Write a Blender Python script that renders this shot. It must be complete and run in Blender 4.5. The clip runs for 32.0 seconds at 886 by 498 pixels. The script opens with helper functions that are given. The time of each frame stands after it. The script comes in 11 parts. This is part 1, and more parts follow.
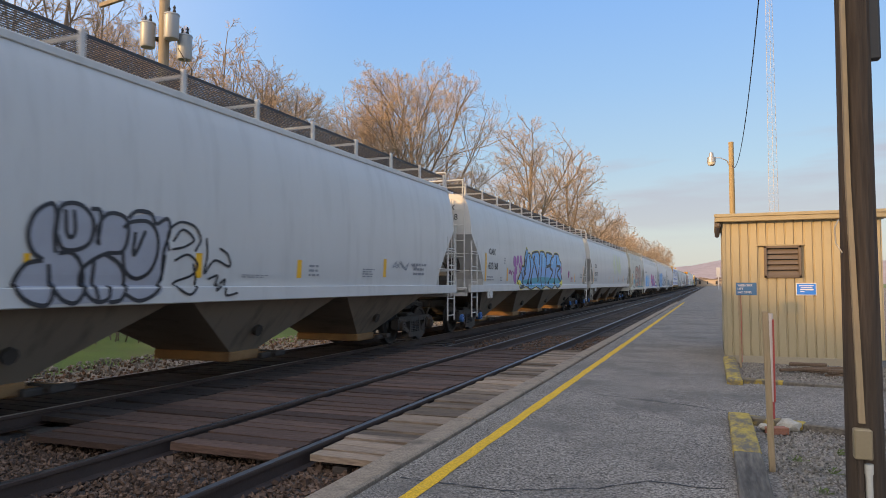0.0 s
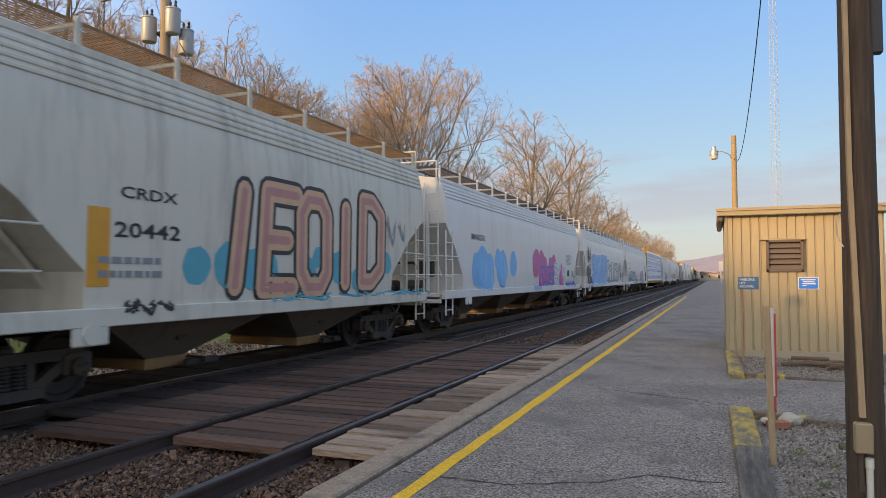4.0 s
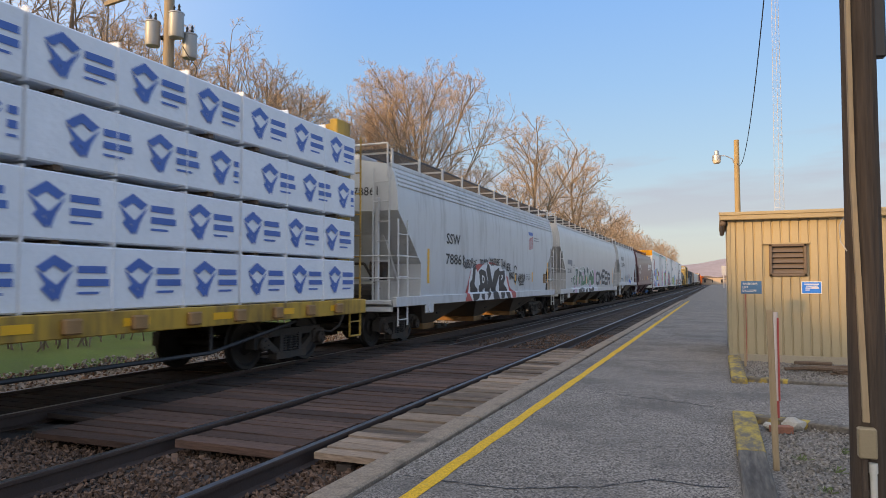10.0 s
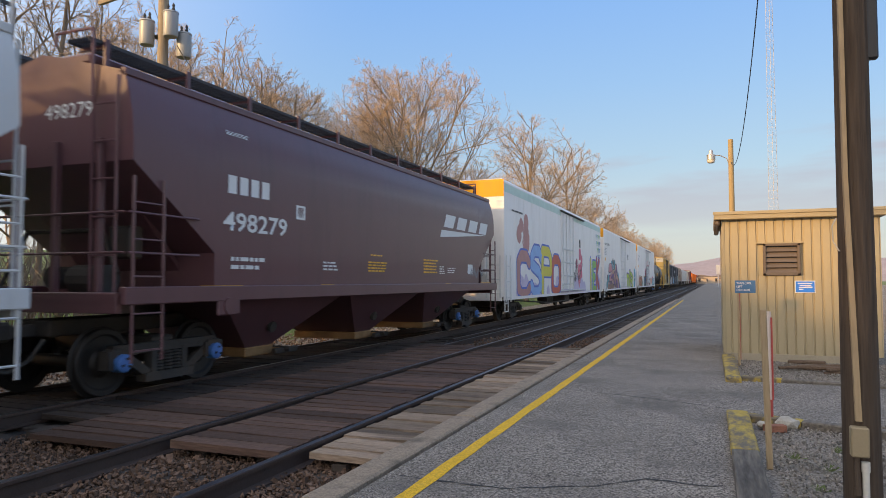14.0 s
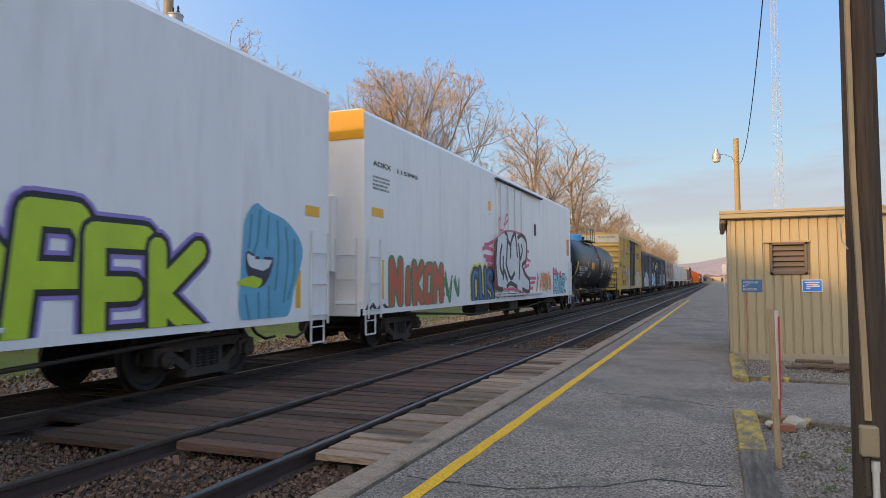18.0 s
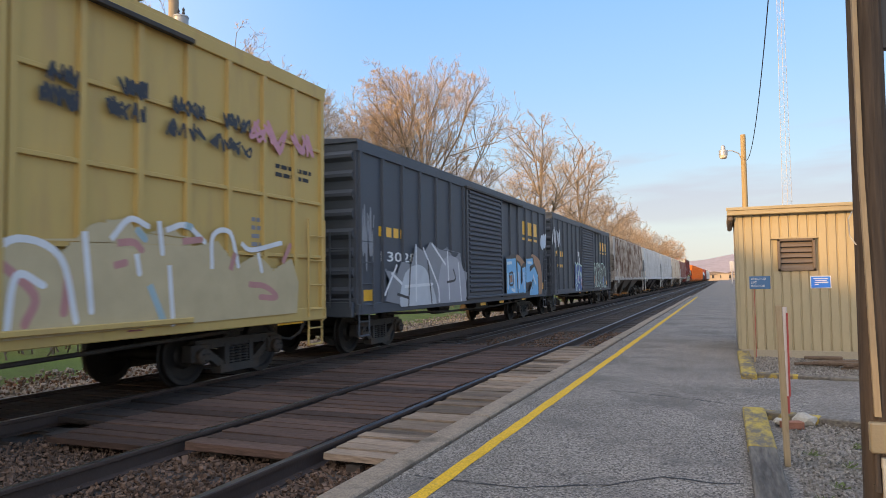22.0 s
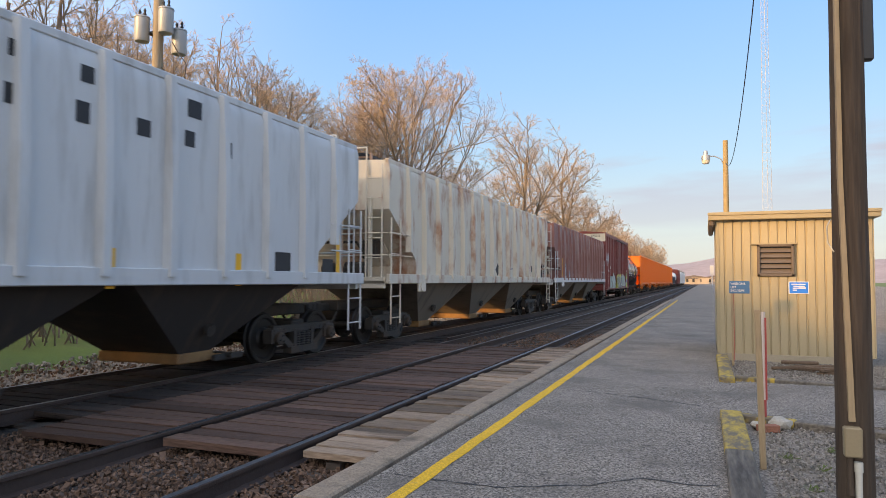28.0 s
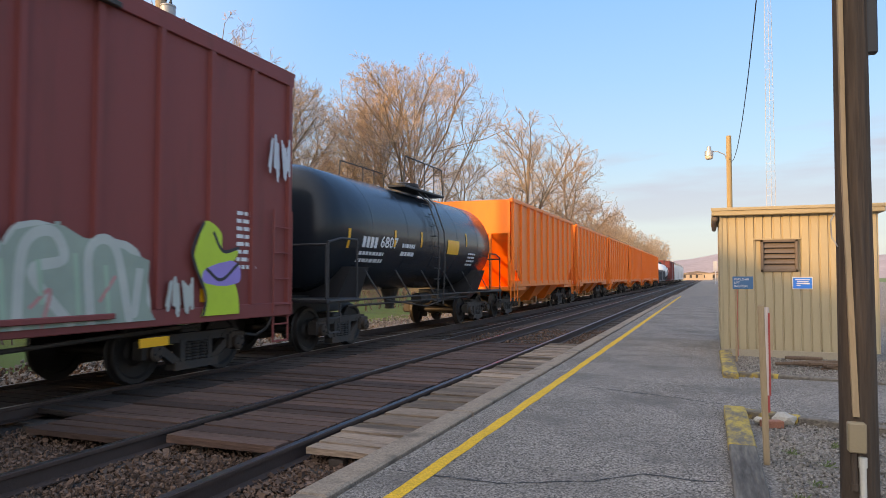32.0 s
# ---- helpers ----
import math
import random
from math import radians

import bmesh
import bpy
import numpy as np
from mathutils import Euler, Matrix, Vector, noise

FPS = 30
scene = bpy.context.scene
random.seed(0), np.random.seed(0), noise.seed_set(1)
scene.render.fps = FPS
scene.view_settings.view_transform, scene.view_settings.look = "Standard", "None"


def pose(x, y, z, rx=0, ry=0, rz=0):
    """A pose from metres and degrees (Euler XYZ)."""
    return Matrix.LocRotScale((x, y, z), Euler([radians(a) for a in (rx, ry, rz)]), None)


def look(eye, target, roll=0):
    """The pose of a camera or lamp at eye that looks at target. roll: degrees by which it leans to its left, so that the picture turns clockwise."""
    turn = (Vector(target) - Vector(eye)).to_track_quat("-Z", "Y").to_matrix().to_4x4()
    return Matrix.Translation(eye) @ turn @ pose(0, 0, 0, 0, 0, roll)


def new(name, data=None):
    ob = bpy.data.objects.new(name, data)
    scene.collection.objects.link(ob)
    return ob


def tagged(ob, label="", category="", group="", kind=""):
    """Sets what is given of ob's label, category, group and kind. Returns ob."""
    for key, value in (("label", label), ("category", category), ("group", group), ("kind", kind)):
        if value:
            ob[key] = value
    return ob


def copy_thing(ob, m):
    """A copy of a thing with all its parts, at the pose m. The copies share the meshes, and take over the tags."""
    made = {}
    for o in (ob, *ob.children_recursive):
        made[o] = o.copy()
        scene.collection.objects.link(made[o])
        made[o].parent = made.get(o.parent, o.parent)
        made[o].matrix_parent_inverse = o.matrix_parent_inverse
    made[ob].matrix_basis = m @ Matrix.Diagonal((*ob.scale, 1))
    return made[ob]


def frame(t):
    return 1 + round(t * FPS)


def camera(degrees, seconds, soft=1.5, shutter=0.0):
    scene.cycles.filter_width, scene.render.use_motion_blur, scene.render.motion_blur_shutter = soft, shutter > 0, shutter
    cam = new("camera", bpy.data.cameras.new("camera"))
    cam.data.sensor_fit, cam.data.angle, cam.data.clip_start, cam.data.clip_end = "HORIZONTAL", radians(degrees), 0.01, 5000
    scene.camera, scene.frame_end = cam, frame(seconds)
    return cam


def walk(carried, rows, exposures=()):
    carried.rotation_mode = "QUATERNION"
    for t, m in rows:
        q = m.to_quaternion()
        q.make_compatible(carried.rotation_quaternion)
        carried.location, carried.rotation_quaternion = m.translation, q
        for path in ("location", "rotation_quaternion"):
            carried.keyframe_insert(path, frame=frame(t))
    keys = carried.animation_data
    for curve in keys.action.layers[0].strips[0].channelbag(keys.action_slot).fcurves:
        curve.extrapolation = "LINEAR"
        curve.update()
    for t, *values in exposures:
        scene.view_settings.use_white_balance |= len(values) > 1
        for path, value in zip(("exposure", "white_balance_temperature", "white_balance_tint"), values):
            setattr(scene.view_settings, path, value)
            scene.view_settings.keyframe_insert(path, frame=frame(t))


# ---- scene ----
# camera: hand-held, nearly still; seconds, turn to the left, tilt up, lean, place
WALK = [
    (0, 21.23, 2.87, -0.04, -0.007, 0.005, 1.448),
    (0.5, 21.30, 2.82, -0.06, -0.003, 0.009, 1.450),
    (1, 21.30, 2.83, -0.05, -0.006, 0.011, 1.445),
    (1.5, 21.37, 2.76, -0.09, 0.002, 0.003, 1.451),
    (2, 21.37, 2.63, -0.11, -0.003, 0.002, 1.451),
    (2.5, 21.44, 2.49, -0.12, 0.002, 0.001, 1.451),
    (3, 21.46, 2.44, -0.13, -0.002, 0.009, 1.448),
    (3.5, 21.44, 2.42, -0.12, 0.001, 0.002, 1.452),
    (5.5, 21.37, 2.34, -0.11, -0.001, 0.005, 1.452),
    (6, 21.43, 2.35, -0.08, -0.002, -0.000, 1.445),
    (6.5, 21.43, 2.35, -0.12, -0.001, 0.011, 1.450),
    (7, 21.35, 2.37, -0.01, -0.005, 0.008, 1.450),
    (7.5, 21.42, 2.46, -0.02, -0.004, 0.008, 1.448),
    (8, 21.53, 2.48, -0.03, -0.005, 0.011, 1.445),
    (8.5, 21.62, 2.44, -0.00, -0.005, 0.005, 1.452),
    (9, 21.68, 2.55, -0.05, 0.005, 0.004, 1.446),
    (9.5, 21.64, 2.58, 0.01, -0.002, 0.003, 1.452),
    (10, 21.61, 2.72, -0.01, 0.001, 0.006, 1.449),
    (10.5, 21.61, 2.79, 0.01, 0.001, -0.001, 1.452),
    (11, 21.56, 2.74, 0.06, 0.001, -0.008, 1.456),
    (11.5, 21.55, 2.75, -0.03, 0.000, -0.003, 1.448),
    (12, 21.54, 2.63, 0.02, -0.003, -0.001, 1.454),
    (12.5, 21.49, 2.67, -0.02, -0.001, -0.001, 1.448),
    (13, 21.37, 2.72, -0.00, 0.000, 0.000, 1.450),
    (13.5, 21.26, 2.74, -0.06, 0.003, 0.002, 1.453),
    (14, 21.21, 2.66, -0.07, 0.005, -0.003, 1.456),
    (14.5, 21.21, 2.68, -0.16, -0.000, 0.007, 1.446),
    (16.5, 21.41, 2.81, -0.37, 0.002, -0.004, 1.450),
    (17, 21.49, 2.85, -0.43, 0.005, 0.005, 1.446),
    (17.5, 21.62, 2.76, -0.41, 0.006, 0.000, 1.447),
    (18, 21.62, 2.73, -0.33, -0.003, 0.007, 1.451),
    (18.5, 21.60, 2.74, -0.32, 0.001, 0.018, 1.448),
    (19, 21.56, 2.75, -0.41, 0.006, 0.005, 1.448),
    (19.5, 21.53, 2.94, -0.65, -0.002, 0.010, 1.449),
    (20, 21.48, 2.85, -0.82, -0.001, 0.006, 1.456),
    (20.5, 21.52, 2.68, -0.93, 0.007, 0.007, 1.448),
    (21, 21.59, 2.55, -0.74, 0.002, 0.014, 1.446),
    (21.5, 21.78, 2.59, -0.67, 0.001, 0.004, 1.451),
    (22, 22.17, 2.66, -0.76, 0.001, 0.011, 1.450),
    (22.5, 22.46, 2.87, -0.77, 0.004, 0.013, 1.447),
    (23, 22.45, 2.87, -0.61, 0.006, 0.019, 1.455),
    (23.5, 22.30, 2.75, -0.50, -0.000, 0.017, 1.449),
    (24, 22.16, 2.69, -0.44, -0.000, 0.021, 1.445),
    (24.5, 21.78, 2.54, -0.33, 0.005, 0.014, 1.449),
    (25, 21.46, 2.53, -0.20, 0.008, 0.004, 1.452),
    (25.5, 21.28, 2.53, -0.09, -0.001, 0.004, 1.453),
    (27.5, 20.71, 2.62, 0.17, -0.003, 0.011, 1.452),
    (28, 20.78, 2.59, 0.24, -0.002, 0.002, 1.452),
    (28.5, 20.78, 2.64, 0.22, -0.002, 0.011, 1.452),
    (29, 20.86, 2.69, 0.19, -0.001, 0.012, 1.450),
    (29.5, 21.02, 2.69, 0.19, -0.006, 0.012, 1.453),
    (30, 20.99, 2.63, 0.26, -0.005, 0.015, 1.454),
    (30.5, 20.92, 2.52, 0.23, 0.001, 0.013, 1.456),
    (31, 20.86, 2.47, 0.17, -0.002, 0.012, 1.452),
    (31.5, 20.91, 2.35, 0.11, 0.002, 0.015, 1.452),
    (32, 21.03, 2.31, 0.07, 0.001, 0.015, 1.448),
]


def aim(turn, tilt, lean, x, y, z):
    a, b = radians(turn), radians(tilt)
    way = Vector((-math.sin(a) * math.cos(b), math.cos(a) * math.cos(b), math.sin(b)))
    eye = Vector((x, y, z))
    return look(eye, eye + way, lean)


cam = camera(65.46, 32.0, 0.85, 0.12)
walk(cam, [(t, aim(*r)) for t, *r in WALK], [(0, 1.53, 9300, 10), (20, 1.55, 9300, 10), (21, 1.74, 9300, 10), (22.5, 1.83, 9300, 10), (25.5, 1.83, 9300, 10), (27.5, 1.79, 9300, 10), (29.5, 1.79, 9300, 10), (31, 1.83, 9300, 10), (32, 1.83, 9300, 10)])

# ---- light: low evening sun behind and to the left, clear sky with a thin cloud band ----
SUN_AZ, SUN_EL = radians(36), radians(14)
to_sun = Vector((-math.sin(SUN_AZ) * math.cos(SUN_EL), -math.cos(SUN_AZ) * math.cos(SUN_EL), math.sin(SUN_EL)))
sun = new("sun", bpy.data.lights.new("sun", "SUN"))
sun.data.energy, sun.data.angle, sun.data.color = 1.5, radians(2.2), (1.0, 0.68, 0.38)
sun.matrix_world = look(to_sun * 200, (0, 0, 0))

world = bpy.data.worlds.new("evening_sky")
scene.world = world
world.use_nodes = True
wn, wl = world.node_tree.nodes, world.node_tree.links
wn.clear()
sky = wn.new("ShaderNodeTexSky")
sky.sky_type, sky.sun_disc = "NISHITA", False
sky.sun_elevation, sky.sun_rotation = SUN_EL, math.atan2(to_sun.x, to_sun.y)
sky.altitude, sky.air_density, sky.dust_density, sky.ozone_density = 100, 1.0, 1.6, 2.5
wc, wm, wsep = wn.new("ShaderNodeTexCoord"), wn.new("ShaderNodeMapping"), wn.new("ShaderNodeSeparateXYZ")
wm.inputs["Scale"].default_value = (2.2, 2.2, 16)
wno, wr, wband = wn.new("ShaderNodeTexNoise"), wn.new("ShaderNodeValToRGB"), wn.new("ShaderNodeValToRGB")
wno.inputs["Scale"].default_value, wno.inputs["Detail"].default_value = 1.1, 5
wr.color_ramp.elements[0].position, wr.color_ramp.elements[1].position = 0.44, 0.58
be = wband.color_ramp.elements
be[0].position, be[0].color = 0.05, (0.25, 0.25, 0.25, 1)
be[1].position, be[1].color = 0.215, (0, 0, 0, 1)
be.new(0.11).color = (0.5, 0.5, 0.5, 1)
be.new(0.175).color = (0.9, 0.9, 0.9, 1)
wmul, wmix, wbg, wout = wn.new("ShaderNodeMath"), wn.new("ShaderNodeMixRGB"), wn.new("ShaderNodeBackground"), wn.new("ShaderNodeOutputWorld")
wmul.operation = "MULTIPLY"
wl.new(wc.outputs["Generated"], wm.inputs[0]), wl.new(wm.outputs[0], wno.inputs["Vector"]), wl.new(wno.outputs["Fac"], wr.inputs[0])
wl.new(wc.outputs["Generated"], wsep.inputs[0]), wl.new(wsep.outputs["Z"], wband.inputs[0])
wl.new(wr.outputs[0], wmul.inputs[0]), wl.new(wband.outputs[0], wmul.inputs[1])
# the haze of a clear evening: pale at the horizon, deep blue higher up
whaze = wn.new("ShaderNodeValToRGB")
he = whaze.color_ramp.elements
he[0].position, he[0].color = 0.0, (1.22, 1.42, 1.75, 1)
he[1].position, he[1].color = 0.42, (0.34, 1.02, 2.75, 1)
for at_z, tone in ((0.08, (1.0, 1.36, 1.95, 1)), (0.17, (0.72, 1.32, 2.3, 1)), (0.27, (0.53, 1.2, 2.55, 1))):
    he.new(at_z).color = tone
wl.new(wsep.outputs["Z"], whaze.inputs[0])
# the wide warm glow round the low sun
wdot, wglow, wsunny = wn.new("ShaderNodeVectorMath"), wn.new("ShaderNodeMapRange"), wn.new("ShaderNodeMixRGB")
wdot.operation, wdot.inputs[1].default_value = "DOT_PRODUCT", to_sun
wglow.interpolation_type = "SMOOTHSTEP"
wglow.inputs["From Min"].default_value, wglow.inputs["From Max"].default_value = -0.35, 1.0
wl.new(wc.outputs["Generated"], wdot.inputs[0]), wl.new(wdot.outputs["Value"], wglow.inputs["Value"])
wsunny.inputs[2].default_value = (3.5, 3.95, 5.1, 1)
wl.new(wglow.outputs[0], wsunny.inputs["Fac"]), wl.new(whaze.outputs[0], wsunny.inputs[1])
wflat = wn.new("ShaderNodeMixRGB")
wflat.inputs["Fac"].default_value = 0.9
wl.new(sky.outputs[0], wflat.inputs[1]), wl.new(wsunny.outputs[0], wflat.inputs[2])
wl.new(wmul.outputs[0], wmix.inputs["Fac"]), wl.new(wflat.outputs[0], wmix.inputs[1])
wmix.inputs[2].default_value = (1.0, 1.14, 1.72, 1)
wl.new(wmix.outputs[0], wbg.inputs[0]), wl.new(wbg.outputs[0], wout.inputs[0])
wbg.inputs["Strength"].default_value = 0.15


# ---- materials ----
MATS = {}


def mat(name, color, rough=0.6, metal=0.0, vary=0.12, scale=3.0, grain=0.06, gscale=60.0, bump=0.15, stain=None, stain_amt=0.0, stretch=(1, 1, 1), stain_scale=1.5, emit=0, rand=0.0, island=0.0, thresh=0.5, spec=0.5, speck=None):
    """Paint, metal, wood or stone: a base colour with two scales of variation, optional stains, fine relief."""
    if name in MATS:
        return MATS[name]
    m = bpy.data.materials.new(name)
    m.use_nodes = True
    N, L = m.node_tree.nodes, m.node_tree.links
    b = N["Principled BSDF"]
    tc, mp = N.new("ShaderNodeTexCoord"), N.new("ShaderNodeMapping")
    L.new(tc.outputs["Object"], mp.inputs[0])
    mp.inputs["Scale"].default_value = stretch
    n1, n2 = N.new("ShaderNodeTexNoise"), N.new("ShaderNodeTexNoise")
    for n, s, d in ((n1, scale, 4), (n2, gscale, 3)):
        n.inputs["Scale"].default_value, n.inputs["Detail"].default_value = s, d
        L.new(mp.outputs[0], n.inputs["Vector"])
    hs = N.new("ShaderNodeHueSaturation")
    hs.inputs["Color"].default_value = (*color, 1)
    a = N.new("ShaderNodeMath")
    a.operation = "MULTIPLY_ADD"
    a.inputs[1].default_value, a.inputs[2].default_value = vary * 2.4, 1 - vary * 1.2
    L.new(n1.outputs["Fac"], a.inputs[0])
    g = N.new("ShaderNodeMath")
    g.operation = "MULTIPLY_ADD"
    g.inputs[1].default_value = grain * 2.4
    L.new(n2.outputs["Fac"], g.inputs[0])
    sub = N.new("ShaderNodeMath")
    sub.operation = "SUBTRACT"
    sub.inputs[1].default_value = grain * 1.2
    L.new(a.outputs[0], sub.inputs[0])
    L.new(sub.outputs[0], g.inputs[2])
    value = g.outputs[0]
    if rand or island:
        src = N.new("ShaderNodeObjectInfo").outputs["Random"] if rand else N.new("ShaderNodeNewGeometry").outputs["Random Per Island"]
        r = N.new("ShaderNodeMath")
        r.operation = "MULTIPLY_ADD"
        r.inputs[1].default_value, r.inputs[2].default_value = (rand or island) * 2, 1 - (rand or island)
        L.new(src, r.inputs[0])
        q = N.new("ShaderNodeMath")
        q.operation = "MULTIPLY"
        L.new(r.outputs[0], q.inputs[0]), L.new(value, q.inputs[1])
        value = q.outputs[0]
    if speck:
        # loose grains: each cell its own brightness
        vo, se, ma, mb = N.new("ShaderNodeTexVoronoi"), N.new("ShaderNodeSeparateColor"), N.new("ShaderNodeMath"), N.new("ShaderNodeMath")
        vo.inputs["Scale"].default_value = speck[0]
        L.new(tc.outputs["Object"], vo.inputs["Vector"]), L.new(vo.outputs["Color"], se.inputs[0])
        ma.operation, mb.operation = "MULTIPLY_ADD", "MULTIPLY"
        ma.inputs[1].default_value, ma.inputs[2].default_value = speck[1] * 2, 1 - speck[1]
        L.new(se.outputs[0], ma.inputs[0]), L.new(ma.outputs[0], mb.inputs[0]), L.new(value, mb.inputs[1])
        value = mb.outputs[0]
    L.new(value, hs.inputs["Value"])
    col = hs.outputs[0]
    if stain:
        n3, cr, mx = N.new("ShaderNodeTexNoise"), N.new("ShaderNodeValToRGB"), N.new("ShaderNodeMixRGB")
        n3.inputs["Scale"].default_value, n3.inputs["Detail"].default_value, n3.inputs["Roughness"].default_value = stain_scale, 6, 0.62
        L.new(mp.outputs[0], n3.inputs["Vector"]), L.new(n3.outputs["Fac"], cr.inputs[0])
        cr.color_ramp.elements[0].position, cr.color_ramp.elements[1].position = thresh, thresh + 0.18
        cr.color_ramp.elements[1].color = (stain_amt, stain_amt, stain_amt, 1)
        L.new(cr.outputs[0], mx.inputs["Fac"]), L.new(col, mx.inputs[1])
        mx.inputs[2].default_value = (*stain, 1)
        col = mx.outputs[0]
    L.new(col, b.inputs["Base Color"])
    b.inputs["Roughness"].default_value, b.inputs["Metallic"].default_value = rough, metal
    b.inputs["Specular IOR Level"].default_value = spec
    if bump:
        bp = N.new("ShaderNodeBump")
        bp.inputs["Strength"].default_value, bp.inputs["Distance"].default_value = bump, 0.02
        L.new(n2.outputs["Fac"], bp.inputs["Height"]), L.new(bp.outputs[0], b.inputs["Normal"])
    if emit:
        L.new(col, b.inputs["Emission Color"])
        b.inputs["Emission Strength"].default_value = emit
    MATS[name] = m
    return m


def paint(name, color, rough=0.45, dirt=0.25, dirt_col=(0.16, 0.13, 0.1), streak=True, thresh=0.5, spec=0.28):
    """Weathered vehicle paint, with dirt that runs down in streaks."""
    return mat(name, color, rough, 0, 0.05, 0.6, 0.02, 90, 0.04, dirt_col, dirt, (1, 2.2, 0.35) if streak else (1, 1, 1), 1.6, thresh=thresh, spec=spec)


STEEL = mat("dark_running_gear_steel", (0.05, 0.042, 0.036), 0.7, 0.2, 0.3, 4, 0.15, 50, 0.3, (0.10, 0.06, 0.035), 0.6)
WHEEL = mat("wheel_steel", (0.035, 0.03, 0.027), 0.55, 0.5, 0.25, 6, 0.1, 40, 0.2)
CAPBLUE = mat("blue_axle_cap_paint", (0.04, 0.16, 0.42), 0.5, 0, 0.15)
RUST = mat("rusty_gate_steel", (0.32, 0.17, 0.07), 0.75, 0.1, 0.3, 6, 0.12, 50, 0.3, (0.12, 0.06, 0.03), 0.7)
BLACK = mat("black_steel", (0.022, 0.022, 0.024), 0.55, 0.0, 0.2, 3, 0.1, 60, 0.1)
GRATE = mat("walkway_grating_steel", (0.07, 0.07, 0.075), 0.6, 0.4, 0.15)
WHITEPOST = mat("galvanised_white_steel", (0.62, 0.63, 0.62), 0.5, 0.1, 0.1)
YREF = mat("yellow_reflective_sheet", (0.88, 0.42, 0.02), 0.35, 0, 0.06, 8, 0.03)
INK = mat("black_stencil_paint", (0.02, 0.02, 0.022), 0.6, 0, 0.1)
GREYINK = mat("faded_grey_stencil_paint", (0.24, 0.24, 0.25), 0.6, 0, 0.1)
WHITEINK = mat("white_stencil_paint", (0.72, 0.72, 0.7), 0.55, 0, 0.08)
REDINK = mat("red_stencil_paint", (0.5, 0.08, 0.08), 0.55, 0, 0.08)
BLUEINK = mat("blue_print", (0.05, 0.14, 0.42), 0.5, 0, 0.1)


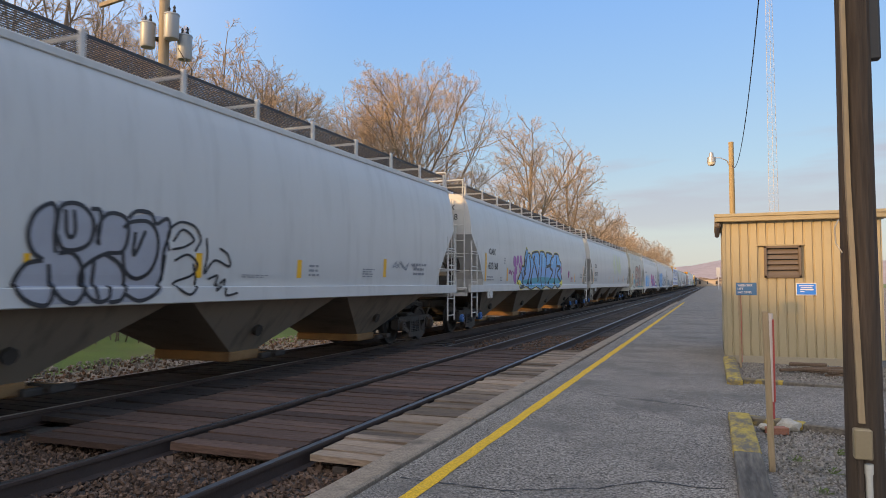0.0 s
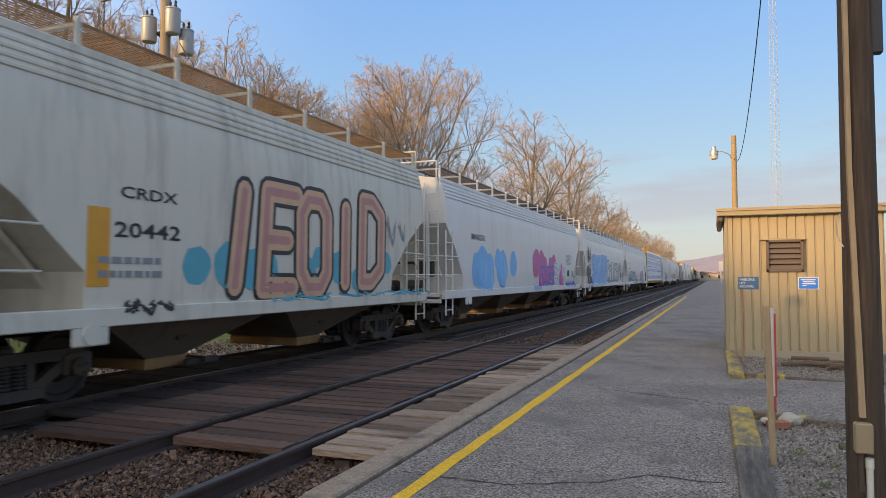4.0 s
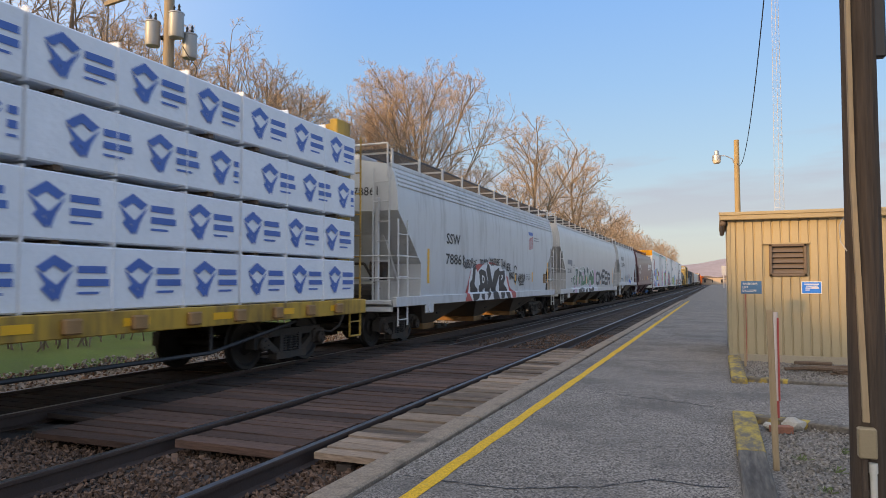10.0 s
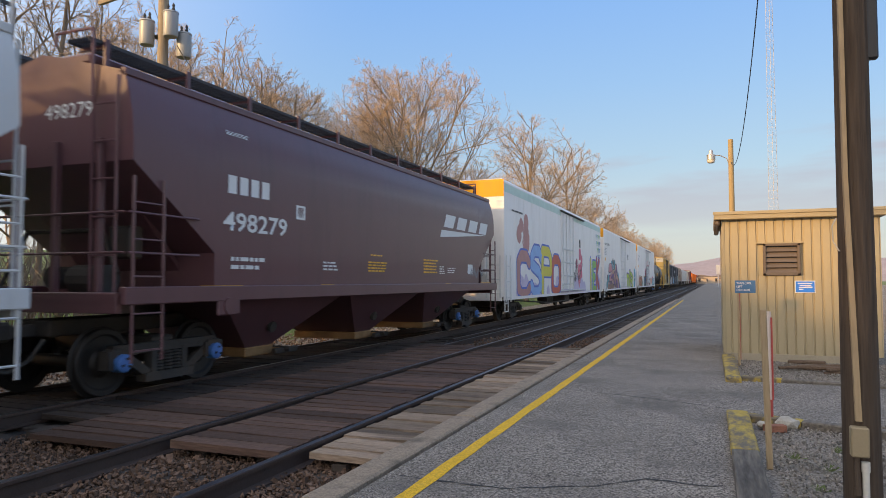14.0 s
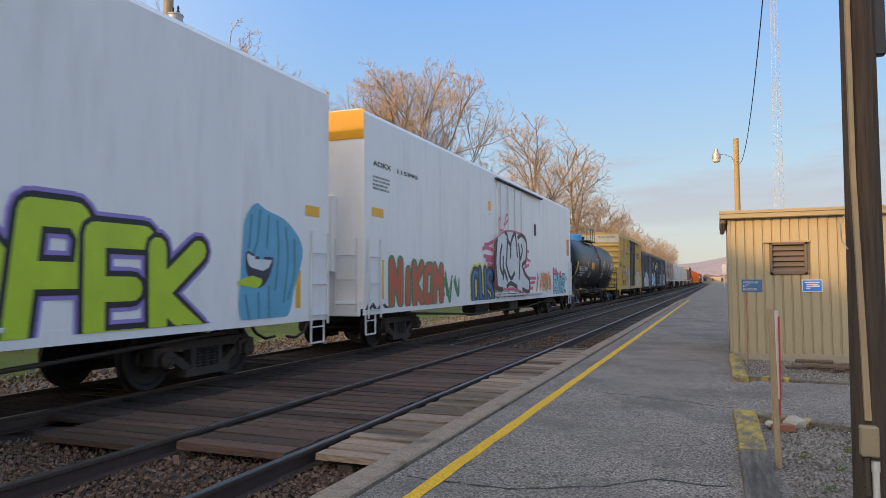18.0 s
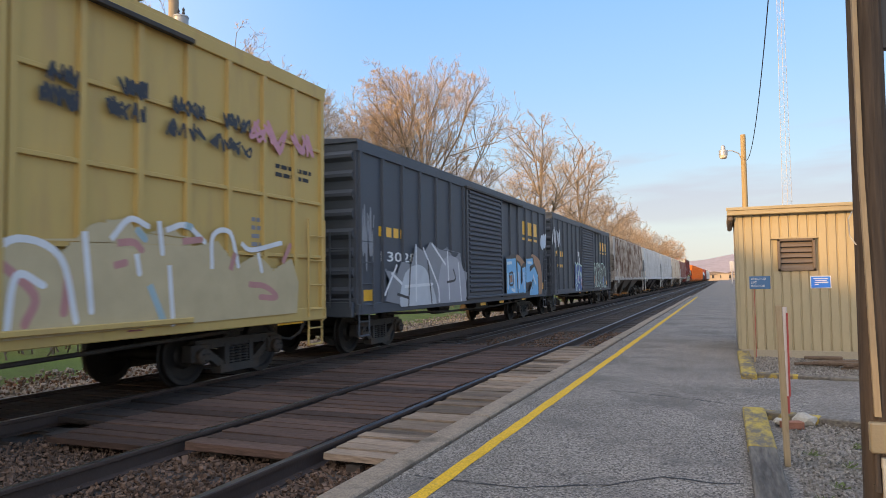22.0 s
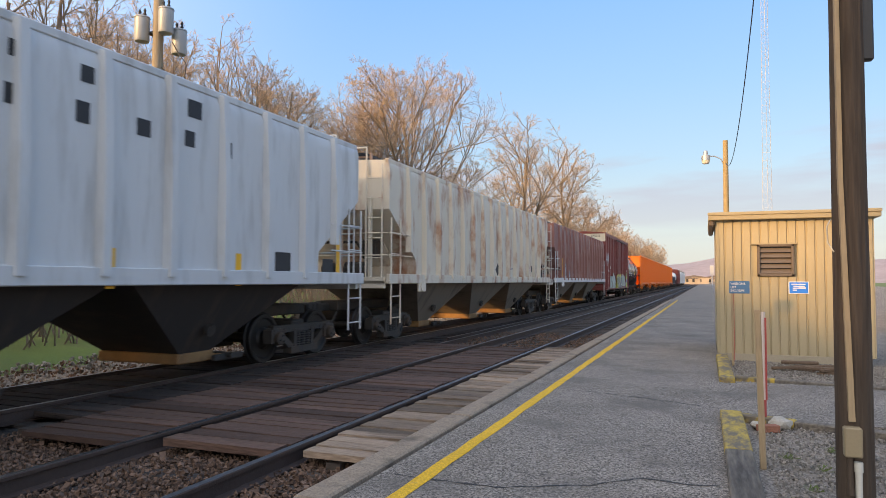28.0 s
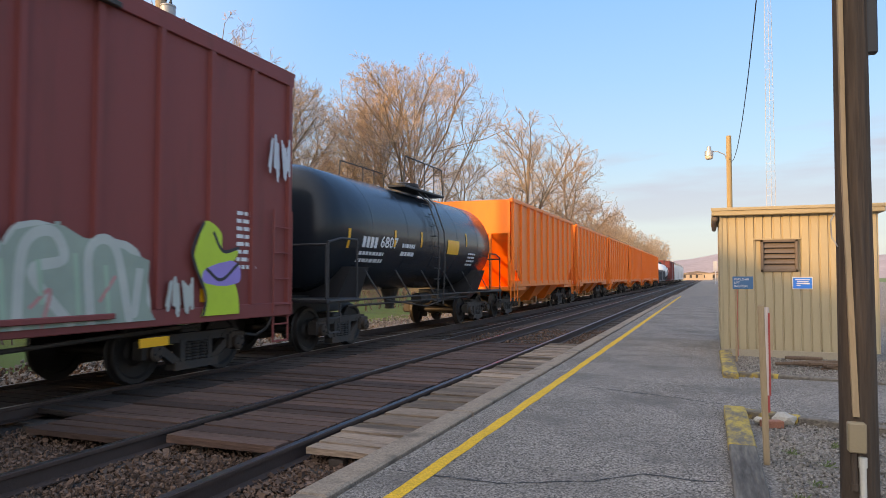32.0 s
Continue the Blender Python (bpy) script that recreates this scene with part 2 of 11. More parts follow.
# ---- mesh tools ----
class Shape:
    """A growing mesh: vertices, faces and a material index for each face."""

    def __init__(self):
        self.v, self.f, self.m = [], [], []

    def add(self, verts, faces, k=0):
        o = len(self.v)
        self.v += [tuple(p) for p in verts]
        self.f += [tuple(i + o for i in f) for f in faces]
        self.m += [k] * len(faces)
        return self

    def box(self, x0, x1, y0, y1, z0, z1, k=0):
        x0, x1, y0, y1, z0, z1 = min(x0, x1), max(x0, x1), min(y0, y1), max(y0, y1), min(z0, z1), max(z0, z1)
        return self.hexa([(x0, y0, z0), (x1, y0, z0), (x1, y1, z0), (x0, y1, z0)], [(x0, y0, z1), (x1, y0, z1), (x1, y1, z1), (x0, y1, z1)], k)

    def hexa(self, low, high, k=0):
        return self.add(low + high, [(3, 2, 1, 0), (4, 5, 6, 7), (0, 1, 5, 4), (1, 2, 6, 5), (2, 3, 7, 6), (3, 0, 4, 7)], k)

    def bev(self, x0, x1, y0, y1, z0, z1, c=0.01, k=0):
        """A box with chamfered edges."""
        bm = bmesh.new()
        bmesh.ops.create_cube(bm, size=1)
        for q in bm.verts:
            q.co = Vector(((x0 + x1) / 2 + q.co.x * (x1 - x0), (y0 + y1) / 2 + q.co.y * (y1 - y0), (z0 + z1) / 2 + q.co.z * (z1 - z0)))
        bmesh.ops.bevel(bm, geom=bm.edges[:], offset=c, segments=1, affect="EDGES", profile=0.5)
        bm.verts.index_update()
        self.add([q.co for q in bm.verts], [[q.index for q in f.verts] for f in bm.faces], k)
        bm.free()
        return self

    def rod(self, a, b, r, n=6, k=0, r2=None, caps=True):
        a, b = Vector(a), Vector(b)
        d = (b - a).normalized()
        u = d.orthogonal().normalized()
        w = d.cross(u)
        r2 = r if r2 is None else r2
        ring = [(math.cos(2 * math.pi * i / n), math.sin(2 * math.pi * i / n)) for i in range(n)]
        v = [a + (u * c + w * s) * r for c, s in ring] + [b + (u * c + w * s) * r2 for c, s in ring]
        f = [(i, (i + 1) % n, n + (i + 1) % n, n + i) for i in range(n)]
        if caps:
            f += [tuple(range(n - 1, -1, -1)), tuple(range(n, 2 * n))]
        return self.add(v, f, k)

    def pipe(self, pts, r, n=6, k=0):
        for a, b in zip(pts, pts[1:]):
            self.rod(a, b, r, n, k)
        return self

    def lathe(self, prof, axis="x", at=(0, 0, 0), n=20, k=0):
        """Turns (radius, along) pairs about an axis."""
        v, f = [], []
        for r, h in prof:
            for i in range(n):
                c, s = r * math.cos(2 * math.pi * i / n), r * math.sin(2 * math.pi * i / n)
                p = {"x": (h, c, s), "y": (c, h, s), "z": (c, s, h)}[axis]
                v.append((p[0] + at[0], p[1] + at[1], p[2] + at[2]))
        for j in range(len(prof) - 1):
            for i in range(n):
                q = (j * n + i, j * n + (i + 1) % n, (j + 1) * n + (i + 1) % n, (j + 1) * n + i)
                f.append(q)
        f += [tuple(range(n)), tuple(range((len(prof) - 1) * n, len(prof) * n))]
        return self.add(v, f, k)

    def prism(self, poly, axis, a, b, k=0):
        """A closed outline pushed from a to b along an axis; the outline gives the other two coordinates in order."""
        n = len(poly)
        put = {"x": lambda p, h: (h, p[0], p[1]), "y": lambda p, h: (p[0], h, p[1]), "z": lambda p, h: (p[0], p[1], h)}[axis]
        v = [put(p, a) for p in poly] + [put(p, b) for p in poly]
        return self.add(v, [(i, (i + 1) % n, n + (i + 1) % n, n + i) for i in range(n)] + [tuple(range(n - 1, -1, -1)), tuple(range(n, 2 * n))], k)

    def loft(self, rings, k=0, caps=True):
        n = len(rings[0])
        v = [p for r in rings for p in r]
        f = [(j * n + i, j * n + (i + 1) % n, (j + 1) * n + (i + 1) % n, (j + 1) * n + i) for j in range(len(rings) - 1) for i in range(n)]
        if caps:
            f += [tuple(range(n - 1, -1, -1)), tuple(range((len(rings) - 1) * n, len(rings) * n))]
        return self.add(v, f, k)

    def mesh(self, name, mats, smooth=False):
        me = bpy.data.meshes.new(name)
        me.from_pydata(self.v, [], self.f)
        for m in mats if isinstance(mats, (list, tuple)) else [mats]:
            me.materials.append(m)
        me.polygons.foreach_set("material_index", self.m)
        if smooth:
            me.polygons.foreach_set("use_smooth", [True] * len(self.f))
            me.set_sharp_from_angle(angle=radians(32))
        me.update()
        bm = bmesh.new()
        bm.from_mesh(me)
        bmesh.ops.recalc_face_normals(bm, faces=bm.faces[:])
        bm.to_mesh(me)
        bm.free()
        return me


def part(name, shape, material, parent, label="", smooth=False, at=None):
    """Links a shape (or a finished mesh) as one mesh object under a thing or a part."""
    me = shape if isinstance(shape, bpy.types.Mesh) else shape.mesh(name, material, smooth)
    ob = new(name, me)
    ob.parent = parent
    if at is not None:
        ob.matrix_basis = at if isinstance(at, Matrix) else Matrix.Translation(at)
    if label:
        tagged(ob, label)
    return ob


def thing(name, label, category, group="", kind="", at=(0, 0, 0)):
    ob = tagged(new(name), label, category, group, kind)
    ob.empty_display_size = 0.2
    ob.matrix_basis = at if isinstance(at, Matrix) else Matrix.Translation(at)
    return ob


def single(name, shape, material, label, category, group="", kind="", smooth=False, at=(0, 0, 0)):
    ob = tagged(new(name, shape.mesh(name, material, smooth)), label, category, group, kind)
    ob.matrix_basis = at if isinstance(at, Matrix) else Matrix.Translation(at)
    return ob

# ---- setting: ground, tracks, platform ----
ASPHALT = mat("worn_asphalt", (0.225, 0.192, 0.162), 0.92, 0, 0.25, 0.9, 0.45, 40, 1.0, (0.13, 0.113, 0.098), 0.75, stain_scale=0.8, speck=(90, 0.8), spec=0.2)
CONCRETE = mat("weathered_concrete", (0.31, 0.232, 0.168), 0.88, 0, 0.3, 2.5, 0.3, 60, 0.6, (0.1, 0.078, 0.06), 0.85, stain_scale=2.5, speck=(70, 0.16), spec=0.25)
YELLOW = mat("worn_yellow_paint", (0.72, 0.4, 0.035), 0.75, 0, 0.14, 3, 0.2, 70, 0.4, (0.3, 0.24, 0.14), 0.7, stain_scale=6, thresh=0.6, speck=(95, 0.22), spec=0.2)
BALLAST = mat("ballast_bed", (0.1, 0.07, 0.052), 0.95, 0, 0.3, 1.3, 0.5, 34, 1.0, (0.042, 0.031, 0.025), 0.7, stain_scale=0.8, speck=(45, 0.5), spec=0.2)
# near-black bed for the strip that carries track 2
DARKBED = mat("dark_track_bed", (0.033, 0.028, 0.025), 0.95, 0, 0.3, 1.3, 0.5, 34, 1.0)
STONE = mat("ballast_stone", (0.145, 0.088, 0.062), 0.95, 0, 0.2, 3, 0.2, 30, 0.4, island=0.5, spec=0.2)
GREYSTONE = mat("grey_gravel_stone", (0.24, 0.213, 0.187), 0.95, 0, 0.2, 3, 0.2, 30, 0.4, island=0.45, spec=0.2)
GRAVEL = mat("grey_gravel", (0.24, 0.2, 0.165), 0.95, 0, 0.25, 1.2, 0.4, 40, 1.0, (0.17, 0.15, 0.12), 0.6, stain_scale=0.9, speck=(60, 0.5), spec=0.2)
GRASS = mat("spring_grass", (0.1, 0.15, 0.03), 0.95, 0, 0.35, 0.8, 0.5, 30, 0.8, (0.12, 0.1, 0.05), 0.6, stain_scale=0.5)
RAILSTEEL = mat("rusty_rail_steel", (0.07, 0.042, 0.032), 0.7, 0.3, 0.25, 3, 0.1, 50, 0.2)
TIE = mat("creosoted_sleeper_wood", (0.052, 0.038, 0.03), 0.9, 0, 0.25, 4, 0.25, 60, 0.5, stretch=(0.2, 1, 1), rand=0.3)
PLANK = mat("oiled_crossing_plank", (0.105, 0.06, 0.044), 0.85, 0, 0.4, 3, 0.4, 45, 0.7, (0.036, 0.023, 0.018), 0.8, (0.15, 1, 1), 3, rand=0.42, spec=0.25)
GREYPLANK = mat("silvered_crossing_plank", (0.27, 0.19, 0.135), 0.9, 0, 0.4, 3, 0.45, 45, 0.9, (0.07, 0.052, 0.04), 0.85, (0.15, 1, 1), 3, rand=0.46, spec=0.2)
TRACK_X = (-4.22, -8.2)
RAIL_Z = -0.04

# one ground sheet out to the horizon: a strip cross-section, west to east
gs = Shape()
xs = [-3500, -300, -70, -30, -20, -14.2, -12.6, -10.3, -6.4, -2.55, -2.5, 0.2, 12, 60, 3500]
zs = [30, 14, 5, 1.2, 0.25, -0.25, -0.42, -0.30, -0.245, -0.232, -0.05, -0.05, -0.05, -0.2, -0.2]
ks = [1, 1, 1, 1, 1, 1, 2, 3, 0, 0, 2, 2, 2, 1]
ys = [-400, -60, -20, 0, 10, 20, 40, 80, 160, 320, 700, 1500, 4500]
for i in range(len(xs) - 1):
    gs.add([(x, y, z) for x, z in ((xs[i], zs[i]), (xs[i + 1], zs[i + 1])) for y in ys],
           [(j, j + 1, len(ys) + j + 1, len(ys) + j) for j in range(len(ys) - 1)], ks[i])
single("ground", gs, [BALLAST, GRASS, GRAVEL, DARKBED], "ballast, spring grass and grey gravel beside the railway", "ground", kind="structure")

# platform: asphalt slab, concrete coping, yellow line
platform = thing("platform", "low asphalt station platform with a concrete edge and yellow line", "platform", kind="structure")
part("asphalt_surface", Shape().box(-2.30, 0.22, -30, 57, -0.32, 0.0).box(0.22, 14, 8.1, 11.0, -0.32, -0.006).box(0.22, 0.42, -30, 2.2, -0.3, -0.004), ASPHALT, platform)
random.seed(5)
y = -20.0
while y < 57:
    ln = 3.0 + random.uniform(-0.04, 0.04)
    o = random.uniform(-0.015, 0.015)
    part("coping_stone", Shape().bev(-2.565 + o, -2.335 + o * 0.5, y + 0.008, min(y + ln, 57) - 0.008, -0.32, 0.03 + random.uniform(-0.006, 0.006), 0.016), CONCRETE, platform)
    y += ln
yl = Shape()
random.seed(11)
e0 = [(-1.95 - 0.058 + random.uniform(-0.008, 0.008), -1.95 + 0.058 + random.uniform(-0.008, 0.008)) for i in range(180)]
for i in range(179):
    a, b = -16 + i * 0.4, -16 + (i + 1) * 0.4
    yl.add([(e0[i][0], a, 0.004), (e0[i][1], a, 0.004), (e0[i + 1][1], b, 0.004), (e0[i + 1][0], b, 0.004)], [(0, 1, 2, 3)])
part("yellow_line", yl, YELLOW, platform, "worn yellow safety line")


def crack(pts, w, seed):
    """A wandering crack: a thin dark ribbon lying on the asphalt."""
    random.seed(seed)
    s, path = Shape(), []
    for (ax, ay), (bx, by) in zip(pts, pts[1:]):
        n = max(2, int(math.dist((ax, ay), (bx, by)) / 0.07))
        path += [(ax + (bx - ax) * i / n, ay + (by - ay) * i / n + random.uniform(-0.018, 0.018)) for i in range(n)]
    for a, b in zip(path, path[1:]):
        q = w * random.uniform(0.3, 1.5)
        s.add([(a[0], a[1] - q, 0.0035), (b[0], b[1] - q, 0.0035), (b[0], b[1] + q, 0.0035), (a[0], a[1] + q, 0.0035)], [(0, 1, 2, 3)])
    return s


CRACK = mat("crack_filler", (0.035, 0.034, 0.033), 0.9, 0, 0.2)
for sd, (w, pts) in enumerate([(0.011, [(-2.2, 4.75), (-1.4, 4.72), (-0.79, 5.0), (-0.47, 5.33), (-0.1, 5.28), (0.14, 5.36)]), (0.014, [(-1.9, 9.35), (-1.0, 9.05), (-0.5, 8.85), (0.0, 8.62), (0.2, 8.5)]),
                               (0.014, [(-2.2, 13.0), (-1, 13.2), (-0.2, 13.4)]), (0.014, [(-2.2, 18.6), (0.2, 18.2)]), (0.014, [(-2.2, 27), (0.2, 26.6)]), (0.014, [(-2.2, 38), (0.2, 37.5)])]):
    part("crack", crack(pts, w, sd), CRACK, platform)


def rail_shape(y0, y1):
    """A flat-bottomed rail: rusty foot and web, bright running head."""
    s = Shape()
    w = [(-0.07, -0.171), (0.07, -0.171), (0.07, -0.158), (0.012, -0.14), (0.009, -0.045), (0.036, -0.034), (0.036, -0.006), (0.03, -0.001), (-0.03, -0.001), (-0.036, -0.006), (-0.036, -0.034), (-0.009, -0.045), (-0.012, -0.14), (-0.07, -0.158)]
    s.prism(w, "y", y0, y1, 0)
    s.box(-0.03, 0.03, y0, y1, -0.001, 0.0015, 1)
    return s


WORNTREAD = mat("dull_rail_head", (0.2, 0.2, 0.21), 0.36, 1.0, 0.2, 5, 0.1, 60, 0.1)
rail_mesh = rail_shape(-70, 900).mesh("rail", [RAILSTEEL, WORNTREAD])
tie_mesh = Shape().bev(-1.28, 1.28, -0.11, 0.11, -0.35, -0.175, 0.012).mesh("sleeper", TIE)
plate_mesh = Shape().box(-0.16, 0.16, -0.09, 0.09, -0.176, -0.162).mesh("tie_plate", RAILSTEEL)
random.seed(3)
for nm, cx, lab in (("track_1", TRACK_X[0], "empty railway track with dark sleepers beside the platform"), ("track_2", TRACK_X[1], "railway track that carries the freight train")):
    tr = thing(nm, lab, "track", kind="structure", at=(cx, 0, RAIL_Z))
    for sx in (-0.7525, 0.7525):
        part("rail", rail_mesh, None, tr, at=(sx, 0, 0))
    y = -2.0
    while y < 58:
        part("sleeper", tie_mesh, None, tr, at=pose(random.uniform(-0.04, 0.04), y, random.uniform(-0.01, 0.004), 0, 0, random.uniform(-1, 1)))
        y += 0.52
    far = Shape()
    while y < 240:
        far.box(-1.28, 1.28, y - 0.11, y + 0.11, -0.3, -0.175)
        y += 0.52
    tagged(part("far_sleepers", far, TIE, tr), kind="stuff")

# spare rails left lying between the tracks
for x, y0, ln, a in ((-6.12, 15.9, 58, 0.1), (-6.5, 17.5, 42, -0.12)):
    sr = thing("spare_rail", "rusty spare rail lying between the tracks", "rail", at=pose(x, y0, -0.1, 0, 0, a))
    part("rail", rail_shape(0, ln), [RAILSTEEL, WORNTREAD], sr)

# timber level crossing for carts, planks laid across the tracks
crossing = thing("timber_crossing", "timber plank track crossing, silvered near the platform, dark between the rails", "crossing", kind="structure")
random.seed(8)


def deck(x0, x1, y0, y1, material, z=-0.045, rag=0.04):
    y = y0
    while y < y1:
        w = random.uniform(0.2, 0.27)
        a, b = x0 + random.uniform(0, 0.03), x1 - random.uniform(0, rag)
        t = random.uniform(-0.006, 0.006)
        t2 = random.uniform(-0.012, 0.006)
        s = Shape().hexa([(a, y, z - 0.065), (b, y, z - 0.065), (b, y + w - 0.02, z - 0.065), (a, y + w - 0.02, z - 0.065)],
                         [(a, y + 0.006, z + t + t2), (b, y + 0.006, z - t + t2), (b, y + w - 0.03, z - t * 0.4 + t2), (a, y + w - 0.03, z + t * 0.6 + t2)])
        ob = part("plank", s, material, crossing)
        y += w
    return y


deck(-3.38, -2.585, 5.35, 15.4, GREYPLANK, -0.055, 0.07)
# a darker plank colour for the decks nearest track 2
DARKPLANK = mat("dark_crossing_plank", (0.05, 0.036, 0.03), 0.88, 0, 0.4, 3, 0.4, 45, 0.7, (0.022, 0.017, 0.015), 0.8, (0.15, 1, 1), 3, rand=0.35, spec=0.2)
deck(-4.85, -3.585, 5.26, 15.4, PLANK, -0.066)
deck(-6.45, -5.07, 5.05, 15.6, PLANK, -0.066)
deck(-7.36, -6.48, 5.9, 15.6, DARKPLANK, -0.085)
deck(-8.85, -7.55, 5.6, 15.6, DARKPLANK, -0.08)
for x in (-3.05, -4.55, -3.85, -6.25, -5.3, -6.8):
    for y in (5.6, 8.2, 10.8, 13.4):
        part("bearer", Shape().box(x - 0.07, x + 0.07, y - 0.25, y + 0.1, -0.3, -0.148), TIE, crossing)


def stones(name, n, region, z, size, material, seed, label):
    """Many small angular stones lying on the bed."""
    random.seed(seed)
    s = Shape()
    while n > 0:
        x, y, r = region(), 0, random.uniform(*size)
        x, y, zz = x if len(x) == 3 else (*x, z)
        n -= 1
        c = []
        for px, py, pz in ((-1, -1, -1), (1, -1, -1), (1, 1, -1), (-1, 1, -1), (-1, -1, 1), (1, -1, 1), (1, 1, 1), (-1, 1, 1)):
            k = r * random.uniform(0.35, 1.0)
            c.append((px * k, py * k, pz * k * 0.75))
        m = Euler((random.uniform(0, 6), random.uniform(0, 6), random.uniform(0, 6))).to_matrix()
        q = [m @ Vector(p) + Vector((x, y, zz)) for p in c]
        s.hexa(q[:4], q[4:])
    return single(name, s, material, label, "ballast", kind="stuff")


def bed():
    y = 1.6 + 20 * random.random() ** 1.7
    x = random.choice((random.uniform(-12.4, -9.2), random.uniform(-7.2, -5.05), random.uniform(-4.8, -3.6), random.uniform(-3.4, -2.6)))
    return x, y, (-0.295 if x < -6.5 else -0.225) + random.uniform(0, 0.04)


def side_bed():
    return random.uniform(-13.2, -9.2), 3 + 40 * random.random() ** 1.4, -0.36 + random.uniform(0, 0.06)


stones("ballast_stones", 10000, bed, -0.29, (0.012, 0.034), STONE, 21, "brown and grey crushed ballast stones between the rails")


def rubble():
    return random.uniform(-7.0, -2.6), 1.8 + 4 * random.random(), -0.226 + random.uniform(0, 0.03)


stones("ballast_rubble", 14000, rubble, -0.29, (0.007, 0.022), STONE, 24, "brown earthy rubble between the near rails")
stones("shoulder_stones", 5000, side_bed, -0.36, (0.02, 0.05), GREYSTONE, 22, "pale crushed stones on the far track shoulder")


def yard():
    return (random.uniform(0.46, 3.2), random.choice((random.uniform(1.5, 7.95), random.uniform(3.5, 7.95), random.uniform(11.2, 14.2))), -0.045 + random.uniform(0, 0.015))


stones("gravel_stones", 15000, yard, 0, (0.006, 0.015), GREYSTONE, 23, "fine grey gravel beside the platform")

WEED = mat("dull_green_weed", (0.10, 0.13, 0.04), 0.9, 0, 0.3)
random.seed(31)
for x, y in ((0.62, 6.5), (0.85, 6.2), (0.7, 5.6), (1.0, 6.9), (0.55, 5.2)):
    w = Shape()
    for i in range(26):
        a, r = random.uniform(0, 6.28), random.uniform(0.02, 0.08)
        p = (random.uniform(-0.03, 0.03), random.uniform(-0.03, 0.03), 0)
        q = (p[0] + r * math.cos(a), p[1] + r * math.sin(a), random.uniform(0.01, 0.045))
        w.add([p, (q[0] + 0.006, q[1], q[2]), (q[0], q[1] + 0.006, q[2] + 0.004)], [(0, 1, 2)])
    single("weed", w, WEED, "small flat green weed growing in gravel", "weed", kind="stuff", at=(x, y, -0.04))

# ---- timber kerbs, posts and small things beside the platform ----
BEAM = mat("silvered_old_beam", (0.17, 0.145, 0.12), 0.9, 0, 0.35, 3, 0.5, 40, 0.9, (0.04, 0.036, 0.033), 0.85, (1, 0.1, 1), 6, spec=0.2)
YBEAM = mat("flaking_yellow_beam", (0.44, 0.3, 0.07), 0.85, 0, 0.25, 3, 0.3, 40, 0.6, (0.15, 0.125, 0.1), 0.97, (1, 0.35, 1), 9, thresh=0.4, spec=0.2)
TANWOOD = mat("tan_post_wood", (0.38, 0.27, 0.16), 0.8, 0, 0.2, 4, 0.25, 50, 0.4, (0.2, 0.15, 0.1), 0.6, (1, 1, 0.12), 6)


def beam(pts_y, x0, x1, z1, materials):
    b = thing("kerb_beam", "old silvered timber beam with flaking yellow end, half sunk", "kerb")
    y0, ym, y1 = pts_y
    part("timber", Shape().bev(x0, x1, y0, ym, -0.1, z1, 0.012), materials[0], b)
    part("painted_end", Shape().bev(x0 - 0.002, x1 + 0.002, ym, y1, -0.1, z1 + 0.002, 0.012), materials[1], b, "flaking yellow painted end")


beam((1.0, 6.3, 8.15), 0.14, 0.355, 0.06, (BEAM, YBEAM))
b = thing("kerb_block", "low concrete kerb block with flaking yellow paint", "kerb")
part("block", Shape().bev(0.18, 0.39, 10.8, 14.2, -0.1, 0.07, 0.015), YBEAM, b)
for x0, y0, turn, lab in ((0.36, 8.22, -20, "weathered timber edging with yellow paint beside the gravel"), (0.42, 11.4, -12, "weathered timber edging beside the gravel")):
    e = thing("edging_timber", lab, "kerb", at=pose(x0, y0, 0, 0, 0, turn))
    part("timber", Shape().bev(0.55, 3.2, -0.14, 0, -0.1, 0.03, 0.012), BEAM, e)
    part("painted_end", Shape().bev(0, 0.55, -0.142, 0.002, -0.1, 0.032, 0.012), YBEAM, e, "flaking yellow painted end")

p = thing("signpost", "short tan wooden marker post leaning slightly", "post", at=pose(0.42, 6.15, -0.05, 0, -1.2, 0))
part("post", Shape().bev(-0.024, 0.024, -0.022, 0.022, 0, 1.27, 0.006), TANWOOD, p)
RWHITE = mat("faded_white_marker", (0.6, 0.5, 0.45), 0.6)
RRED = mat("faded_red_marker", (0.42, 0.06, 0.05), 0.6)
p = thing("marker_post", "thin red and white striped marker post", "post", at=(0.57, 8.05, -0.03))
for i, (a, b, m) in enumerate(((0, 0.24, RRED), (0.24, 0.55, RWHITE), (0.55, 1.16, RWHITE))):
    part("stripe", Shape().rod((0, 0, a), (0, 0, b), 0.022, 8), m, p)
part("edge_stripe", Shape().box(0.012, 0.03, -0.026, -0.02, 0.24, 1.1), RRED, p)
p = thing("lift_sign", "blue notice plate on a thin striped post beside the shed", "sign", at=(0.5, 13.2, -0.03))
part("post", Shape().rod((-0.05, 0, 0), (-0.05, 0, 1.3), 0.02, 8), TANWOOD, p)
part("stripe", Shape().box(-0.03, -0.022, -0.024, -0.018, 0.1, 1.3), RRED, p)
SIGNBLUE = mat("faded_blue_sign", (0.035, 0.13, 0.27), 0.45, 0, 0.08)
BRIGHTBLUE = mat("bright_blue_sign", (0.01, 0.2, 0.72), 0.4, 0, 0.06)
plate = part("plate", Shape().bev(-0.1, 0.23, -0.03, -0.02, 1.27, 1.49, 0.004), SIGNBLUE, p)


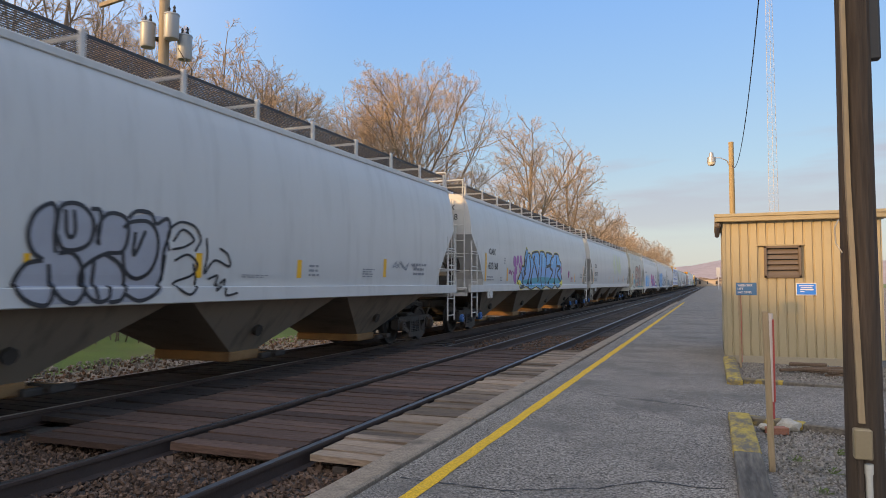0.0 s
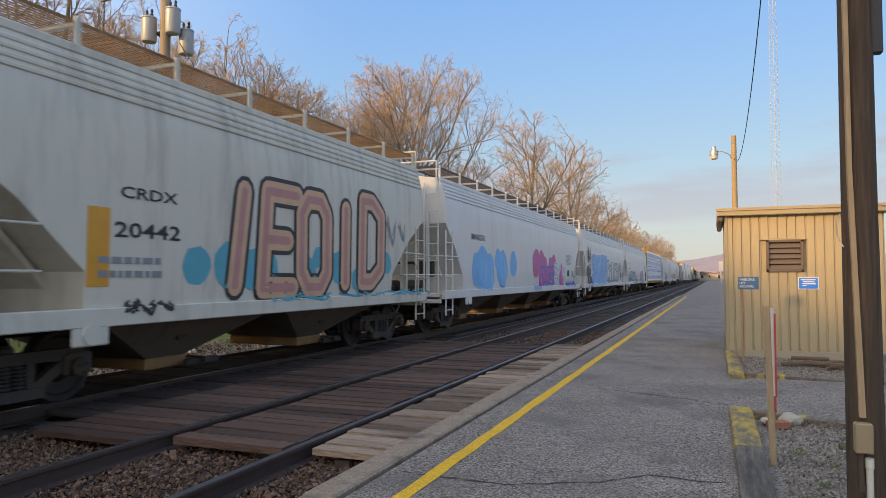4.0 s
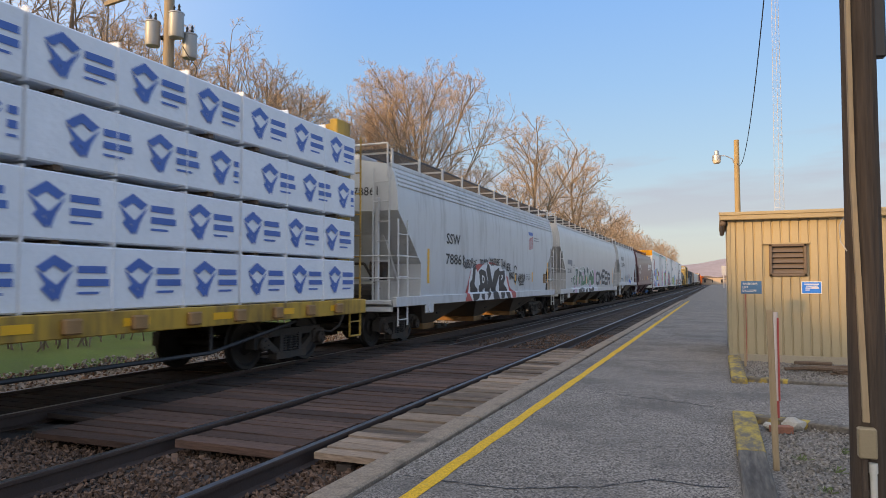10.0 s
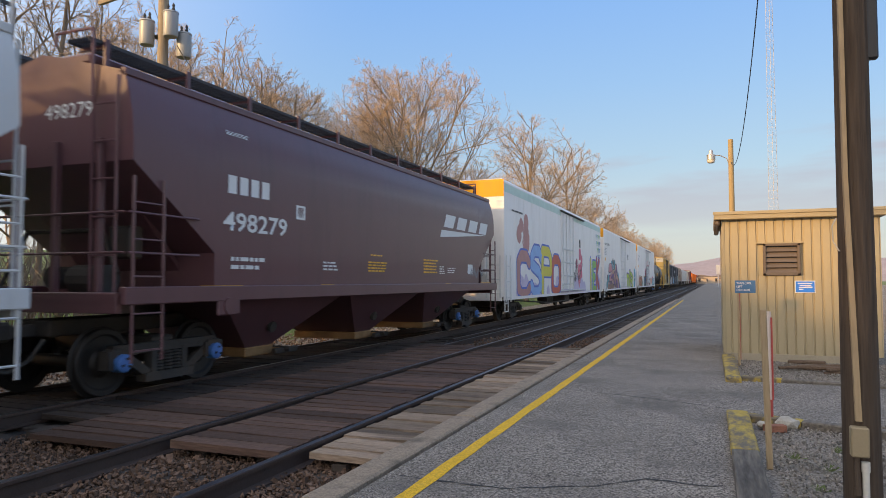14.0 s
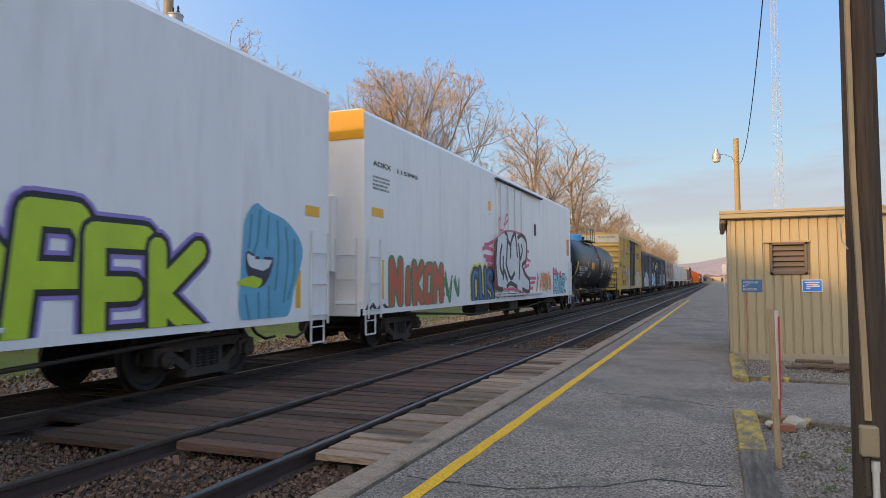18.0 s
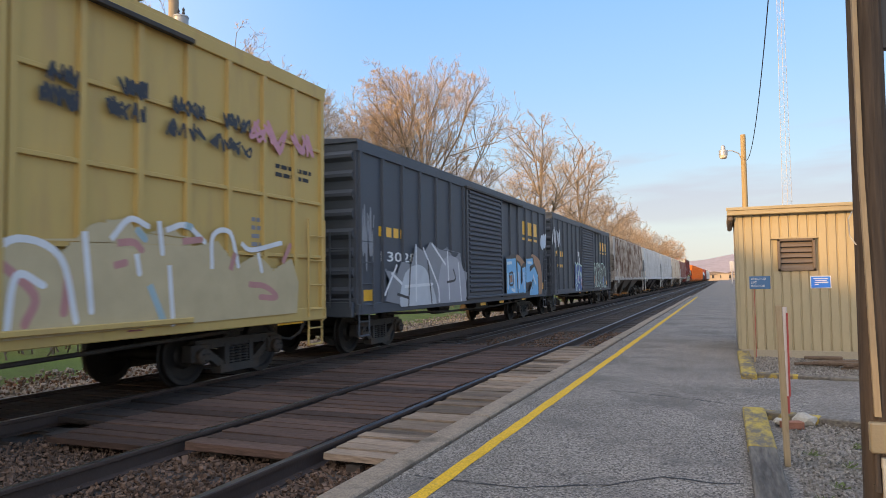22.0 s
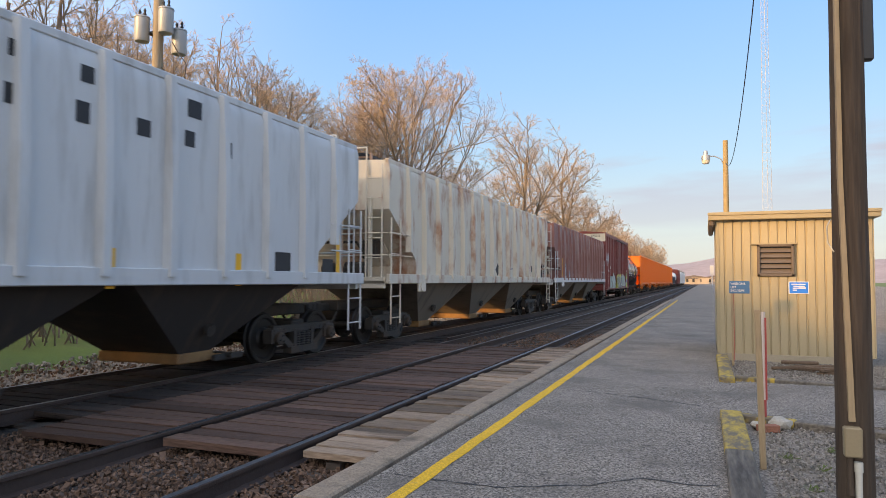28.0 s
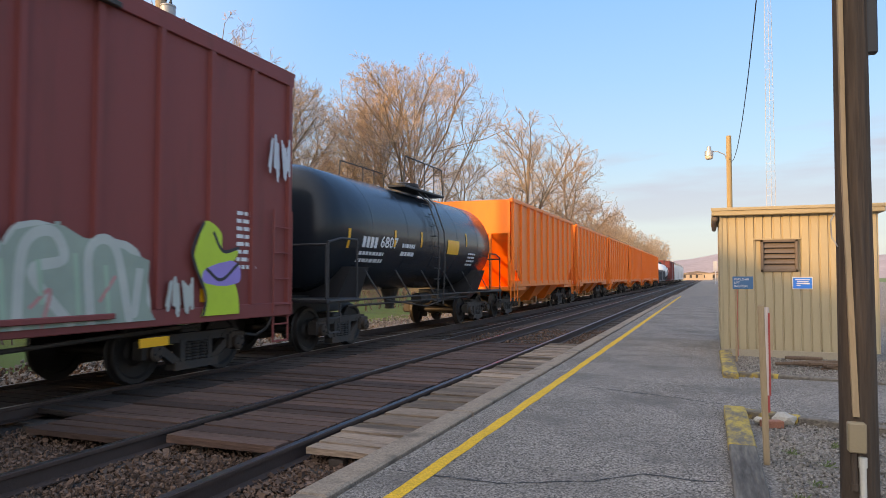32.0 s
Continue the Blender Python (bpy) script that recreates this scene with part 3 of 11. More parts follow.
def text_mesh(body, size, material, name="lettering", bold=0.0, shear=0.0, width=None, spacing=1.0):
    """Letters of the built-in font as a flat mesh, in the xy plane, centred."""
    cu = bpy.data.curves.new(name, "FONT")
    cu.body, cu.size, cu.align_x, cu.align_y = body, size, "CENTER", "CENTER"
    cu.offset, cu.shear, cu.resolution_u, cu.space_character = bold, shear, 2, spacing
    ob = bpy.data.objects.new(name, cu)
    me = bpy.data.meshes.new_from_object(ob)
    bpy.data.objects.remove(ob)
    bpy.data.curves.remove(cu)
    me.name = name
    me.materials.clear()
    me.materials.append(material)
    if width:
        w = max((v.co.x for v in me.vertices), default=1) - min((v.co.x for v in me.vertices), default=0)
        for v in me.vertices:
            v.co.x *= width / max(w, 1e-6)
    return me


for i, (word, wd) in enumerate((("WHEELCHAIR", 0.24), ("LIFT", 0.09), ("ENCLOSURE", 0.22))):
    me = text_mesh(word, 0.055, WHITEINK, width=wd)
    part("lettering", me, None, plate, at=Matrix.Translation((-0.075 + wd / 2, -0.0325, 1.44 - 0.06 * i)) @ pose(0, 0, 0, 90))

ROCK = mat("pale_rock", (0.4, 0.36, 0.3), 0.9, 0, 0.2, 8, 0.2, 60, 0.6)
BRICKM = mat("old_red_brick", (0.3, 0.12, 0.075), 0.9, 0, 0.2, 12, 0.2, 90, 0.6)


def boulder(x, y, z, r, seed, material, label):
    random.seed(seed)
    bm = bmesh.new()
    bmesh.ops.create_icosphere(bm, subdivisions=2, radius=r)
    for v in bm.verts:
        v.co *= 1 + 0.3 * noise.noise(v.co * (1.6 / r) + Vector((seed, 0, 0)))
        v.co.z *= 0.6
    me = bpy.data.meshes.new("rock")
    bm.to_mesh(me)
    bm.free()
    me.materials.append(material)
    ob = tagged(new("rock", me), label, "rock")
    ob.location = (x, y, z)


boulder(0.70, 7.85, 0.01, 0.11, 4, ROCK, "pale rough rock lying on gravel")
boulder(0.47, 7.75, 0.0, 0.06, 9, ROCK, "small pale stone lying on gravel")
single("brick", Shape().bev(-0.1, 0.1, -0.05, 0.05, 0, 0.07, 0.006), BRICKM, "loose old red brick lying on gravel", "brick", at=pose(0.57, 7.62, -0.04, 0, 0, 20))
DEBRIS = mat("rotten_dark_wood", (0.14, 0.09, 0.06), 0.95, 0, 0.3, 5, 0.3, 40, 0.7)
random.seed(12)
for i in range(9):
    a = random.uniform(-25, 25)
    x, y = random.uniform(1.1, 2.1), random.uniform(12.6, 13.7)
    single("rotten_board", Shape().bev(-random.uniform(0.25, 0.5), random.uniform(0.2, 0.5), -0.05, 0.05, 0, 0.05, 0.01), DEBRIS, "dark rotten board lying in a heap by the shed", "board", group="heap of rotten boards", at=pose(x, y, -0.04 + 0.03 * (i % 3), random.uniform(-8, 8), random.uniform(-6, 6), a))

# ---- shed ----
SHEDM = mat("tan_metal_siding", (0.40, 0.32, 0.195), 0.55, 0, 0.06, 1.2, 0.04, 80, 0.06, (0.23, 0.185, 0.12), 0.4, (1, 1, 0.2), 2)
SHEDTRIM = mat("tan_metal_trim", (0.34, 0.275, 0.17), 0.5, 0, 0.06)
VENT = mat("brown_vent_metal", (0.13, 0.095, 0.07), 0.5, 0, 0.1)
SX0, SX1, SY0, SY1, SH = 0.22, 2.75, 14.3, 17.3, 2.62
shed = thing("metal_shed", "small tan metal-sided shed with flat roof and louvred vent", "shed")
FOOTING = mat("pale_footing_concrete", (0.36, 0.3, 0.22), 0.9, 0, 0.15, 2, 0.15, 60, 0.3)
part("foundation", Shape().bev(SX0 + 0.01, SX1, SY0 - 0.006, SY1 - 0.03, -0.3, 0.09, 0.01), FOOTING, shed, "pale concrete footing")
core = Shape().box(SX0 + 0.04, SX1 - 0.04, SY0 + 0.04, SY1 - 0.04, 0.085, SH)
part("wall_core", core, SHEDM, shed)
pitch = 0.155
def siding_board(w, h):
    return Shape().prism([(0, 0), (0.012, -0.022), (w - 0.03, -0.022), (w - 0.018, 0), (w, 0), (w, 0.02), (0, 0.02)], "z", 0, h)
sheet = siding_board(pitch, SH - 0.08).mesh("siding_rib", SHEDM)
n = int((SX1 - SX0) / pitch)
vx0, vx1, vz0, vz1 = 0.93, 1.56, 1.55, 2.15
low, high = siding_board(pitch, vz0 - 0.08).mesh("siding_rib", SHEDM), siding_board(pitch, SH - vz1).mesh("siding_rib", SHEDM)
for i in range(n + 1):
    x = SX0 + i * pitch
    if x + pitch > vx0 and x < vx1:
        part("siding_rib", low, None, shed, at=(x, SY0 + 0.02, 0.08))
        part("siding_rib", high, None, shed, at=(x, SY0 + 0.02, vz1))
    else:
        part("siding_rib", sheet, None, shed, at=(x, SY0 + 0.02, 0.08))
part("corner_trim", Shape().bev(SX0 - 0.015, SX0 + 0.05, SY0 - 0.012, SY0 + 0.08, 0.08, SH, 0.006), SHEDTRIM, shed)
part("side_siding", Shape().box(SX0, SX0 + 0.035, SY0 + 0.08, SY1, 0.08, SH), SHEDM, shed)
roof = part("roof", Shape().bev(SX0 - 0.14, SX1 + 0.2, SY0 - 0.14, SY1 + 0.14, SH, SH + 0.13, 0.012), SHEDTRIM, shed)
part("drip_edge", Shape().bev(SX0 - 0.155, SX1 + 0.21, SY0 - 0.16, SY0 - 0.135, SH + 0.09, SH + 0.15, 0.006), SHEDTRIM, roof)
part("gutter", Shape().bev(SX0 - 0.13, SX0 - 0.03, SY0 - 0.1, SY1, SH - 0.11, SH + 0.0, 0.03), VENT, roof, "dark brown gutter along the side")
part("header_trim", Shape().bev(vx0 - 0.12, vx1 + 0.06, SY0 - 0.02, SY0 + 0.01, vz1, vz1 + 0.03, 0.004), SHEDTRIM, shed)
vent = part("vent", Shape().box(vx0 + 0.02, vx1 - 0.02, SY0 + 0.03, SY0 + 0.036, vz0, vz1), BLACK, shed, "brown louvred vent")
for a in ((vx0, vx1, vz1 - 0.045, vz1), (vx0, vx1, vz0, vz0 + 0.05), (vx0, vx0 + 0.05, vz0, vz1), (vx1 - 0.05, vx1, vz0, vz1)):
    part("vent_frame", Shape().bev(a[0], a[1], SY0 - 0.035, SY0 + 0.03, a[2], a[3], 0.006), VENT, vent)
for i in range(5):
    z = vz0 + 0.055 + i * 0.1
    part("louvre", Shape().prism([(SY0 - 0.02, z), (SY0 - 0.014, z - 0.006), (SY0 + 0.028, z + 0.07), (SY0 + 0.022, z + 0.078)], "x", vx0 + 0.05, vx1 - 0.05), VENT, vent)
sgn = thing("notice_sign", "bright blue notice plate with white border on the shed wall", "sign", at=(1.625, SY0 - 0.012, 1.34))
part("plate", Shape().bev(-0.17, 0.17, 0, 0.006, -0.115, 0.115, 0.003), WHITEINK, sgn)
part("panel", Shape().bev(-0.155, 0.155, -0.004, 0.001, -0.1, 0.1, 0.002), BRIGHTBLUE, sgn)
for i, (a, b) in enumerate(((-0.12, 0.12), (-0.09, 0.1), (-0.1, 0.0), (-0.1, -0.03))):
    part("text_bar", Shape().box(a, b, -0.0065, -0.0045, 0.055 - i * 0.036, 0.072 - i * 0.036), WHITEINK, sgn)
part("text_bar", Shape().box(0.0, 0.12, -0.0065, -0.0045, -0.02, 0.006), WHITEINK, sgn)

# ---- poles ----
POLE = mat("old_pole_wood", (0.08, 0.058, 0.044), 0.92, 0, 0.45, 2.5, 0.45, 40, 0.9, (0.06, 0.042, 0.03), 0.75, (1, 1, 0.06), 7, spec=0.2)
PALEPOLE = mat("pale_pole_wood", (0.30, 0.24, 0.17), 0.9, 0, 0.2, 2.5, 0.25, 40, 0.5, (0.15, 0.12, 0.09), 0.5, (1, 1, 0.08), 5)
YPOLE = mat("amber_pole_wood", (0.36, 0.26, 0.13), 0.85, 0, 0.2, 2.5, 0.2, 40, 0.4, (0.2, 0.12, 0.05), 0.5, (1, 1, 0.08), 5)
WIREM = mat("black_cable", (0.02, 0.02, 0.022), 0.6, 0, 0.1)
GALVWIRE = mat("galvanised_wire", (0.4, 0.4, 0.38), 0.4, 0.7, 0.1)
PVC = mat("white_pvc_conduit", (0.6, 0.57, 0.5), 0.5, 0, 0.08)
BOXM = mat("tan_junction_box_paint", (0.3, 0.23, 0.14), 0.5, 0, 0.1)
npole = thing("utility_pole", "old brown wooden utility pole with conduit and junction box", "utility pole", at=(0.862, 4.98, -0.2))
random.seed(19)
trunk = Shape()
rings = []
for i in range(45):
    z, r = i * 0.25, 0.108 - 0.0009 * i
    rings.append([((r + 0.004 * noise.noise(Vector((math.cos(q * 0.2244) * 5, math.sin(q * 0.2244) * 5, z * 0.7)))) * math.cos(q * 0.2244), (r + 0.004 * noise.noise(Vector((math.cos(q * 0.2244) * 5, math.sin(q * 0.2244) * 5, z * 0.7)))) * math.sin(q * 0.2244), z) for q in range(28)])
trunk.add([p for r in rings for p in r], [(28 * k + q, 28 * k + (q + 1) % 28, 28 * k + 28 + (q + 1) % 28, 28 * k + 28 + q) for k in range(44) for q in range(28)])
part("pole", trunk, POLE, npole, smooth=True)
part("cover_strip", Shape().hexa([(-0.05, -0.125, 0.8), (-0.015, -0.125, 0.8), (-0.015, -0.08, 0.8), (-0.05, -0.08, 0.8)], [(-0.078, -0.112, 2.3), (-0.052, -0.112, 2.3), (-0.052, -0.07, 2.3), (-0.078, -0.06, 2.3)]).hexa([(-0.078, -0.112, 2.3), (-0.052, -0.112, 2.3), (-0.052, -0.07, 2.3), (-0.078, -0.06, 2.3)], [(-0.085, -0.1, 9), (-0.06, -0.1, 9), (-0.06, -0.05, 9), (-0.085, -0.04, 9)]), TANWOOD, npole, "tan wooden conduit moulding")
part("junction_box", Shape().bev(-0.083, 0.015, -0.165, -0.09, 0.59, 0.77, 0.008), BOXM, npole, "tan metal junction box")
part("conduit", Shape().rod((-0.005, -0.125, 0), (-0.005, -0.125, 0.52), 0.02, 12).rod((-0.005, -0.125, 0.5), (-0.005, -0.125, 0.56), 0.025, 12), PVC, npole, smooth=True)
part("conduit_fitting", Shape().rod((-0.05, -0.13, 0.36), (-0.05, -0.13, 0.6), 0.016, 10).rod((-0.05, -0.13, 0.36), (-0.05, -0.13, 0.4), 0.021, 10), POLE, npole, smooth=True)
part("bracket", Shape().bev(0.075, 0.15, -0.03, 0.03, 3.05, 3.5, 0.01), BLACK, npole)
part("hook", Shape().pipe([(-0.11, -0.02, 2.05), (-0.135, -0.03, 2.0), (-0.13, -0.03, 1.9), (-0.1, -0.05, 1.84)], 0.004, 6), GALVWIRE, npole)

lp = thing("street_lamp", "amber wooden lamp pole with a grey bracket lamp", "street lamp", at=(1.02, 36, -0.2))
part("pole", Shape().rod((0, 0, 0), (0, 0, 8.5), 0.15, 12, r2=0.12), YPOLE, lp, smooth=True)
GALV = mat("galvanised_lamp_metal", (0.45, 0.44, 0.42), 0.4, 0.6, 0.1)
part("arm", Shape().pipe([(-0.1, 0, 7.35), (-0.2, -0.05, 7.6), (-0.5, -0.1, 7.75), (-0.85, -0.1, 7.77)], 0.025, 8), GALV, lp)
part("lamp_head", Shape().lathe([(0.05, 8.05), (0.1, 8.0), (0.11, 7.83), (0.2, 7.79), (0.2, 7.55)], "z", (-0.9, -0.1, 0), 16), GALV, lp, smooth=True)
part("lens", Shape().lathe([(0.19, 7.55), (0.17, 7.43), (0.12, 7.39)], "z", (-0.9, -0.1, 0), 16), mat("lamp_lens", (0.6, 0.55, 0.45), 0.2), lp, smooth=True)
A, B = Vector((1.02, 36, 7.2)), Vector((0.93, 4.98, 9.9))
pts = [A.lerp(B, i / 24) - Vector((0, 0, 2.5 * 4 * (i / 24) * (1 - i / 24))) for i in range(25)]
wv = [(p.x + 0.012 * math.cos(q * 1.2566), p.y, p.z + 0.012 * math.sin(q * 1.2566)) for p in pts for q in range(5)]
wire = Shape().add(wv, [(k * 5 + q, k * 5 + (q + 1) % 5, k * 5 + 5 + (q + 1) % 5, k * 5 + 5 + q) for k in range(24) for q in range(5)])
single("service_wire", wire, WIREM, "black service wire sagging between two poles", "cable")

tp = thing("transformer_pole", "pale wooden utility pole with grey transformers", "utility pole", at=(-14.0, 14.7, -0.3))
part("pole", Shape().rod((0, 0, 0), (0, 0, 11.2), 0.165, 14, r2=0.13), PALEPOLE, tp, smooth=True)
TRANS = mat("grey_transformer_paint", (0.34, 0.35, 0.35), 0.4, 0.1, 0.08)


def transformer(x, y, z):
    t = part("transformer", Shape().lathe([(0.05, z - 0.35), (0.18, z - 0.34), (0.2, z - 0.3), (0.2, z + 0.3), (0.215, z + 0.31), (0.2, z + 0.35), (0.06, z + 0.39)], "z", (x, y, 0), 20), TRANS, tp, smooth=True)
    for dx in (-0.09, 0.09):
        part("bushing", Shape().lathe([(0.025, z + 0.35), (0.045, z + 0.42), (0.025, z + 0.47), (0.04, z + 0.52), (0.012, z + 0.58)], "z", (x + dx, y, 0), 8), BLACK, t)
    return t


transformer(-0.38, -0.2, 8.6), transformer(0.4, -0.15, 8.75), transformer(0.46, 0.3, 8.3)
part("crossarm", Shape().bev(-1.2, 0.5, -0.2, -0.1, 9.75, 9.87, 0.01), PALEPOLE, tp, at=pose(0, 0, 0.1, 0, -6, 0))
part("bracket", Shape().box(-0.3, 0.35, -0.1, 0.2, 8.5, 8.56), STEEL, tp)
for i, (a, b) in enumerate((((-0.2, 0, 8.0), (0.15, 0, 6.9)), ((0.5, 0, 8.2), (0.9, 0, 7.0)))):
    part("loop_wire", Shape().pipe([Vector(a).lerp(Vector(b), k / 8) + Vector((0.25 * math.sin(k / 8 * math.pi), 0, -0.1 * math.sin(k * 0.8))) for k in range(9)], 0.014, 5), WIREM, tp)

for i, (x, y) in enumerate(((-11.5, 8.0), (-11.6, 13.2))):
    w = thing("marker_stake", "short white marker stake with a pale collar beyond the track", "post", group="white stakes", at=(x, y, -0.42))
    part("stake", Shape().rod((0, 0, 0), (0, 0, 1.1), 0.04, 8), PVC, w)
    part("collar", Shape().lathe([(0.09, 0), (0.09, 0.14), (0.05, 0.16)], "z", (0, 0, 0.02), 10), PVC, w)

# ---- distance: mast, canopy, hill, town ----
MASTM = mat("pale_mast_paint", (0.4, 0.4, 0.42), 0.6)
mast = thing("radio_mast", "tall pale lattice radio mast with guy wires", "mast", at=(15.0, 190, 0))
h = 110


def mast_corner(j, z):
    r = 1.35 - 0.75 * z / h
    a = (0.5, 2.6, 4.7)[j % 3]
    return (r * math.cos(a), r * math.sin(a), z)


for j in range(3):
    part("leg", Shape().rod(mast_corner(j, 0), mast_corner(j, h), 0.06, 5), MASTM, mast)
lat = Shape()
for i in range(55):
    for j in range(3):
        lat.rod(mast_corner(j, i * 2), mast_corner(j + 1, i * 2 + 2), 0.022, 3)
        lat.rod(mast_corner(j, i * 2), mast_corner(j + 1, i * 2), 0.022, 3)
part("lattice", lat, MASTM, mast)

# distance haze is painted in: a lightened, greyed hill colour
HILLM = mat("haze_tinted_wooded_hill", (0.33, 0.265, 0.26), 1.0, 0, 0.25, 0.01, 0.2, 0.1, 0.0)
hill = Shape()
random.seed(2)
pts = []
for i in range(61):
    x = -900 + i * 45
    pts.append((x, 46 + 18 * math.sin(x * 0.004 + 1.0) + 9 * math.sin(x * 0.017) + 5 * noise.noise(Vector((x * 0.02, 0, 0)))))
for k, (yy, f) in enumerate(((1500, 0.0), (1750, 0.55), (2000, 1.0), (2500, 0.6))):
    hill.v += [(x, yy, max(-2, z * f - 2)) for x, z in pts]
for k in range(3):
    for i in range(60):
        hill.f.append((k * 61 + i, k * 61 + i + 1, (k + 1) * 61 + i + 1, (k + 1) * 61 + i))
        hill.m.append(0)
single("far_hill", hill, HILLM, "brown wooded hill on the horizon, haze painted in", "hill", kind="structure", smooth=True)
random.seed(31)
TOWN = mat("far_sunlit_wall", (0.45, 0.36, 0.28), 0.9, rand=0.3)
TOWNROOF = mat("far_roof", (0.16, 0.13, 0.12), 0.9, rand=0.3)
for i in range(16):
    y = random.uniform(380, 700)
    x = random.uniform(-0.045, 0.03) * y + 6
    ww, dd, hh = random.uniform(8, 18), random.uniform(8, 14), random.uniform(2.6, 4.2)
    hb = thing("far_building", "small distant pale building with pitched roof", "house", group="distant town", at=(x, y, -0.2))
    part("wall", Shape().box(-ww / 2, ww / 2, -dd / 2, dd / 2, 0, hh), TOWN, hb)
    part("roof", Shape().prism([(-ww / 2 - 0.4, hh), (ww / 2 + 0.4, hh), (0, hh + ww * 0.08)], "y", -dd / 2 - 0.3, dd / 2 + 0.3), TOWNROOF, hb)
    for j in range(3):
        part("window", Shape().box(-ww / 2 + ww * (j + 0.7) / 4, -ww / 2 + ww * (j + 0.7) / 4 + 1.1, -dd / 2 - 0.06, -dd / 2 + 0.05, 1.2, 2.8), BLACK, hb)
sg = thing("signal_mast", "grey railway signal mast far down the line", "signal", at=(1.6, 170, -0.3))
part("mast", Shape().rod((0, 0, 0), (0, 0, 5.2), 0.12, 8), MASTM, sg)
part("signal_head", Shape().bev(-0.45, 0.45, -0.2, 0.1, 3.2, 5.4, 0.05), MASTM, sg)

ORANGEROOF = mat("red_canopy_fascia", (0.5, 0.11, 0.06), 0.5)
cn = thing("platform_canopy", "open wooden canopy with a red roof edge", "canopy", at=(9.4, 27, -0.05))
part("roof", Shape().hexa([(-1.6, -6, 3.45), (4, -6, 4.1), (4, 6, 4.1), (-1.6, 6, 3.45)], [(-1.6, -6, 3.62), (4, -6, 4.3), (4, 6, 4.3), (-1.6, 6, 3.62)]), ORANGEROOF, cn)
part("soffit", Shape().hexa([(-1.5, -5.9, 3.36), (3.9, -5.9, 4.0), (3.9, 5.9, 4.0), (-1.5, 5.9, 3.36)], [(-1.5, -5.9, 3.44), (3.9, -5.9, 4.09), (3.9, 5.9, 4.09), (-1.5, 5.9, 3.44)]), DEBRIS, cn)
for y in (-5.5, 0, 5.5):
    part("post", Shape().bev(-0.9, -0.7, y - 0.1, y + 0.1, 0, 3.5, 0.01), POLE, cn)
part("rail_bar", Shape().bev(-0.85, -0.75, -5.5, 5.5, 0.9, 1.0, 0.01), POLE, cn)
yp = thing("amber_pole", "amber wooden pole behind the canopy", "utility pole", at=(13.0, 42, -0.2))
part("pole", Shape().rod((0, 0, 0), (0, 0, 5.2), 0.14, 10), YPOLE, yp)

# ---- bare trees ----
BARK = mat("grey_brown_bark", (0.22, 0.165, 0.12), 0.95, 0, 0.25, 4, 0.25, 30, 0.4)
TWIG = mat("reddish_bare_twigs", (0.45, 0.31, 0.2), 0.9, 0, 0.2, 0.7, 0.15, 20, 0.0)


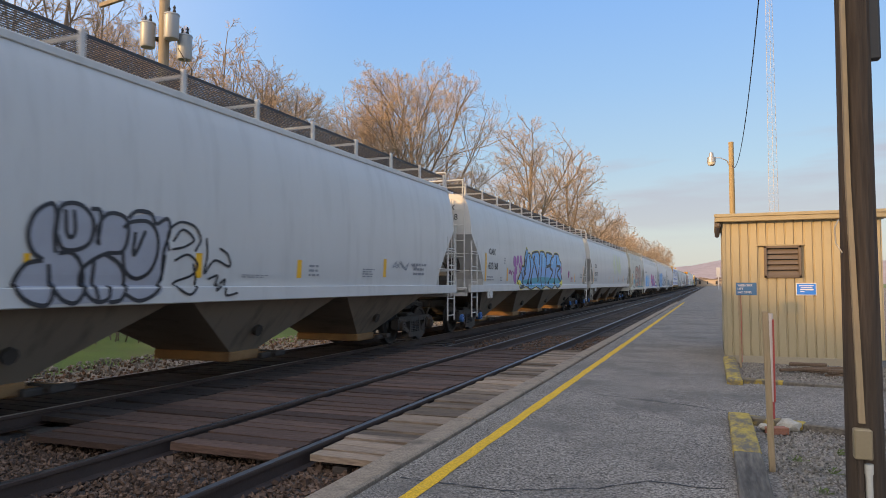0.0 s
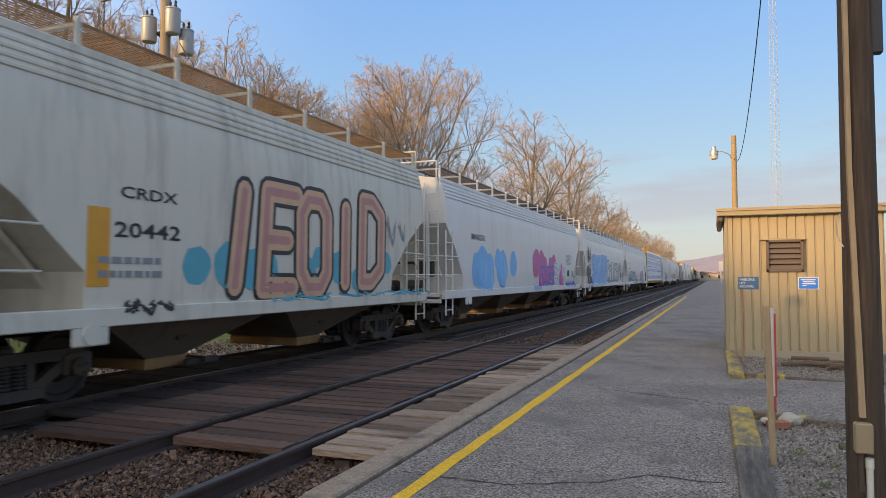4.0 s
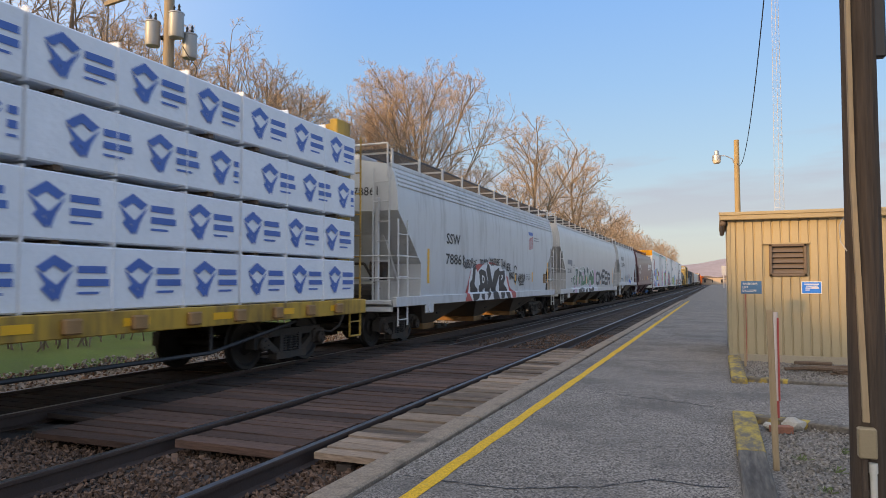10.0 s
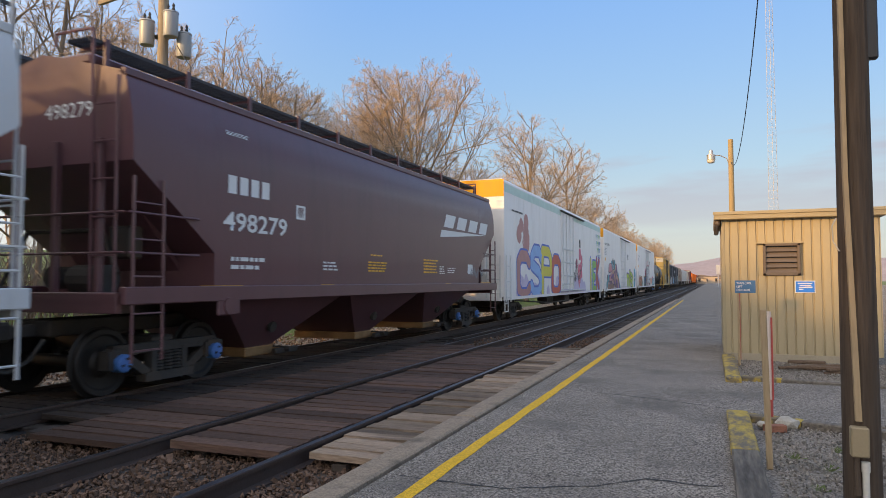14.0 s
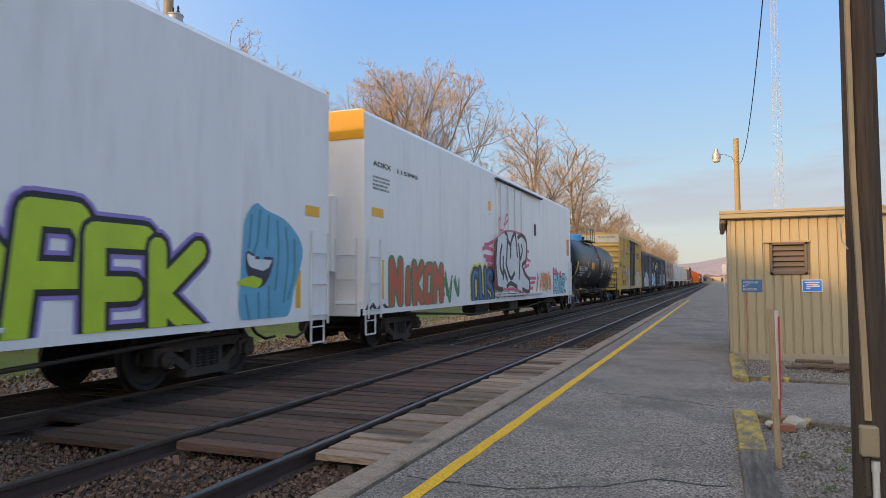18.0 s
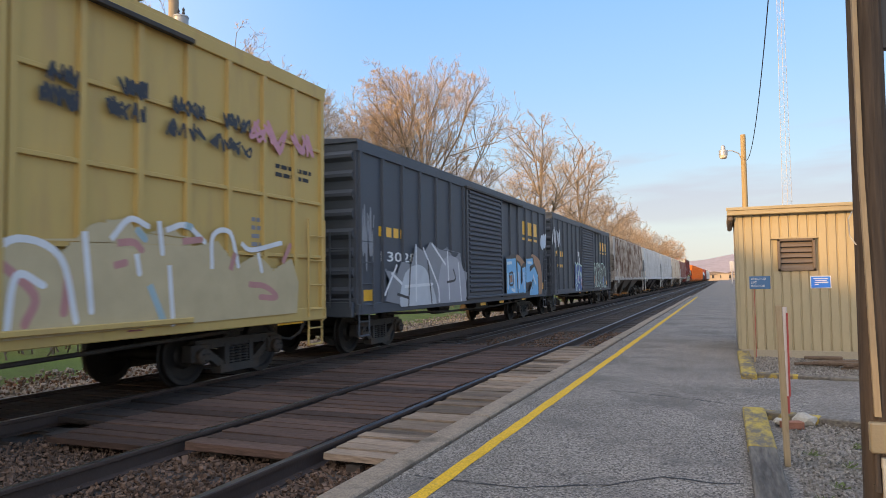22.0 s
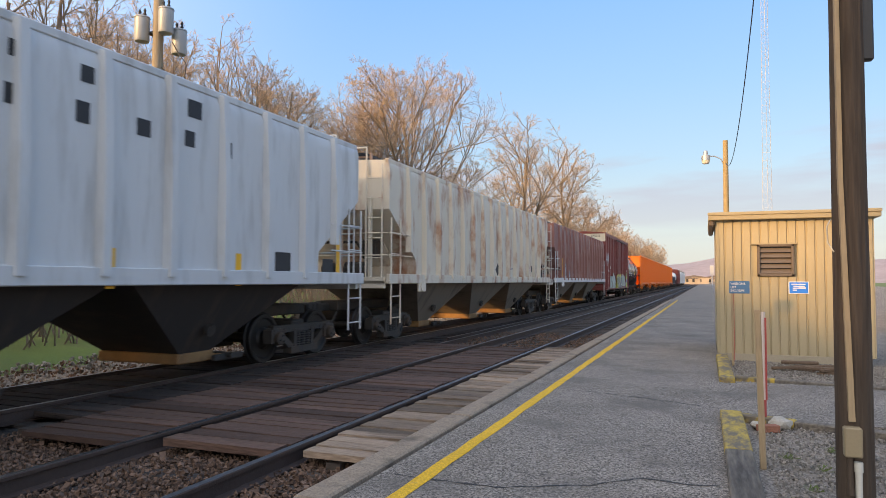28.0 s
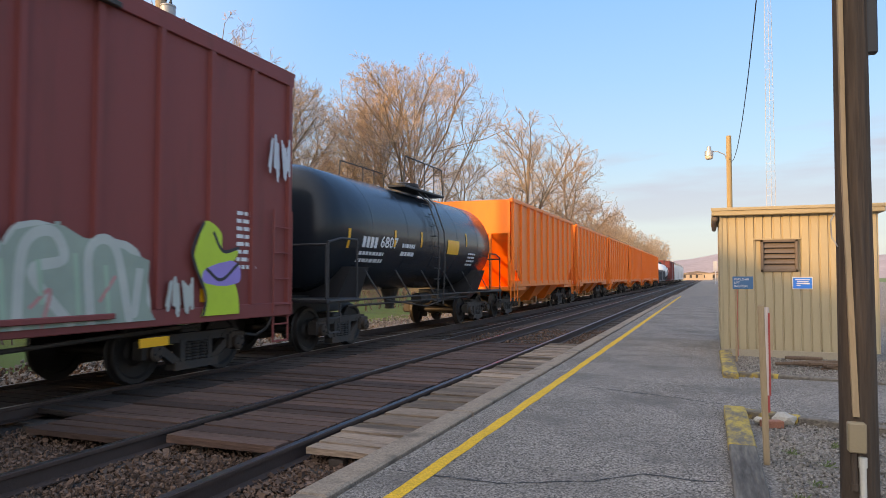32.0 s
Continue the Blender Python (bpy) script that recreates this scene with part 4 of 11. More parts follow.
def grow(seed, height, spread, angle, kids, trunk=0.2, stout=0.0165, lift=0.05, fine=0.009):
    """A bare tree: a tapered trunk that forks into limbs, each with ever finer twigs, filling a domed crown with an uneven edge."""
    rnd = random.Random(seed)
    wood, twig = Shape(), Shape()
    levels = len(kids)
    mid, up = 0.56 * height, 0.44 * height

    def room(p, d):
        """How far from p along d to the crown's uneven surface."""
        k = 1 + 0.16 * noise.noise(Vector((d.x * 2.2, d.y * 2.2, d.z * 2.2 + seed)))
        q = Vector((p.x / spread, p.y / spread, (p.z - mid) / up))
        e = Vector((d.x / spread, d.y / spread, d.z / up))
        a, b, c = e.dot(e), q.dot(e), q.dot(q) - k * k
        return (-b + math.sqrt(b * b - a * c)) / a if c < 0 else 0.04 * height

    def limb(p, d, ln, r, lv):
        n = 5 if lv < 2 else 3 if lv < 4 else 2
        pts, q = [p], d
        for i in range(n):
            q = (q + Vector((rnd.uniform(-1, 1), rnd.uniform(-1, 1), rnd.uniform(-1, 1))) * (0.1, 0.17, 0.2, 0.22, 0.24, 0.24)[lv] + Vector((0, 0, lift if lv < 3 else 0.02))).normalized()
            pts.append(pts[-1] + q * (ln / n))
        for i, (a, b) in enumerate(zip(pts, pts[1:])):
            (wood if lv < 4 else twig).rod(a, b, max(fine, r * (1 - 0.62 * i / n)), (8, 6, 5, 4, 3, 3)[lv], 0, max(fine * 0.8, r * (1 - 0.62 * (i + 1) / n)), False)
        if lv == levels:
            return
        m = kids[lv]
        for i in range(m):
            f = (trunk + (1 - trunk) * (i + rnd.random()) / m) if lv == 0 else 0.2 + 0.8 * (i + rnd.random()) / m
            k = min(n - 1, int(f * n))
            at = pts[k].lerp(pts[k + 1], f * n - k)
            along = (pts[k + 1] - pts[k]).normalized()
            turn = i * 2.4 + rnd.uniform(-0.5, 0.5) if lv < 2 else rnd.uniform(0, 6.28)
            o = Matrix.Rotation(turn, 3, along) @ along.orthogonal().normalized()
            an = radians(rnd.uniform(*angle)) * (1.15 - 0.45 * f if lv == 0 else 1)
            way = (along * math.cos(an) + o * math.sin(an)).normalized()
            if way.z < -0.1:
                way.z *= 0.3
                way.normalize()
            free = room(at, way)
            size = free * rnd.uniform(0.8, 1.0) if lv == 0 else min(ln * rnd.uniform(0.4, 0.62) * (1.15 - 0.4 * f), free * rnd.uniform(0.85, 1.08))
            limb(at, way, max(size, 0.012 * height), max(r * (0.5 if lv == 0 else 0.52) * (1.1 - 0.45 * f), fine), lv + 1)

    limb(Vector((0, 0, -0.3)), Vector((rnd.uniform(-0.06, 0.06), rnd.uniform(-0.06, 0.06), 1)).normalized(), height * 0.8, height * stout, 0)
    return wood.mesh("trunk", BARK), twig.mesh("crown", TWIG)


KINDS = [grow(1, 18, 8.8, (22, 56), (15, 9, 6, 4, 3), 0.1, 0.0115, 0.06, 0.0085), grow(2, 18, 6.6, (24, 56), (12, 8, 6, 4, 2), 0.2, 0.0115), grow(3, 18, 7.0, (28, 64), (11, 8, 6, 4, 2), 0.16, 0.0145)]
KINDS += [grow(s, 16, 3.4, (20, 50), (10, 5, 4, 3, 2), 0.25, 0.0085, 0.07) for s in (4, 5)]
KINDS += [grow(6, 18, 6.6, (26, 60), (12, 8, 6, 4), 0.1, 0.012, 0.05, 0.016)]
random.seed(41)
TREES = [(-17.6, 40.5, 15.3, 0), (-20.8, 42, 13.2, 0), (-24, 36, 13.4, 1), (-14.6, 57, 15.6, 2), (-12.8, 70, 15, 2), (-17.5, 50, 11, 1), (-21.5, 30, 12.6, 1), (-24, 27, 13.2, 4), (-26, 25, 13.5, 1), (-20.5, 26, 12.6, 3)]
for i in range(16):
    TREES.append((random.uniform(-26, -17.5), 8 + i * 1.4, random.uniform(11.5, 13.6), 3 + i % 2))
for i in range(22):
    TREES.append((-13.2 - random.uniform(0, 9), 72 + i * 8.5, random.uniform(10.5, 13.5), 5))
for i in range(12):
    TREES.append((-29 - random.uniform(0, 8), 26 + i * 7, random.uniform(10, 12.5), 5 if i > 4 else 1 + 2 * (i % 2)))
for x, y, h, k in TREES:
    slim = k in (3, 4)
    t = thing("bare_tree", "slender bare tree with pale grey trunk" if slim else "tall bare tree with reddish twigs in evening sun", "tree", group="trees behind the tracks",
              at=pose(x, y, -0.2 + 0.04 * max(0, -x - 15), 0, 0, random.uniform(0, 360)))
    size = h / (16 if slim else 18)
    t.scale = (size, size, size)
    part("trunk", KINDS[k][0], None, t)
    part("crown", KINDS[k][1], None, t)
brush = Shape()
random.seed(77)
for i in range(5200):
    y = 10 + 230 * random.random() ** 1.5
    x = -14.8 - random.uniform(0, 14) + (1.5 if y > 80 else 0)
    z0 = -0.2 + 0.05 * max(0, -x - 15)
    hh = random.uniform(0.8, 3.2)
    d = Vector((random.uniform(-0.5, 0.5), random.uniform(-0.5, 0.5), 1)).normalized()
    a = Vector((x, y, z0))
    brush.rod(a, a + d * hh, 0.025, 3, 0, 0.008, False)
    for j in range(4):
        q = a + d * hh * random.uniform(0.3, 1)
        brush.rod(q, q + Vector((random.uniform(-0.6, 0.6), random.uniform(-0.6, 0.6), random.uniform(0.2, 0.8))), 0.012, 3, 0, 0.005, False)
# unseen tall sun-blocking thicket added behind the camera: bare stems, dense above head height
for i in range(6000):
    y, x = random.uniform(-42, 9), random.uniform(-17.2, -15)
    up = 0.47 * (-15 - x)
    a = Vector((x, y, -0.2))
    if i % 4 == 0:
        brush.rod(a, a + Vector((random.uniform(-0.4, 0.4), random.uniform(-0.4, 0.4), 5.6 + up)), 0.03, 3, 0, 0.012, False)
    for j in range(4 + i % 2):
        q = a + Vector((random.uniform(-0.4, 0.4), random.uniform(-0.4, 0.4), (random.uniform(3.45, 5.9) if j < 4 else random.uniform(2.3, 3.4)) + up))
        brush.rod(q, q + Vector((random.uniform(-0.5, 0.5), random.uniform(-0.5, 0.5), random.uniform(-0.1, 0.5))), 0.03, 3, 0, 0.015, False)
# taller unseen twigs, added to keep sun off the near pole
for i in range(9000):
    y, x = random.uniform(-42, -13), random.uniform(-18, -15)
    q = Vector((x, y, random.uniform(5.4, 11.5 + 0.5 * (-15 - x))))
    brush.rod(q, q + Vector((random.uniform(-0.6, 0.6), random.uniform(-0.6, 0.6), random.uniform(0, 0.7))), 0.035, 3, 0, 0.015, False)
# thinner unseen screen that shades the lower shed and the wagon ends
for i in range(2400):
    q = Vector((random.uniform(-18, -15), random.uniform(-13, 4), random.uniform(5.4, 8.6)))
    brush.rod(q, q + Vector((random.uniform(-0.6, 0.6), random.uniform(-0.6, 0.6), random.uniform(0, 0.7))), 0.035, 3, 0, 0.015, False)
for i in range(60):
    a = Vector((random.uniform(-18, -15), -42 + i * 0.48, -0.2))
    brush.rod(a, a + Vector((random.uniform(-0.5, 0.5), random.uniform(-0.5, 0.5), 11.5)), 0.1, 5, 0, 0.03, False)
single("brush", brush, BARK, "tangled bare brush under the trees, plus an unseen thicket that blocks sun", "brush", kind="stuff")

# ---- the freight train ----
FRONT = Matrix(((1, 0, 0, 0), (0, 0, -1, 0), (0, 1, 0, 0), (0, 0, 0, 1)))


def bar2(s, a, b, w, x0, x1, k=0):
    """A flat bar in the yz plane from a to b, w deep, between x0 and x1."""
    a, b = Vector(a), Vector(b)
    d = (b - a).normalized()
    n = Vector((-d.y, d.x)) * w / 2
    q = [a - n, b - n, b + n, a + n]
    return s.hexa([(x0, p.x, p.y) for p in q], [(x1, p.x, p.y) for p in q], k)


def wheelset_mesh(r):
    s = Shape()
    s.rod((-1.02, 0, 0), (1.02, 0, 0), 0.085, 12, 0)
    for g in (-1, 1):
        s.lathe([(0.1, g * 0.82), (0.16, g * 0.81), (0.2, g * 0.765), (r - 0.1, g * 0.775), (r - 0.07, g * 0.805), (r - 0.012, g * 0.808), (r, g * 0.795), (r + 0.004, g * 0.72), (r + 0.03, g * 0.705), (r + 0.03, g * 0.685), (r - 0.08, g * 0.68), (r - 0.1, g * 0.73), (0.18, g * 0.7), (0.1, g * 0.66)], "x", (0, 0, 0), 28, 0)
        s.lathe([(0.12, g * 1.0), (0.12, g * 1.16), (0.095, g * 1.18), (0.03, g * 1.185)], "x", (0, 0, 0), 12, 1)
        for a in range(3):
            c = a * 2.094
            s.rod((g * 1.17, 0.06 * math.cos(c), 0.06 * math.sin(c)), (g * 1.2, 0.06 * math.cos(c), 0.06 * math.sin(c)), 0.018, 6, 0)
    return s


WR = 0.44
WHEELS = {k: wheelset_mesh(WR).mesh("wheelset", [WHEEL, m], True) for k, m in (("blue", CAPBLUE), ("dark", STEEL))}
WB = 0.889
sf = Shape()
bar2(sf, (-0.98, 0.60), (0.98, 0.60), 0.13, -0.06, 0.06)
for g in (-1, 1):
    bar2(sf, (g * 0.36, 0.24), (g * 0.80, 0.53), 0.12, -0.055, 0.055)
    bar2(sf, (g * 0.29, 0.2), (g * 0.29, 0.58), 0.1, -0.07, 0.07)
    bar2(sf, (g * 0.74, 0.36), (g * 0.74, 0.58), 0.08, -0.09, 0.09)
    bar2(sf, (g * 1.04, 0.36), (g * 1.04, 0.6), 0.09, -0.09, 0.09)
    sf.bev(-0.1, 0.1, g * WB - 0.14, g * WB + 0.14, 0.5, 0.62, 0.02)
    sf.rod((-0.07, g * 0.62, 0.57), (0.07, g * 0.62, 0.57), 0.05, 8)
bar2(sf, (-0.46, 0.2), (0.46, 0.2), 0.12, -0.09, 0.09)
FRAME_MESH = sf.mesh("side_frame", STEEL)
SPRING_MESH = Shape().lathe([(0.068 + 0.02 * (i % 2), 0.26 + i * 0.022) for i in range(13)], "z", (0, 0, 0), 9).mesh("spring", STEEL, True)
bo = Shape().bev(-0.95, 0.95, -0.2, 0.2, 0.5, 0.74, 0.03)
bo.rod((0, 0, 0.7), (0, 0, 0.95), 0.2, 12)
for g in (-1, 1):
    bo.box(-0.8, 0.8, g * 0.42 - 0.04, g * 0.42 + 0.04, 0.3, 0.4)
    bo.bev(-0.62, -0.5, g * 0.48 - 0.05, g * 0.48 + 0.05, 0.3, 0.55, 0.01).bev(0.5, 0.62, g * 0.48 - 0.05, g * 0.48 + 0.05, 0.3, 0.55, 0.01)
BOLSTER_MESH = bo.mesh("truck", STEEL)
WHEELSETS = []


def truck(car, y, cap="dark"):
    t = part("truck", BOLSTER_MESH, None, car, at=(0, y, 0))
    for x in (-1.0, 1.0):
        part("side_frame", FRAME_MESH, None, t, at=(x, 0, 0))
        for y3 in (-0.17, 0, 0.17):
            part("spring", SPRING_MESH, None, t, at=(x, y3, 0))
    for yy in (-WB, WB):
        WHEELSETS.append(part("wheelset", WHEELS[cap], None, t, at=(0, yy, WR)))
    return t


cp = Shape().bev(-0.07, 0.07, 0, 0.55, 0.78, 0.94, 0.02).bev(-0.16, 0.1, -0.2, 0.04, 0.74, 0.99, 0.04).bev(-0.17, -0.08, -0.33, -0.15, 0.75, 0.98, 0.03)
cp.pipe([(0.3, 0.3, 0.75), (0.28, 0.1, 0.5), (0.2, -0.1, 0.38), (0.1, -0.3, 0.42)], 0.028, 6)
COUPLER_MESH = cp.mesh("coupler", STEEL)


def running_gear(car, L, tc, cap="dark", sill=True, brake=True):
    """Two trucks, couplers at both ends, the centre sill and the brake gear."""
    for y in (tc, L - tc):
        truck(car, y, cap)
    part("coupler", COUPLER_MESH, None, car, at=pose(0, 0.33, 0))
    part("coupler", COUPLER_MESH, None, car, at=pose(0, L - 0.33, 0, 0, 0, 180))
    if sill:
        part("centre_sill", Shape().bev(-0.3, 0.3, 0.7, L - 0.7, 0.78, 1.06, 0.02), STEEL, car)


def ladder(car, material, x, y, z0, z1, w=0.42, axis="y", rungs=None, r=0.014):
    """Two stiles and rungs; axis tells which way the rungs run."""
    s = Shape()
    n = rungs or max(2, int((z1 - z0) / 0.42))
    e = (0, w, 0) if axis == "y" else (w, 0, 0)
    s.rod((x, y, z0), (x, y, z1), r * 1.5, 5)
    s.rod((x + e[0], y + e[1], z0), (x + e[0], y + e[1], z1), r * 1.5, 5)
    for i in range(n):
        z = z0 + (z1 - z0) * (i + 0.3) / n
        s.rod((x, y, z), (x + e[0], y + e[1], z), r, 5)
    return part("ladder", s, material, car)


def step(car, material, x, y, w=0.42):
    s = Shape().pipe([(x, y, 1.0), (x, y, 0.42), (x, y + w, 0.42), (x, y + w, 1.0)], 0.02, 5)
    s.rod((x, y, 0.7), (x, y + w, 0.7), 0.015, 5)
    return part("stirrup_step", s, material, car)


# lettering and painted marks lie on the side of a car
def xat(prof, z):
    for (xa, za), (xb, zb) in zip(prof, prof[1:]):
        if za <= z <= zb:
            return xa + (xb - xa) * (z - za) / max(1e-6, zb - za)
    return prof[-1][0] if z > prof[-1][1] else prof[0][0]


def on_side(me, car, y, z, prof, lift=0.004, name="lettering", label="", over=True):
    """Lays a flat mesh (x to the right, y up) on the car's side, following its curve."""
    low = prof[0][1] - 0.085 if prof[0][1] > 0.5 else 0.93
    for v in me.vertices:
        a, b = v.co.x + y, v.co.y + z
        b = max(b, low) if name == "graffiti" else b
        x = xat(prof, b)
        if over and name == "graffiti" and prof[0][1] > 0.5 and b < prof[0][1] + 0.14:
            x = prof[0][0] + 0.086
        v.co = (x + lift + v.co.z, a, b)
    me.update()
    ob = part(name, me, None, car, label)
    return tagged(ob, kind="stuff") if name in ("graffiti", "stencil_text") else ob


def words(car, body, y, z, size, material, prof, width=None, bold=0.0, spacing=1.0, lift=0.0075):
    """Stencilled words; y is the left end, z the middle of the line."""
    me = text_mesh(body, size, material, bold=bold or size * 0.016, spacing=spacing)
    x0, x1 = min(v.co.x for v in me.vertices), max(v.co.x for v in me.vertices)
    k = (width or (x1 - x0)) / (x1 - x0)
    for v in me.vertices:
        v.co.x = (v.co.x - x0) * k
    return on_side(me, car, y, z, prof, lift)


def rects(car, items, material, prof, name="stencil_text", lift=0.0075):
    """Plain bars: (left, middle height, width, height)."""
    s = Shape()
    for y, z, w, h in items:
        n = max(1, math.ceil(h / 0.12))
        for i in range(n):
            a, b = z - h / 2 + h * i / n, z - h / 2 + h * (i + 1) / n
            s.add([(y, a, 0), (y + w, a, 0), (y + w, b, 0), (y, b, 0)], [(0, 1, 2, 3)])
    return on_side(s.mesh(name, material), car, 0, 0, prof, lift, name)


def lines(car, y, z, n, w, material, prof, pitch=0.075, seed=0):
    """A block of small writing too fine to read: rows of plain bars."""
    rnd = random.Random(seed + int(y * 7))
    out = []
    for i in range(n):
        x = 0
        end = w * rnd.uniform(0.75, 1)
        while x < end - 0.05:
            q = min(rnd.uniform(0.06, 0.2), end - x)
            out.append((y + x, z - i * pitch, q, pitch * 0.5))
            x += q + 0.035
    return rects(car, out, material, prof)


def reflectors(car, prof, L, n, z0, z1, w=0.1, y0=2.6, y1=None):
    y1 = y1 or L - y0
    for i in range(n):
        y = y0 + (y1 - y0) * i / (n - 1)
        rects(car, [(y, (z0 + z1) / 2, w, z1 - z0)], YREF, prof, "reflector", 0.006)


STROKES = {"A": "002640 1232", "B": "00063645343303 3342413000", "C": "4536160501103041", "D": "00062645412000", "E": "46060040 0333", "F": "460600 0333", "G": "4536160501103041432333", "H": "0006 4046 0343", "I": "2026",
           "K": "0006 460340", "L": "060040", "M": "0006234640", "N": "00064046", "O": "103041453616050110", "P": "00063645433303", "R": "00063645433303 2340", "S": "453616050433424130100 1".replace(" ", ""), "T": "0646 2620", "U": "060110304146",
           "V": "062046", "W": "0610233046", "X": "0046 0640", "Y": "062346 2320", "Z": "06460040", "*": "2026 0442 0244"}


def stroke_mesh(word, w, h, thick, material, lift=0.0, slant=0.12, bounce=0.08, seed=0, grow_by=0.0, only=None):
    """Sprayed letters: fat round strokes that overlap and bounce."""
    rnd = random.Random(seed)
    s = Shape()
    cw = w / len(word)
    r = thick / 2 + grow_by
    q = 0
    for i, ch in enumerate(word):
        dy, sc, tilt = rnd.uniform(-bounce, bounce) * h, rnd.uniform(0.9, 1.12), rnd.uniform(-0.12, 0.12)
        for run in (STROKES.get(ch, "").split() if only in (None, i) else ()):
            pts = []
            for j in range(0, len(run) - 1, 2):
                u, v = int(run[j]) / 4, int(run[j + 1]) / 6
                py = dy + v * h * sc
                pts.append(Vector((i * cw + thick * 0.5 + u * (cw - thick * 0.75) + py * (slant + tilt), py)))
            fine = [pts[0]]
            for a, b in zip(pts, pts[1:]):
                m = max(1, int((b - a).length / 0.35))
                fine += [a.lerp(b, k / m) for k in range(1, m + 1)]
            for a, b in zip(fine, fine[1:]):
                d = b - a
                if d.length < 1e-5:
                    continue
                n = Vector((-d.y, d.x)).normalized() * r
                z = lift + 0.00006 * (q % 9)
                s.add([(*(a - n), z), (*(b - n), z), (*(b + n), z), (*(a + n), z)], [(0, 1, 2, 3)])
                q += 1
            for a in fine:
                z = lift + 0.00006 * (q % 9)
                s.add([(a.x + r * math.cos(t * 0.6283), a.y + r * math.sin(t * 0.6283), z) for t in range(10)], [tuple(range(10))])
                q += 1
    return s.mesh("graffiti", material)


SPRAY = {}


def spray(name, color):
    if name not in SPRAY:
        SPRAY[name] = mat("spray_paint_" + name, color, 0.5, 0, 0.16, 2.5, 0.05, 60, 0.03)
    return SPRAY[name]


def piece(car, word, y, z, w, h, prof, layers, thick=0.22, slant=0.1, bounce=0.07, seed=1):
    """A graffiti piece: (spray colour, how much wider than the letters) from back to front; a halo behind the whole word, then letter on letter."""
    thick = min(thick, 0.4 * w / len(word), 0.27 * h)
    lift, rest = 0.007, [(m, max(-0.3 * thick, min(g, 0.3 * thick))) for m, g in layers]
    if len(layers) > 2:
        on_side(stroke_mesh(word, w, h, thick, rest[0][0], 0.0, slant, bounce, seed, min(layers[0][1], 0.55 * thick)), car, y, z, prof, lift, "graffiti", over=False)
        rest = rest[1:]
    for i in range(len(word)):
        for m, g in rest:
            lift += 0.0009
            on_side(stroke_mesh(word, w, h, thick, m, 0.0, slant, bounce, seed, g, i), car, y, z, prof, lift, "graffiti", over=False)


def smooth_line(pts, n=5, closed=False):
    """Rounds a short line of points."""
    q = [Vector(p) for p in pts]
    q = [q[-1]] + q + q[:2] if closed else [q[0] * 2 - q[1]] + q + [q[-1] * 2 - q[-2]]
    out = []
    for a, b, c, d in zip(q, q[1:], q[2:], q[3:]):
        out += [0.5 * (2 * b + (c - a) * t + (2 * a - 5 * b + 4 * c - d) * t * t + (3 * b - a - 3 * c + d) * t ** 3) for t in (k / n for k in range(n))]
    return out if closed else out + [q[-2]]


def freehand(car, prof, lines, m, thick=0.03, lift=0.012):
    """Sprayed lines: a round-ended ribbon along each smoothed line."""
    s, r, k = Shape(), thick / 2, 0
    for pts in lines:
        fine = smooth_line(pts)
        for a, b in zip(fine, fine[1:]):
            d = b - a
            if d.length > 1e-5:
                n = Vector((-d.y, d.x)).normalized() * r
                s.add([(*(a - n), 0.00006 * (k % 9)), (*(b - n), 0.00006 * (k % 9)), (*(b + n), 0.00006 * (k % 9)), (*(a + n), 0.00006 * (k % 9))], [(0, 1, 2, 3)])
                k += 1
                s.add([(b.x + r * math.cos(t * 0.7854), b.y + r * math.sin(t * 0.7854), 0.00006 * (k % 9)) for t in range(8)], [tuple(range(8))])
                k += 1
    return on_side(s.mesh("graffiti", m), car, 0, 0, prof, lift, "graffiti")


def blot(car, prof, pts, m, lift=0.007, step=0.04, rounded=True):
    """A filled sprayed shape, in narrow rows that follow the car's side."""
    out = smooth_line(pts, 5, True) if rounded else [Vector(p) for p in pts]
    s = Shape()
    lo, hi = min(p.y for p in out), max(p.y for p in out)
    n = max(2, int((hi - lo) / step))

    def cut(z):
        xs = sorted(a.x + (b.x - a.x) * (z - a.y) / (b.y - a.y) for a, b in zip(out, out[1:] + out[:1]) if (a.y <= z) != (b.y <= z))
        return list(zip(xs[::2], xs[1::2]))

    for i in range(n):
        z0, z1 = lo + (hi - lo) * i / n, lo + (hi - lo) * (i + 1) / n
        e = (z1 - z0) * 0.02
        p, q = cut(z0 + e), cut(z1 - e)
        if len(p) != len(q):
            p = q = cut((z0 + z1) / 2)
        for (a, b), (c, d) in zip(p, q):
            s.add([(a, z0, 0), (b, z0, 0), (d, z1, 0), (c, z1, 0)], [(0, 1, 2, 3)])
    return on_side(s.mesh("graffiti", m), car, 0, 0, prof, lift, "graffiti")


def hand(car, prof, word, y, z, w, h, m, thick=0.03, seed=3):
    """A handwritten line of sprayed capitals."""
    return on_side(stroke_mesh(word, w, h, thick, m, 0.0, 0.12, 0.12, seed), car, y, z, prof, 0.012, "graffiti")


def clouds(car, y, z, w, h, n, size, prof, material, seed=1, lift=0.0055):
    """Soft round sprayed blobs behind letters."""
    rnd = random.Random(seed)
    s = Shape()
    for i in range(n):
        cx, cz, r = y + rnd.random() * w, z + rnd.random() * h, size * rnd.uniform(0.6, 1.3)
        s.add([(cx + r * math.cos(t * 0.4488) * rnd.uniform(0.9, 1.1), cz + r * math.sin(t * 0.4488) * rnd.uniform(0.9, 1.1), 0.0001 * (i % 10)) for t in range(14)], [tuple(range(14))])
    return on_side(s.mesh("graffiti", material), car, 0, 0, prof, lift, "graffiti")


